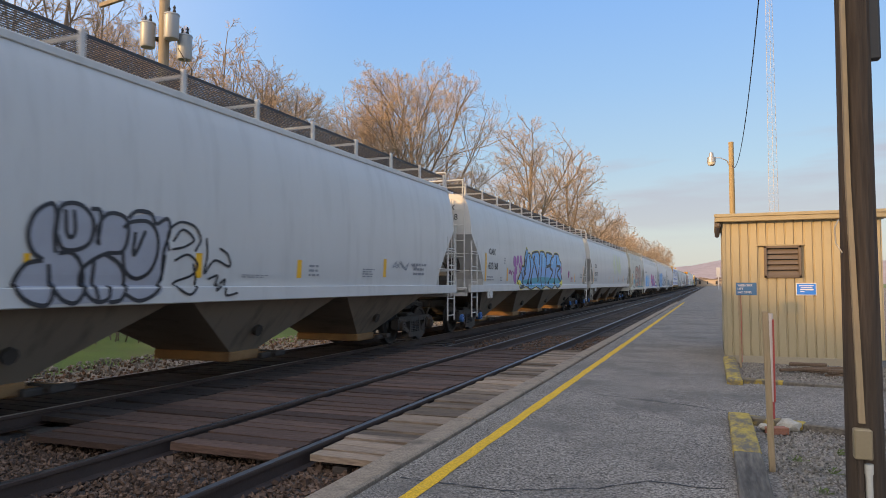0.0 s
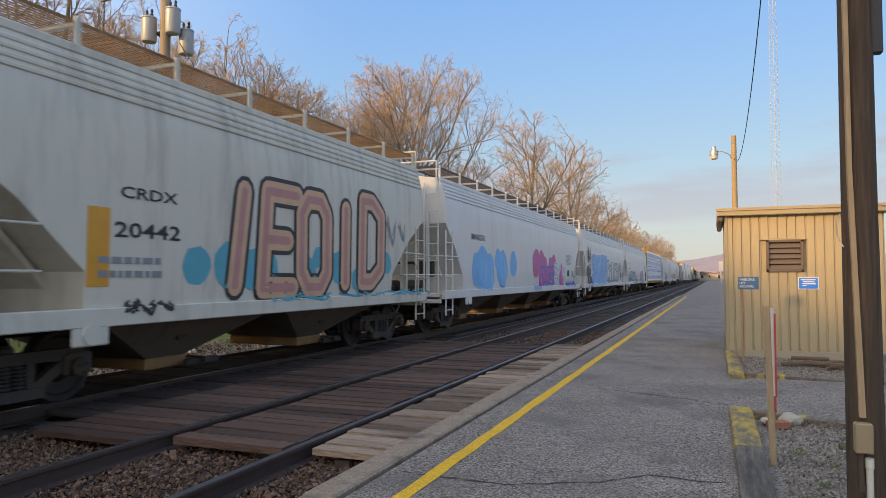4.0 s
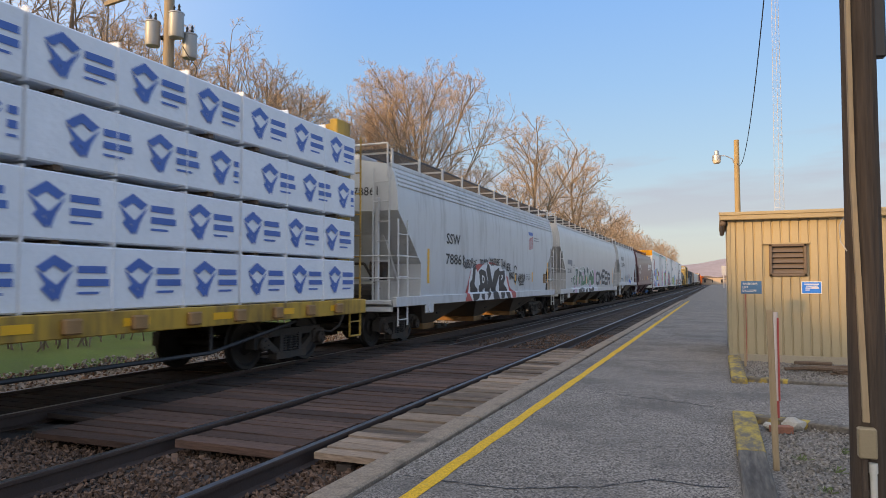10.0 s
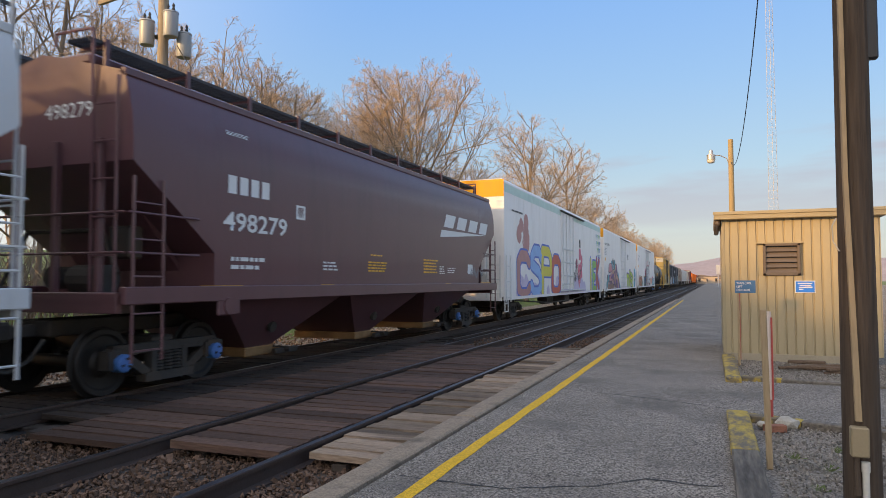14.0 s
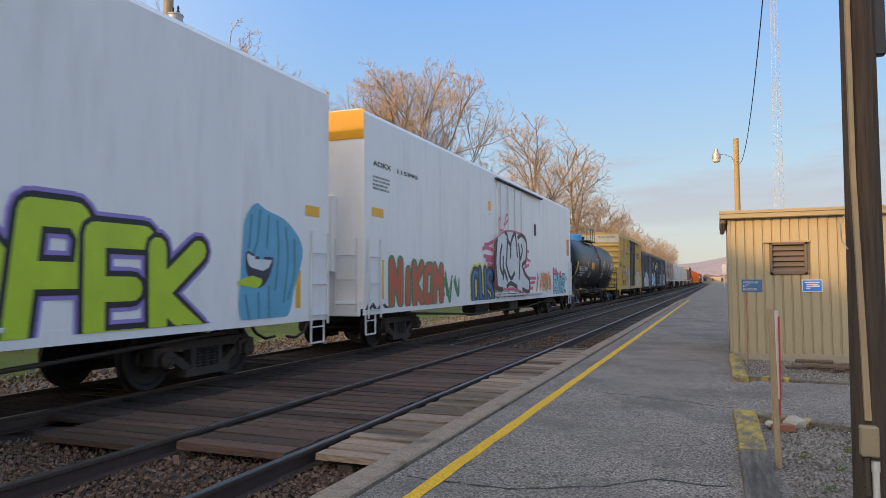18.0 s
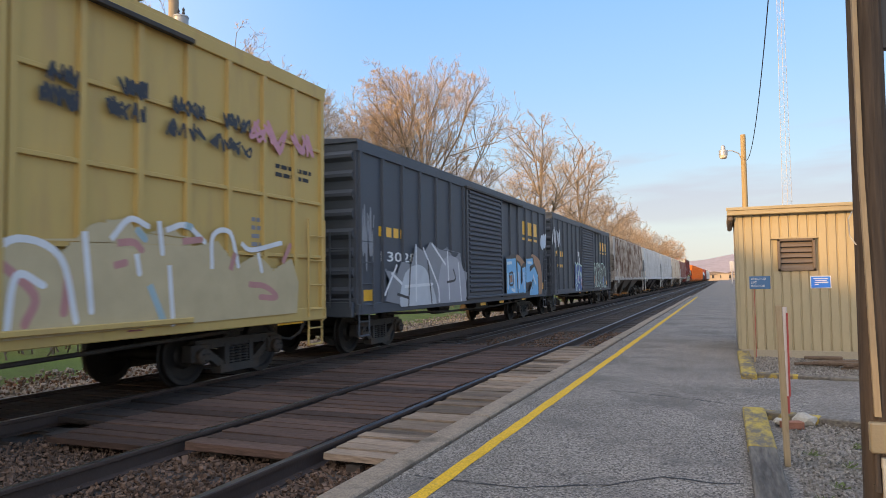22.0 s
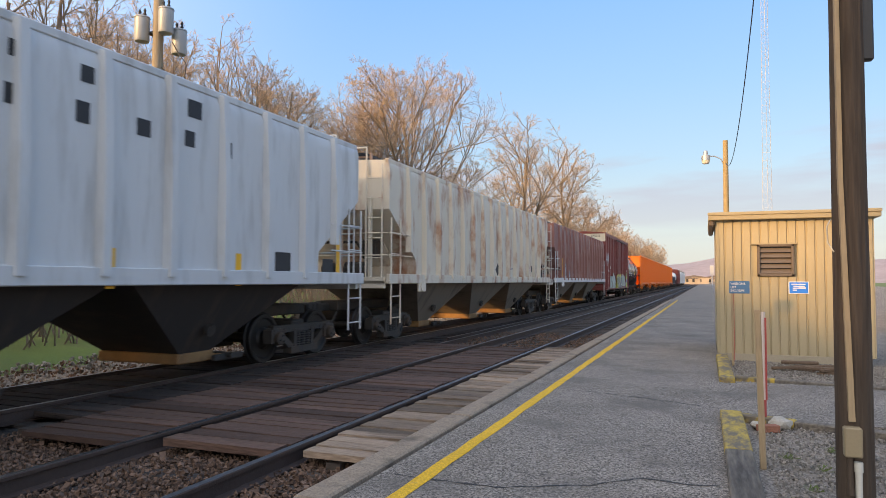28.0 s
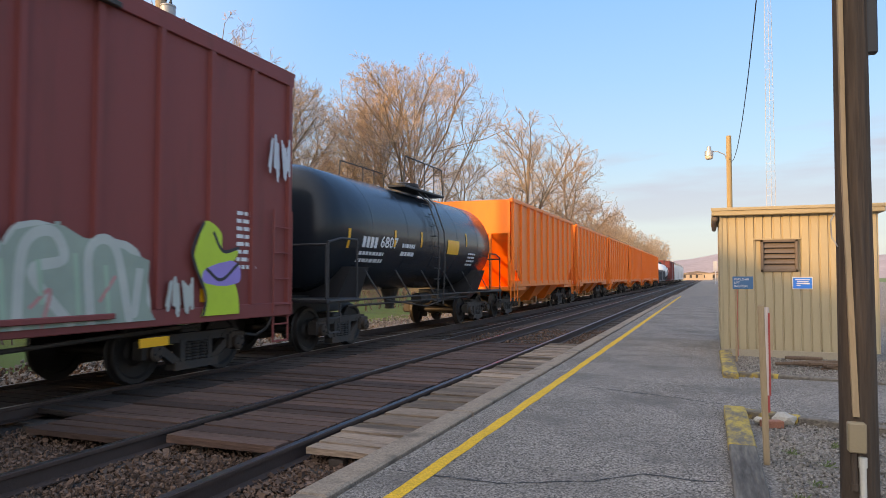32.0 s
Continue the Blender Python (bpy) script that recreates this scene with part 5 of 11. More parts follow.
def scribble(car, y, z, w, h, n, prof, material, thick=0.03, seed=3, lift=0.0065):
    """A thin sprayed tag: looping strokes."""
    rnd = random.Random(seed)
    cell, out = w / n, []
    for i in range(n):
        # each sign is one or two quick looping strokes that lean into the next
        for k in range(rnd.choice((1, 1, 2))):
            m = rnd.randint(4, 6)
            out.append([(y + cell * (i + rnd.uniform(-0.15, 1.2)), z + h * (rnd.uniform(0, 0.35) if j % 2 == k else rnd.uniform(0.6, 1.0))) for j in range(m)])
    return freehand(car, prof, out, material, thick, lift)


def body_loft(prof, stations, roof_z, k=0):
    """A body of the side profile swept along y; stations are (y, lowest height, narrowing)."""
    rings = []
    top = prof[-1]
    for y, zb, nar in stations:
        half = [(xat(prof, zb), zb)] + [(xat(prof, zb + (top[1] - zb) * u), zb + (top[1] - zb) * u) for u in (0.12, 0.25, 0.4, 0.55, 0.7, 0.8, 0.88, 0.94, 1.0)]
        half = [(x * nar, z) for x, z in half]
        ring = [(x, y, z) for x, z in half] + [(0, y, roof_z)] + [(-x, y, z) for x, z in reversed(half)]
        rings.append(ring)
    return Shape().loft(rings, k)


def covered_hopper(label, L, body, top, prof, bays, cut=(0.62, 2.7, 2.9), tc=2.0, ribs=0, rib_mat=None, walkway="grate", trim=None, under=None, gate=True, cap="dark", posts=12, flute=False, sill_mat=None, rail_mat=None, end_mat=None, reach=None, knee=0.55, bow=0.0, wide=1.36):
    """A covered hopper wagon: side sheets cut back at the ends over open platforms, discharge bays below, a roof walkway."""
    car = thing("covered_hopper", label, "hopper car", group="freight train")
    e0, e1, zc = cut
    trim, under, sill_mat, rail_mat, end_mat = trim or body, under or body, sill_mat or body, rail_mat or trim or body, end_mat or body
    zt = prof[-1][1]
    zs = prof[0][1]
    kn = zs + knee
    half = [(e0, zc), (e0 + (e1 - e0) * 0.5, (zc + kn) / 2 + bow), (e1 - 0.02, kn), (e1, zs)]
    st = [(y, z, 1) for y, z in half] + [(L - y, z, 1) for y, z in reversed(half)]
    part("body", body_loft(prof, st, top), body, car, smooth=True)
    xs = prof[0][0]
    for g in (-1, 1):
        part("side_sill", Shape().bev(g * (xs + 0.035) - 0.05, g * (xs + 0.035) + 0.05, 0.62, L - 0.62, zs - 0.09, zs + 0.13, 0.012), sill_mat, car)
    # roof eave lip
    xt = prof[-1][0]
    for g in (-1, 1):
        part("roof_rail", Shape().bev(g * xt - 0.04, g * xt + 0.05, e0, L - e0, zt - 0.07, zt + 0.035, 0.012), trim, car)
    if flute:
        for i in range(4):
            z = zt - 0.16 - 0.1 * i
            s = Shape().bev(xat(prof, z) - 0.03, xat(prof, z) + 0.025, e0 + 0.1, L - e0 - 0.1, z - 0.035, z + 0.02, 0.012)
            part("stiffener", s, trim, car)
    # bays
    a0, a1 = reach or (e1 + 0.2, L - e1 - 0.2)
    bl = (a1 - a0) / bays
    for i in range(bays):
        y0, y1 = a0 + i * bl, a0 + (i + 1) * bl
        ym = (y0 + y1) / 2
        s = Shape().hexa([(-0.75, ym - 0.32, 0.34), (0.75, ym - 0.32, 0.34), (0.75, ym + 0.32, 0.34), (-0.75, ym + 0.32, 0.34)],
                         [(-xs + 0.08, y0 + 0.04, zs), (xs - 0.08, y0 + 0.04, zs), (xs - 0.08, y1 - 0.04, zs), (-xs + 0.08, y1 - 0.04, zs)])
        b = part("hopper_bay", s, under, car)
        if gate:
            part("outlet_gate", Shape().bev(-0.8, 0.8, ym - 0.4, ym + 0.4, 0.2, 0.36, 0.02).bev(0.5, 0.95, ym + 0.4, ym + 0.75, 0.22, 0.3, 0.02), RUST, b)
            part("gate_gear", Shape().rod((0.6, ym + 0.5, 0.28), (1.1, ym + 0.5, 0.28), 0.05, 8).bev(0.9, 1.0, ym + 0.2, ym + 0.9, 0.2, 0.3, 0.02), STEEL, b)
            part("hatch_plate", Shape().rod((1.05, ym - 0.05, 0.72), (1.12, ym - 0.05, 0.70), 0.1, 8), STEEL, b)
    # end platforms, slope sheets, ladders
    for g, y0 in ((1, 0.62), (-1, L - 0.62)):
        ya, yb = sorted((y0, y0 + g * 2.3))
        part("end_platform", Shape().bev(-1.5, 1.5, ya, yb, zs - 0.1, zs - 0.02, 0.01).bev(-1.5, 1.5, min(y0, y0 + g * 0.1), max(y0, y0 + g * 0.1), zs - 0.2, zs + 0.06, 0.01), sill_mat, car)
        yb2 = y0 + g * (e1 - 0.3)
        yt = y0 + g * (e0 - 0.5)
        s = Shape().hexa([(-0.95, yb2, zs), (0.95, yb2, zs), (0.95, yb2 + g * 0.1, zs), (-0.95, yb2 + g * 0.1, zs)], [(-0.95, yt, zc + 0.15), (0.95, yt, zc + 0.15), (0.95, yt + g * 0.1, zc + 0.15), (-0.95, yt + g * 0.1, zc + 0.15)])
        part("slope_sheet", s, end_mat, car)
        for x in (-1.1, -0.35, 0.35, 1.1):
            part("end_post", Shape().bev(x - 0.04, x + 0.04, min(y0 + g * 0.05, y0 + g * 0.14), max(y0 + g * 0.05, y0 + g * 0.14), zs, zc + 0.3, 0.008), rail_mat, car)
        for x in (-1.42, 1.42):
            ladder(car, rail_mat, x, y0 + g * 0.04, zs - 0.1, zt - 0.1 if x > 0 else zc + 0.6, w=0.4 if x < 0 else -0.4, axis="x")
        sy = y0 + g * 0.12
        ladder(car, rail_mat, xs + 0.06, sy, 0.5, zc - 0.2, w=g * 0.5)
        for zz in (zs + 0.55, zs + 1.05):
            part("handrail", Shape().pipe([(xs + 0.05, y0 + g * 0.05, zz), (xs + 0.05, y0 + g * 1.3, zz)], 0.016, 6), rail_mat, car)
            part("handrail", Shape().pipe([(-xs, y0 + g * 0.04, zz), (xs, y0 + g * 0.04, zz)], 0.016, 6), rail_mat, car)
    jk = Shape().lathe([(0.13, -0.03), (0.13, 0.03)], "x", (xs + 0.07, 2.55, zs - 0.16), 12).bev(xs + 0.03, xs + 0.08, 2.3, 2.8, zs - 0.3, zs - 0.05, 0.02)
    part("jacking_pad", jk, sill_mat, car)
    part("brake_cylinder", Shape().rod((-0.3, 1.2, zs + 0.25), (-0.3, 1.75, zs + 0.25), 0.16, 12), STEEL, car)
    part("air_reservoir", Shape().rod((0.3, 1.1, zs + 0.22), (0.85, 1.1, zs + 0.22), 0.2, 12), STEEL, car)
    if ribs:
        rz0, rz1 = zs + 0.02, zt - 0.02
        n = ribs
        for i in range(n):
            y = e1 * 0.62 + 0.35 + (L - 2 * (e1 * 0.62 + 0.35)) * i / (n - 1)
            lo = rz0 if e1 < y < L - e1 else rz0 + (zc - zs) * max(0, (e1 - min(y, L - y)) / (e1 - e0)) + 0.1
            pr = [(xat(prof, lo), lo), (xat(prof, (lo + rz1) / 2), (lo + rz1) / 2), (xat(prof, rz1), rz1)]
            s = Shape()
            s.loft([[(x - 0.01, y - 0.085, z), (x + 0.12, y - 0.06, z), (x + 0.12, y + 0.06, z), (x - 0.01, y + 0.085, z)] for x, z in pr])
            part("rib", s, rib_mat or body, car)
    # roof: walkway, hatches
    if walkway:
        zw = top + 0.1
        gm = GRATE if walkway != "rust" else RUST
        s = Shape()
        for g in (-1, 1):
            for i in range(13):
                x = g * (0.55 + (wide - 0.57) * i / 12)
                s.box(x - 0.006, x + 0.006, e0 - 0.1, L - e0 + 0.1, zw - (0.045 if i in (0, 12) else 0.012), zw)
            for i in range(int((L - 2 * e0) / 0.11)):
                y = e0 + i * 0.11
                s.box(g * 0.55, g * wide, y, y + 0.012, zw - 0.022, zw - 0.006)
        tagged(part("roof_walkway", s, gm, car, "dark steel grating walkway"), kind="stuff")
        pm = Shape().bev(wide - 0.01, wide + 0.035, -0.04, 0.04, zt - 0.02, zw + 0.03, 0.006).box(0.5, wide, -0.025, 0.025, zw - 0.08, zw - 0.04).mesh("walkway_bracket", rail_mat)
        for i in range(posts):
            part("walkway_bracket", pm, None, car, at=(0, e0 + 0.15 + (L - 2 * e0 - 0.3) * i / (posts - 1), 0))
        for y, g in ((e0 - 0.05, -1), (L - e0 + 0.05, 1)):
            part("roof_grab", Shape().pipe([(wide, y, zt - 0.3), (wide, y, zw + 0.12), (0.3, y, zw + 0.12), (0.3, y, zw - 0.05)], 0.022, 6), rail_mat, car)
    h = Shape().bev(-0.45, 0.45, -0.45, 0.45, top - 0.05, top + 0.1, 0.03).mesh("roof_hatch", trim)
    for i in range(max(6, int(L / 2))):
        part("roof_hatch", h, None, car, at=(0, e0 + 0.8 + (L - 2 * e0 - 1.6) * i / (max(6, int(L / 2)) - 1), 0))
    part("brake_piping", Shape().pipe([(-0.9, 0.9, zs + 0.1), (-0.9, 1.3, zs + 0.9), (0.4, 1.4, zs + 0.9), (0.9, 1.2, zs + 0.3)], 0.035, 6), STEEL, car)
    part("brake_valve", Shape().bev(0.55, 0.95, 1.35, 1.6, zs + 0.5, zs + 0.95, 0.03), STEEL, car)
    part("end_valve_frame", Shape().bev(-0.75, -0.45, L - 1.6, L - 1.3, zs, zs + 0.8, 0.03), STEEL, car)
    running_gear(car, L, tc, cap, sill=False)
    for ya in (0.7, L - 3.4):
        part("draft_sill", Shape().bev(-0.3, 0.3, ya, ya + 2.7, 0.78, 1.0, 0.02), STEEL, car)
    return car


CURVED = [(1.56, 1.32), (1.6, 1.6), (1.63, 2.2), (1.62, 2.9), (1.58, 3.4), (1.5, 3.8), (1.38, 4.1)]
STRAIGHT = [(1.55, 1.02), (1.58, 1.3), (1.6, 3.2), (1.57, 3.6), (1.49, 3.95), (1.4, 4.15)]
MIDSILL = [(1.57, 1.3), (1.58, 1.6), (1.6, 3.2), (1.57, 3.6), (1.49, 3.95), (1.4, 4.15)]
FLAT = [(1.56, 1.5), (1.56, 4.0), (1.545, 4.14), (1.48, 4.22)]
BOX = [(1.5, 0.0), (1.5, 6)]
OVER = [(1.562, 0.0), (1.562, 6)]
REEF = [(1.53, 0.0), (1.53, 6)]
DOORP = [(1.635, 0.0), (1.635, 6)]
REEFDOOR = [(1.622, 0.0), (1.622, 6)]


def end_ribs(car, y0, g, w, z0, z1, n, material):
    """Pressed horizontal ribs across the end of a box wagon."""
    for i in range(n):
        z = z0 + (z1 - z0) * (i + 0.5) / n
        q = (z1 - z0) / n * 0.28
        s = Shape().prism([(y0, z - q), (y0 - g * 0.07, z - q * 0.3), (y0 - g * 0.07, z + q * 0.3), (y0, z + q)], "x", -w + 0.06, w - 0.06)
        part("end_rib", s, material, car)


def boxcar(label, L, body, top, door, door_w, posts=7, white_top=None, door_kind="ribbed", panel_h=0.0, name="boxcar", sill_z=1.0, skirt=0.0, tc=2.4, e=0.6, sill_mat=None, end_mat=None):
    car = thing(name, label, "boxcar", group="freight train")
    x = 1.5
    part("body", Shape().bev(-x, x, e, L - e, sill_z, top - 0.12, 0.012), body, car)
    part("roof", Shape().prism([(-x - 0.04, top - 0.12), (x + 0.04, top - 0.12), (x + 0.04, top - 0.06), (0, top + 0.06), (-x - 0.04, top - 0.06)], "y", e - 0.03, L - e + 0.03), body, car)
    mid, hw = L / 2, door_w / 2
    for g in (-1, 1):
        part("side_sill", Shape().bev(g * x - 0.05, g * x + 0.05, e, L - e, sill_z - 0.16, sill_z + 0.06, 0.012), sill_mat or body, car)
        part("top_chord", Shape().bev(g * x - 0.03, g * x + 0.045, e, L - e, top - 0.3, top - 0.11, 0.01), body, car)
    pm = Shape().prism([(1.49, -0.06), (1.56, -0.045), (1.56, 0.045), (1.49, 0.06)], "z", sill_z + 0.06, top - 0.3).mesh("side_post", body)
    for a, b in ((e + 0.12, mid - hw - 0.2), (mid + hw + 0.2, L - e - 0.12)):
        for i in range(posts):
            part("side_post", pm, None, car, at=(0, a + (b - a) * i / (posts - 1), 0))
        if panel_h:
            for i in range(1, int(panel_h)):
                z = sill_z + (top - 0.3 - sill_z) * i / panel_h
                part("side_rail", Shape().bev(1.5, 1.545, a, b, z - 0.03, z + 0.03, 0.008), body, car)
    d = part("door", Shape().bev(1.5, 1.575, mid - hw, mid + hw, sill_z + 0.05, top - 0.3, 0.01), door, car, "closed sliding door")
    if door_kind == "ribbed":
        n = 22
        rm = Shape().prism([(1.57, -0.055), (1.62, -0.02), (1.62, 0.02), (1.57, 0.055)], "y", mid - hw + 0.08, mid + hw - 0.08).mesh("door_rib", door)
        for i in range(n):
            part("door_rib", rm, None, d, at=(0, 0, sill_z + 0.2 + (top - 0.6 - sill_z) * i / (n - 1)))
    elif door_kind == "panel":
        for i in range(4):
            z = sill_z + 0.25 + (top - 0.9 - sill_z) * i / 3
            part("door_beam", Shape().bev(1.57, 1.62, mid - hw + 0.04, mid + hw - 0.04, z - 0.05, z + 0.05, 0.01), door, d)
        for k in range(4):
            y = mid - hw + 0.1 + (door_w - 0.2) * k / 3
            part("lock_rod", Shape().rod((1.62, y, sill_z + 0.1), (1.62, y, top - 0.4), 0.022, 6), door, d)
    for g in (-1, 1):
        y = mid + g * (hw + 0.05)
        part("door_post", Shape().bev(1.5, 1.6, y - 0.05, y + 0.05, sill_z - 0.05, top - 0.25, 0.01), door if door_kind == "ribbed" else body, car)
    part("door_track", Shape().bev(1.55, 1.64, mid - hw - 0.2, mid + hw * 2.6, top - 0.33, top - 0.26, 0.01), STEEL, car)
    part("lower_track", Shape().bev(1.55, 1.63, mid - hw - 0.2, mid + hw * 2.6, sill_z - 0.02, sill_z + 0.05, 0.01), sill_mat or body, car)
    for g, y0 in ((1, e), (-1, L - e)):
        end_ribs(car, y0, g, 1.5, sill_z + 0.1, top - (0.75 if white_top else 0.2), 8, end_mat or body)
        if white_top:
            part("end_cap", Shape().box(-1.5, 1.5, min(y0, y0 - g * 0.012), max(y0, y0 - g * 0.012), top - 0.7, top - 0.13), white_top, car, "pale painted band at the top of the end")
        ladder(car, sill_mat or body, 1.56, y0 + g * 0.08, sill_z - 0.1, sill_z + 1.6, w=g * 0.5)
        step(car, sill_mat or body, 1.5, min(y0 + g * 0.08, y0 + g * 0.5))
        ladder(car, sill_mat or body, 0.95, y0 - g * 0.1, sill_z, sill_z + 1.5, w=0.45, axis="x")
        part("end_sill", Shape().bev(-1.45, 1.45, min(y0, y0 - g * 0.1), max(y0, y0 - g * 0.1), sill_z - 0.2, sill_z + 0.1, 0.015), sill_mat or body, car)
    part("brake_rigging", Shape().rod((0.5, mid - 1.6, 0.75), (0.5, mid - 0.8, 0.75), 0.2, 12).rod((0.9, mid + 0.5, 0.7), (0.9, mid + 1.6, 0.7), 0.17, 12).pipe([(1.2, 2.5, 0.78), (1.2, mid - 2, 0.66), (1.2, mid + 2, 0.66), (1.2, L - 2.5, 0.78)], 0.03, 6), STEEL, car)
    running_gear(car, L, tc)
    return car


def reefer(label, L, body, cap_mat, top=5.08, e=0.7):
    """A long smooth-sided refrigerator wagon with a plug door."""
    car = thing("refrigerator_car", label, "refrigerator car", group="freight train")
    x = 1.53
    part("body", Shape().prism([(-x, 0.95), (x, 0.95), (x, top - 0.1), (x - 0.08, top), (-x + 0.08, top), (-x, top - 0.1)], "y", e, L - e), body, car)
    seam = Shape().box(x - 0.005, x + 0.006, -0.006, 0.006, 0.97, top - 0.12).mesh("panel_seam", body)
    mid, hw = L / 2, 1.55
    n = 17
    for i in range(1, n):
        y = e + (L - 2 * e) * i / n
        if abs(y - mid) > hw + 0.1:
            part("panel_seam", seam, None, car, at=(0, y, 0))
    part("side_sill", Shape().bev(x - 0.04, x + 0.004, e, L - e, 0.82, 0.99, 0.001), body, car)
    d = part("door", Shape().bev(x - 0.01, x + 0.045, mid - hw, mid + hw, 1.08, top - 0.28, 0.012), body, car, "white plug door with lock rods")
    for k in range(4):
        y = mid - hw + 0.25 + (2 * hw - 0.5) * k / 3
        part("lock_rod", Shape().rod((x + 0.07, y, 1.1), (x + 0.07, y, top - 0.32), 0.022, 6), WHITEPOST, d)
    for z in (1.35, 1.75, 2.4, 3.05):
        part("door_beam", Shape().bev(x + 0.04, x + 0.085, mid - hw + 0.05, mid + hw - 0.05, z - 0.03, z + 0.03, 0.008), WHITEPOST, d)
    part("door_track", Shape().bev(x + 0.02, x + 0.12, mid - hw - 0.25, mid + hw * 2.9, top - 0.26, top - 0.2, 0.01), STEEL, car)
    part("lower_track", Shape().bev(x + 0.02, x + 0.1, mid - hw - 0.25, mid + hw * 2.9, 1.0, 1.06, 0.01), WHITEPOST, car)
    part("unit_vent", Shape().bev(x, x + 0.03, mid + hw + 1.9, mid + hw + 2.1, 3.3, 3.75, 0.01), BLACK, car)
    for g, y0 in ((1, e), (-1, L - e)):
        part("end_band", Shape().box(-x + 0.01, x - 0.01, min(y0, y0 - g * 0.015), max(y0, y0 - g * 0.015), top - 0.62, top - 0.02), cap_mat, car, "orange-yellow band at the top of the end, low-sun glow painted in")
        part("refrigeration_unit", Shape().bev(-0.9, 0.9, min(y0, y0 - g * 0.2), max(y0, y0 - g * 0.2), 1.7, 3.3, 0.03), body, car)
        ladder(car, WHITEPOST, x + 0.05, y0 + g * 0.1, 0.75, 2.4, w=g * 0.55)
        ladder(car, WHITEPOST, 0.9, y0 - g * 0.1, 0.9, 2.4, w=0.5, axis="x")
        step(car, WHITEPOST, x - 0.02, min(y0 + g * 0.1, y0 + g * 0.55))
        part("end_sill", Shape().bev(-1.45, 1.45, min(y0, y0 - g * 0.1), max(y0, y0 - g * 0.1), 0.8, 1.1, 0.015), body, car)
    part("brake_rigging", Shape().rod((0.7, mid - 2, 0.62), (0.7, mid - 0.6, 0.62), 0.24, 14).bev(0.4, 1.2, mid + 1, mid + 2.2, 0.42, 0.8, 0.04).pipe([(1.25, 3.2, 0.75), (1.25, mid - 3, 0.5), (1.25, mid + 3, 0.5), (1.25, L - 3.2, 0.75)], 0.03, 6), STEEL, car)
    running_gear(car, L, 3.4)
    return car


def tank_car(label, L, body, r=1.5, zc=2.75, y0=1.0, tc=2.1, dome=None, cap="blue", domey=None):
    car = thing("tank_car", label, "tank car", group="freight train")
    y1 = L - y0
    prof = [(0.05, y0), (r * 0.45, y0 + 0.05), (r * 0.75, y0 + 0.18), (r * 0.92, y0 + 0.38), (r, y0 + 0.62)]
    prof += [(r, y0 + 0.62 + (y1 - y0 - 1.24) * i / 8) for i in range(1, 9)] + [(q, y0 + y1 - h) for q, h in reversed(prof[:-1])]
    part("tank", Shape().lathe(prof, "y", (0, 0, zc), 48), body, car, smooth=True)
    for y in (y0 + (y1 - y0) * k for k in (0.17, 0.34, 0.5, 0.66, 0.83)):
        part("weld_band", Shape().lathe([(r + 0.001, y - 0.02), (r + 0.005, y - 0.01), (r + 0.005, y + 0.01), (r + 0.001, y + 0.02)], "y", (0, 0, zc), 48), body, car, smooth=True)
    yd = domey or L / 2
    top = zc + r
    part("manway", Shape().lathe([(0.42, top - 0.1), (0.42, top + 0.22), (0.45, top + 0.22), (0.45, top + 0.3), (0.1, top + 0.36)], "z", (0, yd + 0.9, 0), 16), BLACK, car, smooth=True)
    if dome:
        part("valve_housing", Shape().lathe([(0.42, top - 0.1), (0.43, top + 0.36), (0.36, top + 0.44), (0.05, top + 0.46)], "z", (0, yd, 0), 18), dome, car, "bright blue valve housing", smooth=True)
    pl = Shape().bev(-1.0, -0.5, yd - 1.2, yd + 1.6, top - 0.06, top, 0.01).bev(0.5, 1.0, yd - 1.2, yd + 1.6, top - 0.06, top, 0.01)
    part("top_platform", pl, BLACK, car)
    for x in (-0.95, 0.95):
        part("guard_rail", Shape().pipe([(x, yd - 1.2, top), (x, yd - 1.1, top + 0.75), (x, yd + 1.5, top + 0.75), (x, yd + 1.6, top)], 0.02, 6).rod((x, yd + 0.2, top), (x, yd + 0.2, top + 0.75), 0.018, 5).rod((x, yd + 0.9, top), (x, yd + 0.9, top + 0.75), 0.018, 5), BLACK, car)
    for x in (1, -1):
        s = Shape()
        for dy in (-0.22, 0.22):
            s.pipe([(x * 1.5, yd + dy, 0.75), (x * 1.55, yd + dy, zc - 0.6), (x * 1.53, yd + dy, zc + 0.2), (x * 1.25, yd + dy, zc + 0.95), (x * 0.85, yd + dy, top)], 0.02, 5)
        for i in range(11):
            t = i / 10
            z = 0.85 + (top - 0.95) * t
            q = math.sqrt(max(0.02, (r + 0.06) ** 2 - max(0, z - zc) ** 2))
            s.rod((x * min(1.54, q), yd - 0.22, z), (x * min(1.54, q), yd + 0.22, z), 0.013, 5)
        part("ladder", s, BLACK, car)
    for g, y in ((1, 0.62), (-1, L - 0.62)):
        part("end_platform", Shape().bev(-1.5, 1.5, min(y, y + g * 1.3), max(y, y + g * 1.3), 0.98, 1.06, 0.01).bev(-0.35, 0.35, min(y, y + g * 3), max(y, y + g * 3), 0.72, 1.1, 0.02), BLACK, car)
        part("saddle", Shape().hexa([(-1.0, y + g * 1.2, 1.0), (1.0, y + g * 1.2, 1.0), (1.0, y + g * 2.2, 1.0), (-1.0, y + g * 2.2, 1.0)], [(-1.3, y + g * 1.3, zc - 0.8), (1.3, y + g * 1.3, zc - 0.8), (1.3, y + g * 2.1, zc - 0.8), (-1.3, y + g * 2.1, zc - 0.8)]), BLACK, car)
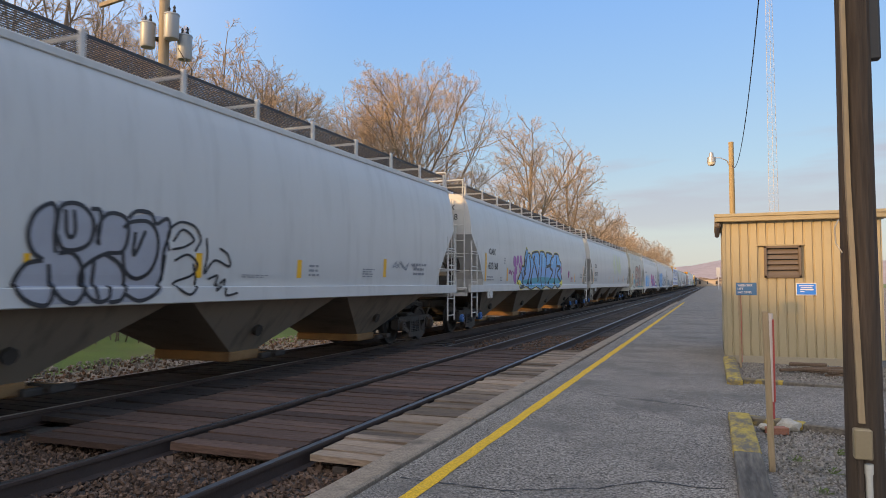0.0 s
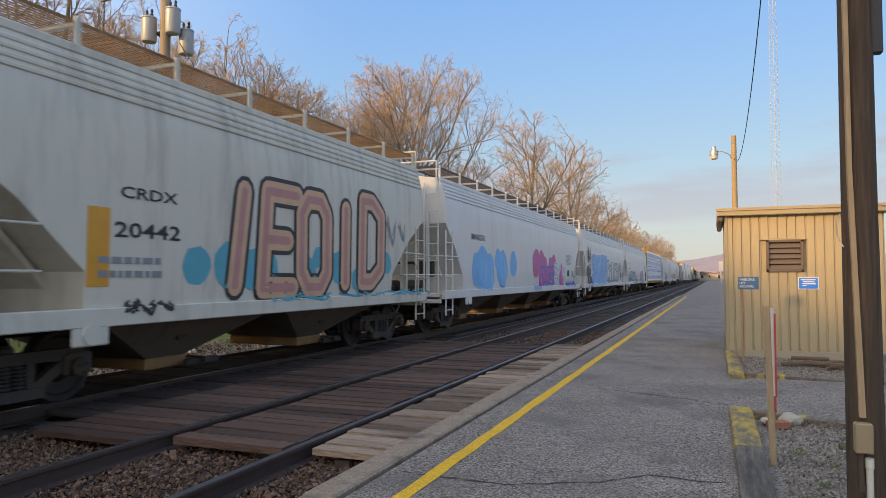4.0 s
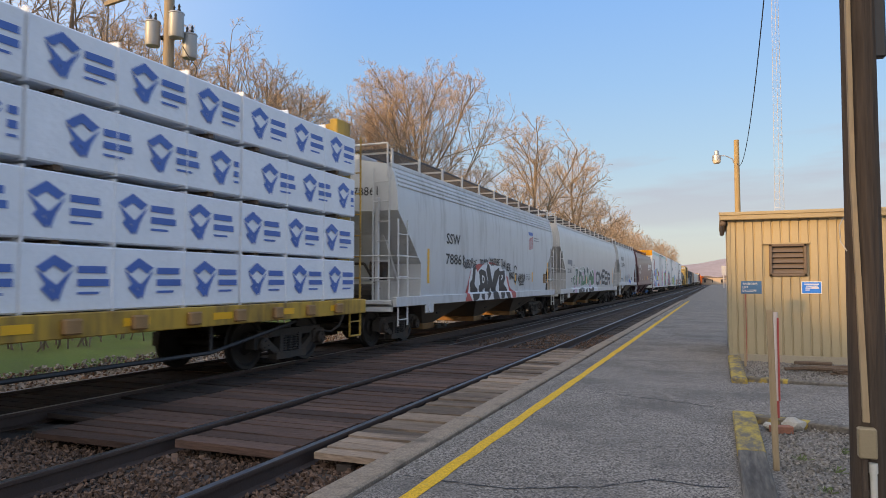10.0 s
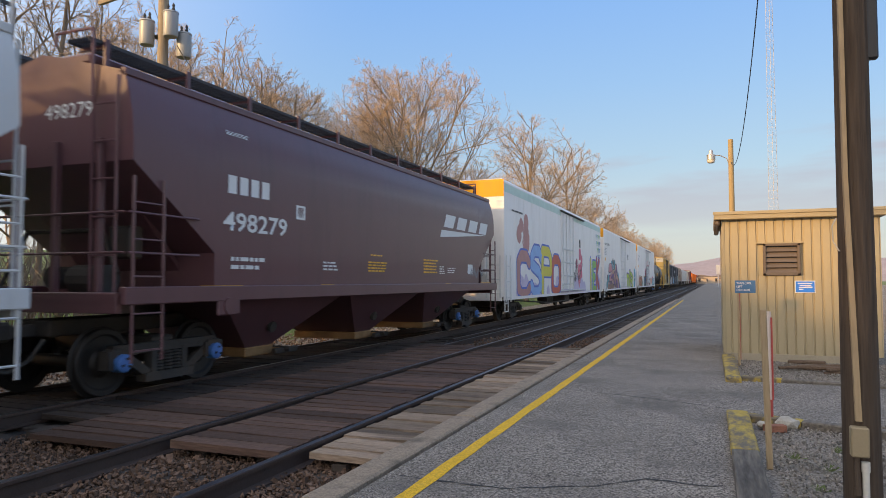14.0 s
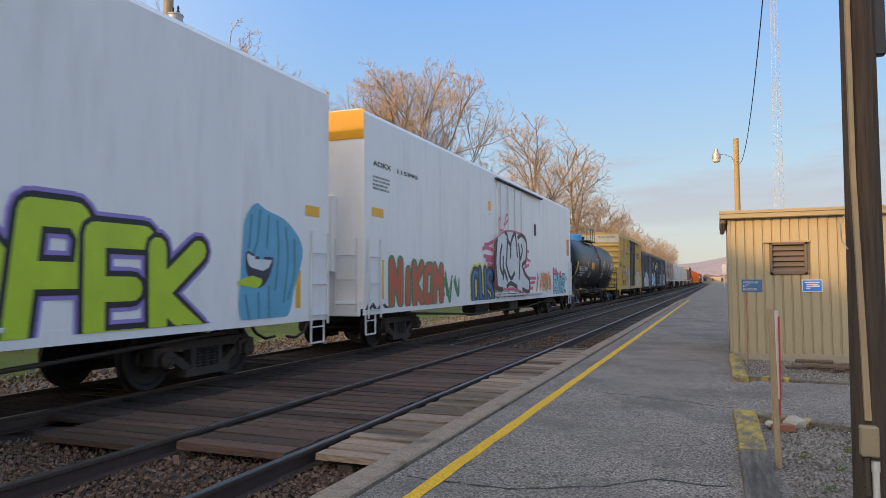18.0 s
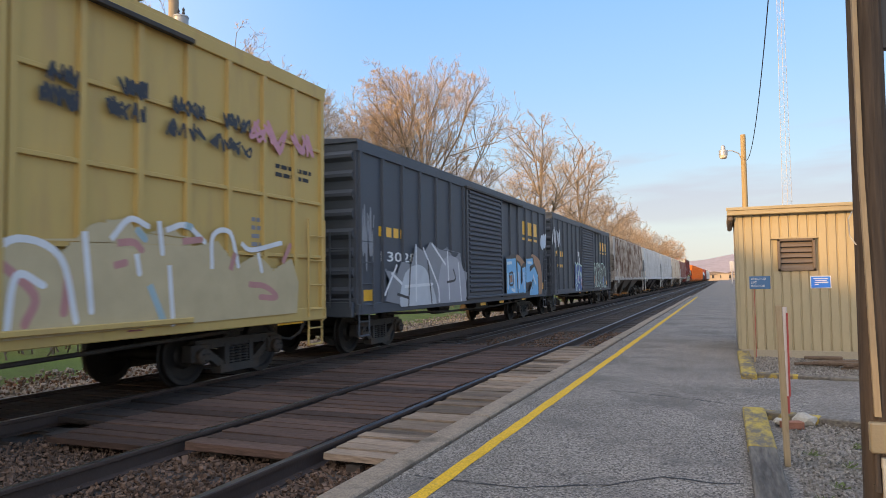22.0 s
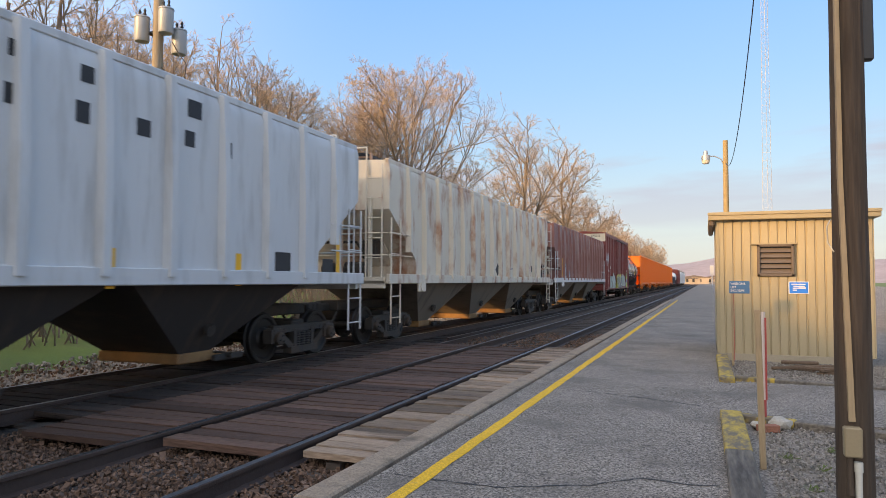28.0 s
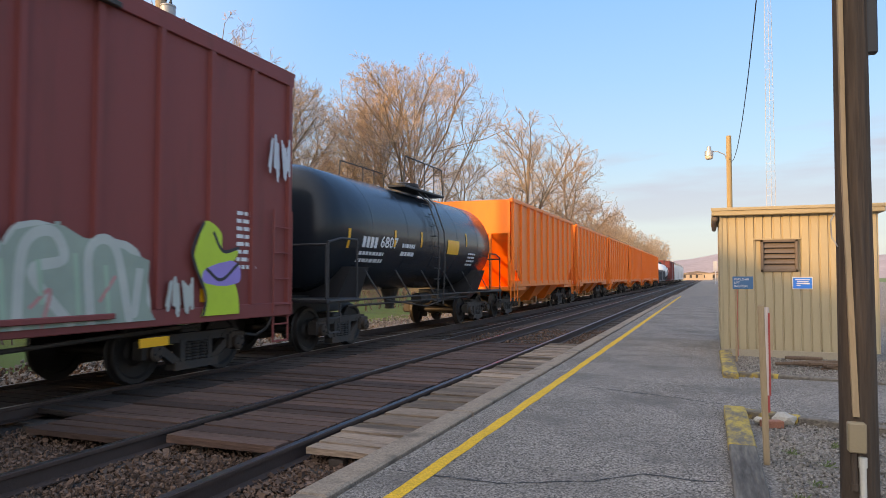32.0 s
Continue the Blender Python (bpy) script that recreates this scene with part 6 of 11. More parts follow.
        part("handrail", Shape().pipe([(1.46, y + g * 0.1, 0.55), (1.46, y + g * 0.1, 2.15), (1.46, y + g * 0.6, 2.25), (1.46, y + g * 1.25, 2.25), (1.46, y + g * 1.25, 1.0)], 0.022, 6), BLACK, car)
        part("end_rail", Shape().pipe([(-1.45, y + g * 0.05, 1.05), (-1.45, y + g * 0.05, 2.1), (1.45, y + g * 0.05, 2.1), (1.45, y + g * 0.05, 1.05)], 0.022, 6), BLACK, car)
        step(car, BLACK, 1.48, min(y + g * 0.1, y + g * 0.52))
    part("side_rail", Shape().pipe([(1.5, 0.7, 1.02), (1.5, L - 0.7, 1.02)], 0.022, 6), STEEL, car)
    for i in range(6):
        y = y0 + 1.6 + (L - 2 * y0 - 3.2) * i / 5
        part("rail_strut", Shape().rod((1.5, y + 0.4, 1.02), (1.28, y, zc - 0.85), 0.016, 5), GRATE, car)
    part("bottom_outlet", Shape().lathe([(0.3, 1.3), (0.2, 1.0), (0.12, 0.7), (0.14, 0.62)], "z", (0, L / 2, 0), 12).rod((0.2, L / 2 + 1.4, 0.85), (0.2, L / 2 + 2.2, 0.85), 0.17, 12).pipe([(0.9, 2.5, 0.85), (0.9, L - 2.5, 0.85)], 0.025, 6).pipe([(1.1, 4, 0.95), (1.1, L / 2, 0.7), (1.1, L - 4, 0.95)], 0.02, 5), STEEL, car)
    running_gear(car, L, tc, cap, sill=False)
    return car


def tank_prof(r, zc):
    return [(math.sqrt(max(0.0, r * r - (z - zc) ** 2)), z) for z in [zc - r + 2 * r * i / 40 for i in range(41)]]


def open_hopper(label, L, body):
    """An orange open-top aggregate hopper with side ribs and sloped ends."""
    car = thing("open_hopper", label, "hopper car", group="freight train")
    z0, z1, e = 1.32, 4.28, 0.62
    for g in (-1, 1):
        s = Shape().add([(g * 1.5, e, z0 + 0.9), (g * 1.5, 2.0, z0), (g * 1.5, L - 2.0, z0), (g * 1.5, L - e, z0 + 0.9), (g * 1.5, L - e, z1), (g * 1.5, e, z1)], [(0, 1, 2, 3, 4, 5)])
        s.add([(g * 1.47, e, z0 + 0.9), (g * 1.47, 2.0, z0), (g * 1.47, L - 2.0, z0), (g * 1.47, L - e, z0 + 0.9), (g * 1.47, L - e, z1), (g * 1.47, e, z1)], [(5, 4, 3, 2, 1, 0)])
        part("side_sheet", s, body, car)
        part("top_chord", Shape().bev(g * 1.5 - 0.06, g * 1.5 + 0.06, e, L - e, z1 - 0.04, z1 + 0.1, 0.012), body, car)
        part("side_sill", Shape().bev(g * 1.5 - 0.05, g * 1.5 + 0.05, e, L - e, z0 - 0.2, z0 + 0.02, 0.012), body, car)
    rm = Shape().prism([(1.49, -0.05), (1.59, -0.04), (1.59, 0.04), (1.49, 0.05)], "z", z0 - 0.1, z1).mesh("rib", body)
    for i in range(11):
        part("rib", rm, None, car, at=(0, e + 0.15 + (L - 2 * e - 0.3) * i / 10, 0))
    for g, y in ((1, e), (-1, L - e)):
        part("end_slope", Shape().hexa([(-1.46, y + g * 2.4, 1.0), (1.46, y + g * 2.4, 1.0), (1.46, y + g * 2.46, 1.0), (-1.46, y + g * 2.46, 1.0)], [(-1.46, y, z1 - 1.2), (1.46, y, z1 - 1.2), (1.46, y + g * 0.06, z1 - 1.2), (-1.46, y + g * 0.06, z1 - 1.2)]), body, car)
        part("end_sheet", Shape().bev(-1.47, 1.47, min(y, y + g * 0.05), max(y, y + g * 0.05), z1 - 1.2, z1 + 0.05, 0.01), body, car)
        for x in (-1.42, -0.7, 0.0, 0.7, 1.42):
            part("end_post", Shape().bev(x - 0.05, x + 0.05, min(y, y + g * 0.09), max(y, y + g * 0.09), 1.05, z1 - 1.2, 0.01), body, car)
        part("end_platform", Shape().bev(-1.5, 1.5, min(y, y + g * 2.2), max(y, y + g * 2.2), 0.98, 1.12, 0.012), body, car)
        part("handrail", Shape().pipe([(1.5, y - g * 0.05, 0.6), (1.5, y - g * 0.05, 1.9), (1.5, y + g * 0.4, 1.95)], 0.022, 6), body, car)
        ladder(car, body, 1.58, y + g * 0.15, 0.6, 2.6, w=g * 0.45)
    for i in range(3):
        ym = L * (0.28 + 0.22 * i)
        b = part("hopper_bay", Shape().hexa([(-0.7, ym - 0.3, 0.4), (0.7, ym - 0.3, 0.4), (0.7, ym + 0.3, 0.4), (-0.7, ym + 0.3, 0.4)], [(-1.42, ym - 1.2, z0), (1.42, ym - 1.2, z0), (1.42, ym + 1.2, z0), (-1.42, ym + 1.2, z0)]), body, car)
        part("door_gear", Shape().rod((-1.0, ym, 0.5), (1.0, ym, 0.5), 0.14, 10).bev(0.5, 0.9, ym - 0.5, ym + 0.5, 0.3, 0.45, 0.02), RUST, b)
    running_gear(car, L, 1.75)
    return car


# paints
GREYW = paint("light_grey_hopper_paint", (0.56, 0.54, 0.51), 0.36, 0.12)
WHITEH = paint("white_hopper_paint", (0.64, 0.62, 0.59), 0.36, 0.12)
BEIGE = paint("cream_hopper_paint", (0.6, 0.56, 0.47), 0.4, 0.3)
# bay paints, all darker than the bodies above them
UNDER = paint("brown_grey_bay_paint", (0.23, 0.185, 0.145), 0.6, 0.7, (0.11, 0.08, 0.06))
BLACKUNDER = paint("near_black_bay_paint", (0.05, 0.043, 0.04), 0.65, 0.5, (0.11, 0.08, 0.06))
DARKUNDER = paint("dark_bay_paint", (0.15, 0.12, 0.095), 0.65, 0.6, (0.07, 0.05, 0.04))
MAROON = paint("maroon_hopper_paint", (0.135, 0.06, 0.066), 0.34, 0.25, (0.07, 0.04, 0.04), spec=0.4)
NSRED = paint("oxide_red_boxcar_paint", (0.235, 0.062, 0.055), 0.5, 0.3, (0.12, 0.05, 0.04), spec=0.15)
REDRIB = paint("faded_red_hopper_paint", (0.29, 0.135, 0.115), 0.55, 0.7, (0.42, 0.32, 0.29), spec=0.2)
DIRTY = mat("grimy_grey_hopper_paint", (0.52, 0.46, 0.40), 0.6, 0, 0.12, 0.8, 0.06, 60, 0.1, (0.15, 0.105, 0.085), 0.85, (1, 2.2, 0.3), 2.6, thresh=0.49, spec=0.2)
GRIMERIB = mat("rust_edged_rib_paint", (0.5, 0.43, 0.37), 0.65, 0, 0.2, 1.5, 0.1, 60, 0.1, (0.14, 0.075, 0.05), 0.9, (1, 1, 0.4), 2.5, thresh=0.42, spec=0.2)
RUSTY = mat("rust_stained_white_paint", (0.66, 0.58, 0.47), 0.55, 0, 0.08, 0.8, 0.04, 60, 0.08, (0.36, 0.115, 0.042), 1.0, (1, 1.3, 0.5), 1.25, thresh=0.5, spec=0.25)
PALERIB = paint("pale_blue_grey_hopper_paint", (0.56, 0.565, 0.56), 0.4, 0.3)
NAVY = paint("dark_blue_boxcar_paint", (0.075, 0.085, 0.1), 0.5, 0.2, (0.07, 0.065, 0.06), spec=0.16)
FBOXY = paint("yellow_boxcar_paint", (0.56, 0.37, 0.13), 0.5, 0.4, (0.42, 0.26, 0.12), spec=0.2)
REEFW = paint("white_refrigerator_paint", (0.82, 0.8, 0.77), 0.36, 0.14, (0.4, 0.36, 0.3))
# the low sun's orange glow on the end bands is put into this colour
ORANGEBAND = paint("sun_orange_band_paint", (0.75, 0.33, 0.02), 0.4, 0.1)
TANKBLACK = paint("black_tank_paint", (0.02, 0.022, 0.027), 0.4, 0.15, (0.05, 0.05, 0.05))
TANKGLOSS = paint("glossy_black_tank_paint", (0.018, 0.024, 0.03), 0.2, 0.1, (0.05, 0.05, 0.05))
DOMEBLUE = paint("bright_blue_housing_paint", (0.03, 0.30, 0.62), 0.4, 0.1)
ORANGE = paint("orange_hopper_paint", (0.92, 0.21, 0.035), 0.42, 0.2, (0.3, 0.1, 0.04))
CREAMBAND = paint("cream_band_paint", (0.62, 0.56, 0.45), 0.5, 0.2)
FLATY = paint("yellow_centrebeam_paint", (0.52, 0.3, 0.05), 0.5, 0.85, (0.13, 0.075, 0.04), thresh=0.46)
WRAP = mat("white_lumber_wrap", (0.75, 0.77, 0.8), 0.4, 0, 0.08, 2.5, 0.05, 14, 0.35)

# where each coupling lies along the train, metres from the head, in order
AT = [-3.4, 18.16, 39.69, 61.28, 74.6, 95.04, 114.8, 134.84, 158.7, 175.83, 195.84, 208.46, 225.75, 249.72, 272.7, 295.5, 312.6, 329.5, 346.2, 362.95, 381.2, 399.0, 416.6, 434.9, 453.5, 470.2, 483.2,
      496.5, 509.8, 523.1, 536.4, 549.7, 563.0, 579.5, 595.0, 612.0, 631.5, 651.0, 670.0]
# how far each coupling of the smooth hoppers lies behind its lettering datum
SHIFT = {1: 0.35, 2: 0.35, 3: 0.35, 5: 0.4, 6: 0.5, 9: 0.15, 10: 0.45, 11: 0.63}
LEN = [b + SHIFT.get(k + 1, 0) - a - SHIFT.get(k, 0) for k, (a, b) in enumerate(zip(AT, AT[1:]))]
CARS = []

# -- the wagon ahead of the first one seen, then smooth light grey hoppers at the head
# this first one stays out of view, added to keep sun off the platform
CARS.append(covered_hopper("unseen light grey smooth-sided covered hopper ahead of the first wagon", 21.4, GREYW, 4.35, CURVED, 4, (0.75, 1.95, 2.95), 2.15, under=UNDER, posts=13))
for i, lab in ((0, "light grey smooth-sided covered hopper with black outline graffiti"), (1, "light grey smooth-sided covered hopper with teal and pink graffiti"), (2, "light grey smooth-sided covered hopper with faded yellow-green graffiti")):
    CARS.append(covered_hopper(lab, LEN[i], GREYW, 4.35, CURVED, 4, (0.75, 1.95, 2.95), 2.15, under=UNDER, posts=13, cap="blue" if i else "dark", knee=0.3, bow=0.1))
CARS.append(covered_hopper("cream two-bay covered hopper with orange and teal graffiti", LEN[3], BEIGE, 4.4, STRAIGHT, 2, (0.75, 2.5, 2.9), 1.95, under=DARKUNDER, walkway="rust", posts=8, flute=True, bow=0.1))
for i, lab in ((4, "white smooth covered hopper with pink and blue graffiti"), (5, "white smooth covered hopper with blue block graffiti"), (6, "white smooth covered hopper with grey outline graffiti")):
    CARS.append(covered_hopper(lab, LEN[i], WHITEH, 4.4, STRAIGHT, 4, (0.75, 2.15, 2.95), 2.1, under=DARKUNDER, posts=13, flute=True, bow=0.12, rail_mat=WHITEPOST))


def centrebeam(L):
    car = thing("centrebeam_flatcar", "yellow centrebeam flatcar loaded with wrapped lumber", "flatcar", group="freight train")
    part("deck", Shape().bev(-1.45, 1.45, 0.7, L - 0.7, 0.98, 1.12, 0.012), FLATY, car)
    for g in (-1, 1):
        part("side_sill", Shape().bev(g * 1.5 - 0.05, g * 1.5 + 0.05, 0.66, L - 0.66, 0.86, 1.14, 0.012), FLATY, car)
    pk = Shape().bev(1.54, 1.62, -0.12, 0.12, 0.9, 1.08, 0.02).mesh("winch_pocket", RUST)
    for i in range(22):
        part("winch_pocket", pk, None, car, at=(0, 1.8 + (L - 3.6) * i / 21, 0))
    for g, y in ((1, 0.75), (-1, L - 0.75)):
        half = 1.42 if g > 0 else 1.05
        b = part("bulkhead", Shape().bev(-half, half, min(y, y + g * 0.2), max(y, y + g * 0.2), 1.1, 4.75, 0.012), FLATY, car)
        for x in (-half - 0.03, half + 0.03):
            part("bulkhead_post", Shape().bev(x - 0.09, x + 0.09, min(y - g * 0.1, y + g * 0.45), max(y - g * 0.1, y + g * 0.45), 0.95, 4.78, 0.015), FLATY, b)
        for i in range(5):
            z = 1.5 + i * 0.75
            part("bulkhead_beam", Shape().bev(-half, half, min(y - g * 0.14, y), max(y - g * 0.14, y), z - 0.09, z + 0.09, 0.012), FLATY, b)
        ladder(car, FLATY, 0.9, y - g * 0.2, 1.0, 4.5, w=0.45, axis="x")
        step(car, FLATY, 1.48, min(y, y + g * 0.45))
    part("centre_beam", Shape().bev(-0.12, 0.12, 1.0, L - 1.0, 1.1, 4.7, 0.012), FLATY, car)
    part("truss_rod", Shape().pipe([(1.3, 2.8, 0.8), (1.3, 5, 0.45), (1.3, L - 5, 0.45), (1.3, L - 2.8, 0.8)], 0.03, 6).pipe([(1.3, 5, 0.45), (1.3, 5, 0.9)], 0.025, 5).pipe([(1.3, L - 5, 0.45), (1.3, L - 5, 0.9)], 0.025, 5).rod((0.5, L / 2 - 0.5, 0.7), (0.5, L / 2 + 0.5, 0.7), 0.2, 12), BLACK, car)
    running_gear(car, L, 2.6)
    return car


CARS.append(centrebeam(LEN[7]))
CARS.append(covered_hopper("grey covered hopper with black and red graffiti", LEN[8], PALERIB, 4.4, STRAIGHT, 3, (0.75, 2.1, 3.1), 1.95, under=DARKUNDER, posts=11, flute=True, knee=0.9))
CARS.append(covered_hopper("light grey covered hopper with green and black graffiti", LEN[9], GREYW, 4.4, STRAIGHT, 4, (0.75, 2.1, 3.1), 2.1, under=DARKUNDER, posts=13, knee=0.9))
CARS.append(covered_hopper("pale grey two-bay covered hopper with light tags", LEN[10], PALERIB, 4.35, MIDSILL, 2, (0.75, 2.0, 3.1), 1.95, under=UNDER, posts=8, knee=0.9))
CARS.append(covered_hopper("clean maroon covered hopper with white lettering and yellow reflectors", LEN[11], MAROON, 4.5, MIDSILL, 3, (0.75, 2.3, 3.0), 2.0, under=MAROON, posts=11, cap="blue", knee=0.6, wide=0.95))
for i, lab in ((12, "white refrigerator car with green roof stripe and colourful graffiti"), (13, "white refrigerator car with pink and brown graffiti"), (14, "white refrigerator car with red, blue and silver graffiti")):
    CARS.append(reefer(lab, LEN[i], REEFW, ORANGEBAND))
CARS.append(tank_car("black tank car with bright blue valve housing", LEN[15], TANKBLACK, 1.42, 2.56, 1.2, 2.0, DOMEBLUE, "blue"))
CARS.append(boxcar("yellow high-cube boxcar with black double doors and graffiti", LEN[16], FBOXY, 5.08, BLACK, 3.4, 8, CREAMBAND, "panel", 4))
for i, lab in ((17, "dark blue boxcar with ribbed door and blue graffiti"), (18, "dark blue boxcar with ribbed door and white and blue graffiti")):
    CARS.append(boxcar(lab, LEN[i], NAVY, 4.4, NAVY, 3.1, 7))
RIBCUT = (0.75, 2.3, 3.1)
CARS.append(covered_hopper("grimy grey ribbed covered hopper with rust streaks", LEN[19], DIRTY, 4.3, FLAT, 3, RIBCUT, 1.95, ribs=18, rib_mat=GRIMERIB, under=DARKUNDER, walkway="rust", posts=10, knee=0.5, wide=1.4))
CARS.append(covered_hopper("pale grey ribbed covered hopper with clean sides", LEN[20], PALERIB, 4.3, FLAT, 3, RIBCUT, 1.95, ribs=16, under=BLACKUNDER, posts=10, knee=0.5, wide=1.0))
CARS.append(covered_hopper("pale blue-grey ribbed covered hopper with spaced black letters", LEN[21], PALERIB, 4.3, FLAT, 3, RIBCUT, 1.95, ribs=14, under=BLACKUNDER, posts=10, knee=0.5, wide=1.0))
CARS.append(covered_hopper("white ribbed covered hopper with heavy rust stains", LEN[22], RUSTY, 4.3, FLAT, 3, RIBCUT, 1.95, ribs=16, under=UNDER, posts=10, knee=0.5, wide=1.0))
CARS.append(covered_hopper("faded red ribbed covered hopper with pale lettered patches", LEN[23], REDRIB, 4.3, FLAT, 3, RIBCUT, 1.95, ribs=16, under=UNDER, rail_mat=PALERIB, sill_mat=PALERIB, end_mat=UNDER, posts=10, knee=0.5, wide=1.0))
CARS.append(boxcar("oxide red boxcar with pale band and white and yellow graffiti", LEN[24], NSRED, 5.06, NSRED, 3.0, 7, CREAMBAND, "panel"))
CARS.append(tank_car("short glossy black tank car", LEN[25], TANKGLOSS, 1.35, 2.5, 0.95, 2.0, None, "dark"))
oh = open_hopper("orange open-top hopper with ribbed sides", LEN[26], ORANGE)
CARS.append(oh)
for i in range(27, 32):
    c = copy_thing(oh, Matrix())
    CARS.append(c)
    WHEELSETS += [o for o in c.children_recursive if o.name.startswith("wheelset")]
CARS.append(boxcar("low dark gondola far back in the train", LEN[32], NAVY, 2.6, NAVY, 3.0, 7, name="gondola"))
CARS.append(tank_car("white-topped tank car far back in the train", LEN[33], REEFW, 1.35, 2.5, 0.95, 2.0, None, "dark"))
CARS.append(boxcar("maroon boxcar far back in the train", LEN[34], NSRED, 4.6, NSRED, 3.0, 6))
for i in (35, 36, 37):
    CARS.append(covered_hopper("white covered hopper far back in the train", LEN[i], WHITEH, 4.55, STRAIGHT, 4, under=DARKUNDER, posts=6))


HEAD, CARS = CARS[0], CARS[1:]

# -- lumber packs on the flatcar, three wrapper prints long, four high, on both sides of the beam
PACK_L, PACK_Z = 3.58, (1.13, 1.93, 2.77, 3.62)
PACKS = []
icon = Shape()
for q in (((-0.22, 0.12), (0, 0.26), (0.24, 0.14), (0.14, 0.06), (0, 0.14), (-0.12, 0.06)), ((-0.22, 0.1), (-0.12, 0.03), (0.04, -0.08), (-0.06, -0.14)), ((0.24, 0.1), (0.14, 0.02), (-0.02, -0.12), (0.06, -0.26), (0.12, -0.1)), ((-0.16, -0.12), (0.0, -0.26), (0.04, -0.2), (-0.1, -0.06))):
    icon.add([(x, z, 0) for x, z in q], [tuple(range(len(q)))])
bars = [(0.32, 0.1, 0.4, 0.085), (0.32, -0.05, 0.44, 0.085), (0.32, -0.17, 0.3, 0.03)]
PRINTS = []
for shift in (0.12, 0.4, -0.02, 0.1):
    prints = Shape()
    for k in range(3):
        prints.add([(shift + 0.3 + 1.194 * k + x, y, 0) for x, y, z in icon.v], icon.f)
        for y, z, w, h in bars:
            y = y + shift + 0.28 + 1.194 * k
            w = min(w, 3.5 - y)
            prints.add([(y, z - h / 2, 0), (y + w, z - h / 2, 0), (y + w, z + h / 2, 0), (y, z + h / 2, 0)], [(0, 1, 2, 3)])
    me = prints.mesh("wrapper_print", BLUEINK)
    for v in me.vertices:
        v.co = (1.459 + v.co.z, v.co.x, v.co.y + 0.4)
    PRINTS.append(me)
random.seed(19)
strap_mesh = Shape().box(0.17, 1.462, -0.008, 0.008, -0.002, 0.803).mesh("strap", WRAP)
for tier, z in enumerate(PACK_Z):
    for k in range(6):
        for g in (1, -1):
            hgt = 0.775 if tier < 3 else 0.75
            s = Shape().bev(0.16, 1.455 + random.uniform(-0.012, 0.0), 0.006, PACK_L - 0.006, 0.02, hgt, 0.02)
            pk = thing("lumber_pack", "lumber pack in white wrapper with blue print on the flatcar", "lumber", group="lumber load")
            part("wrapper", s, WRAP, pk)
            for q in (0.4, 2.9):
                part("bearer", Shape().box(0.2, 1.4, q, q + 0.1, -0.04, 0.02), DEBRIS, pk)
            if g > 0:
                tagged(part("wrapper_print", PRINTS[3 - tier], None, pk), kind="stuff")
                for q in (0.0, 1.194, 2.388):
                    part("strap", strap_mesh, None, pk, at=(0, q + 0.01, 0))
            PACKS.append((pk, 1.42 + k * PACK_L + random.uniform(-0.01, 0.01), z, g))


def gone(t):
    """How far the train has come at t seconds."""
    return 14.596 * t - 0.003146 * t * t - 0.000134 * t ** 3
for k, d in SHIFT.items():
    for piece_of in CARS[k].children:
        piece_of.location.y += d


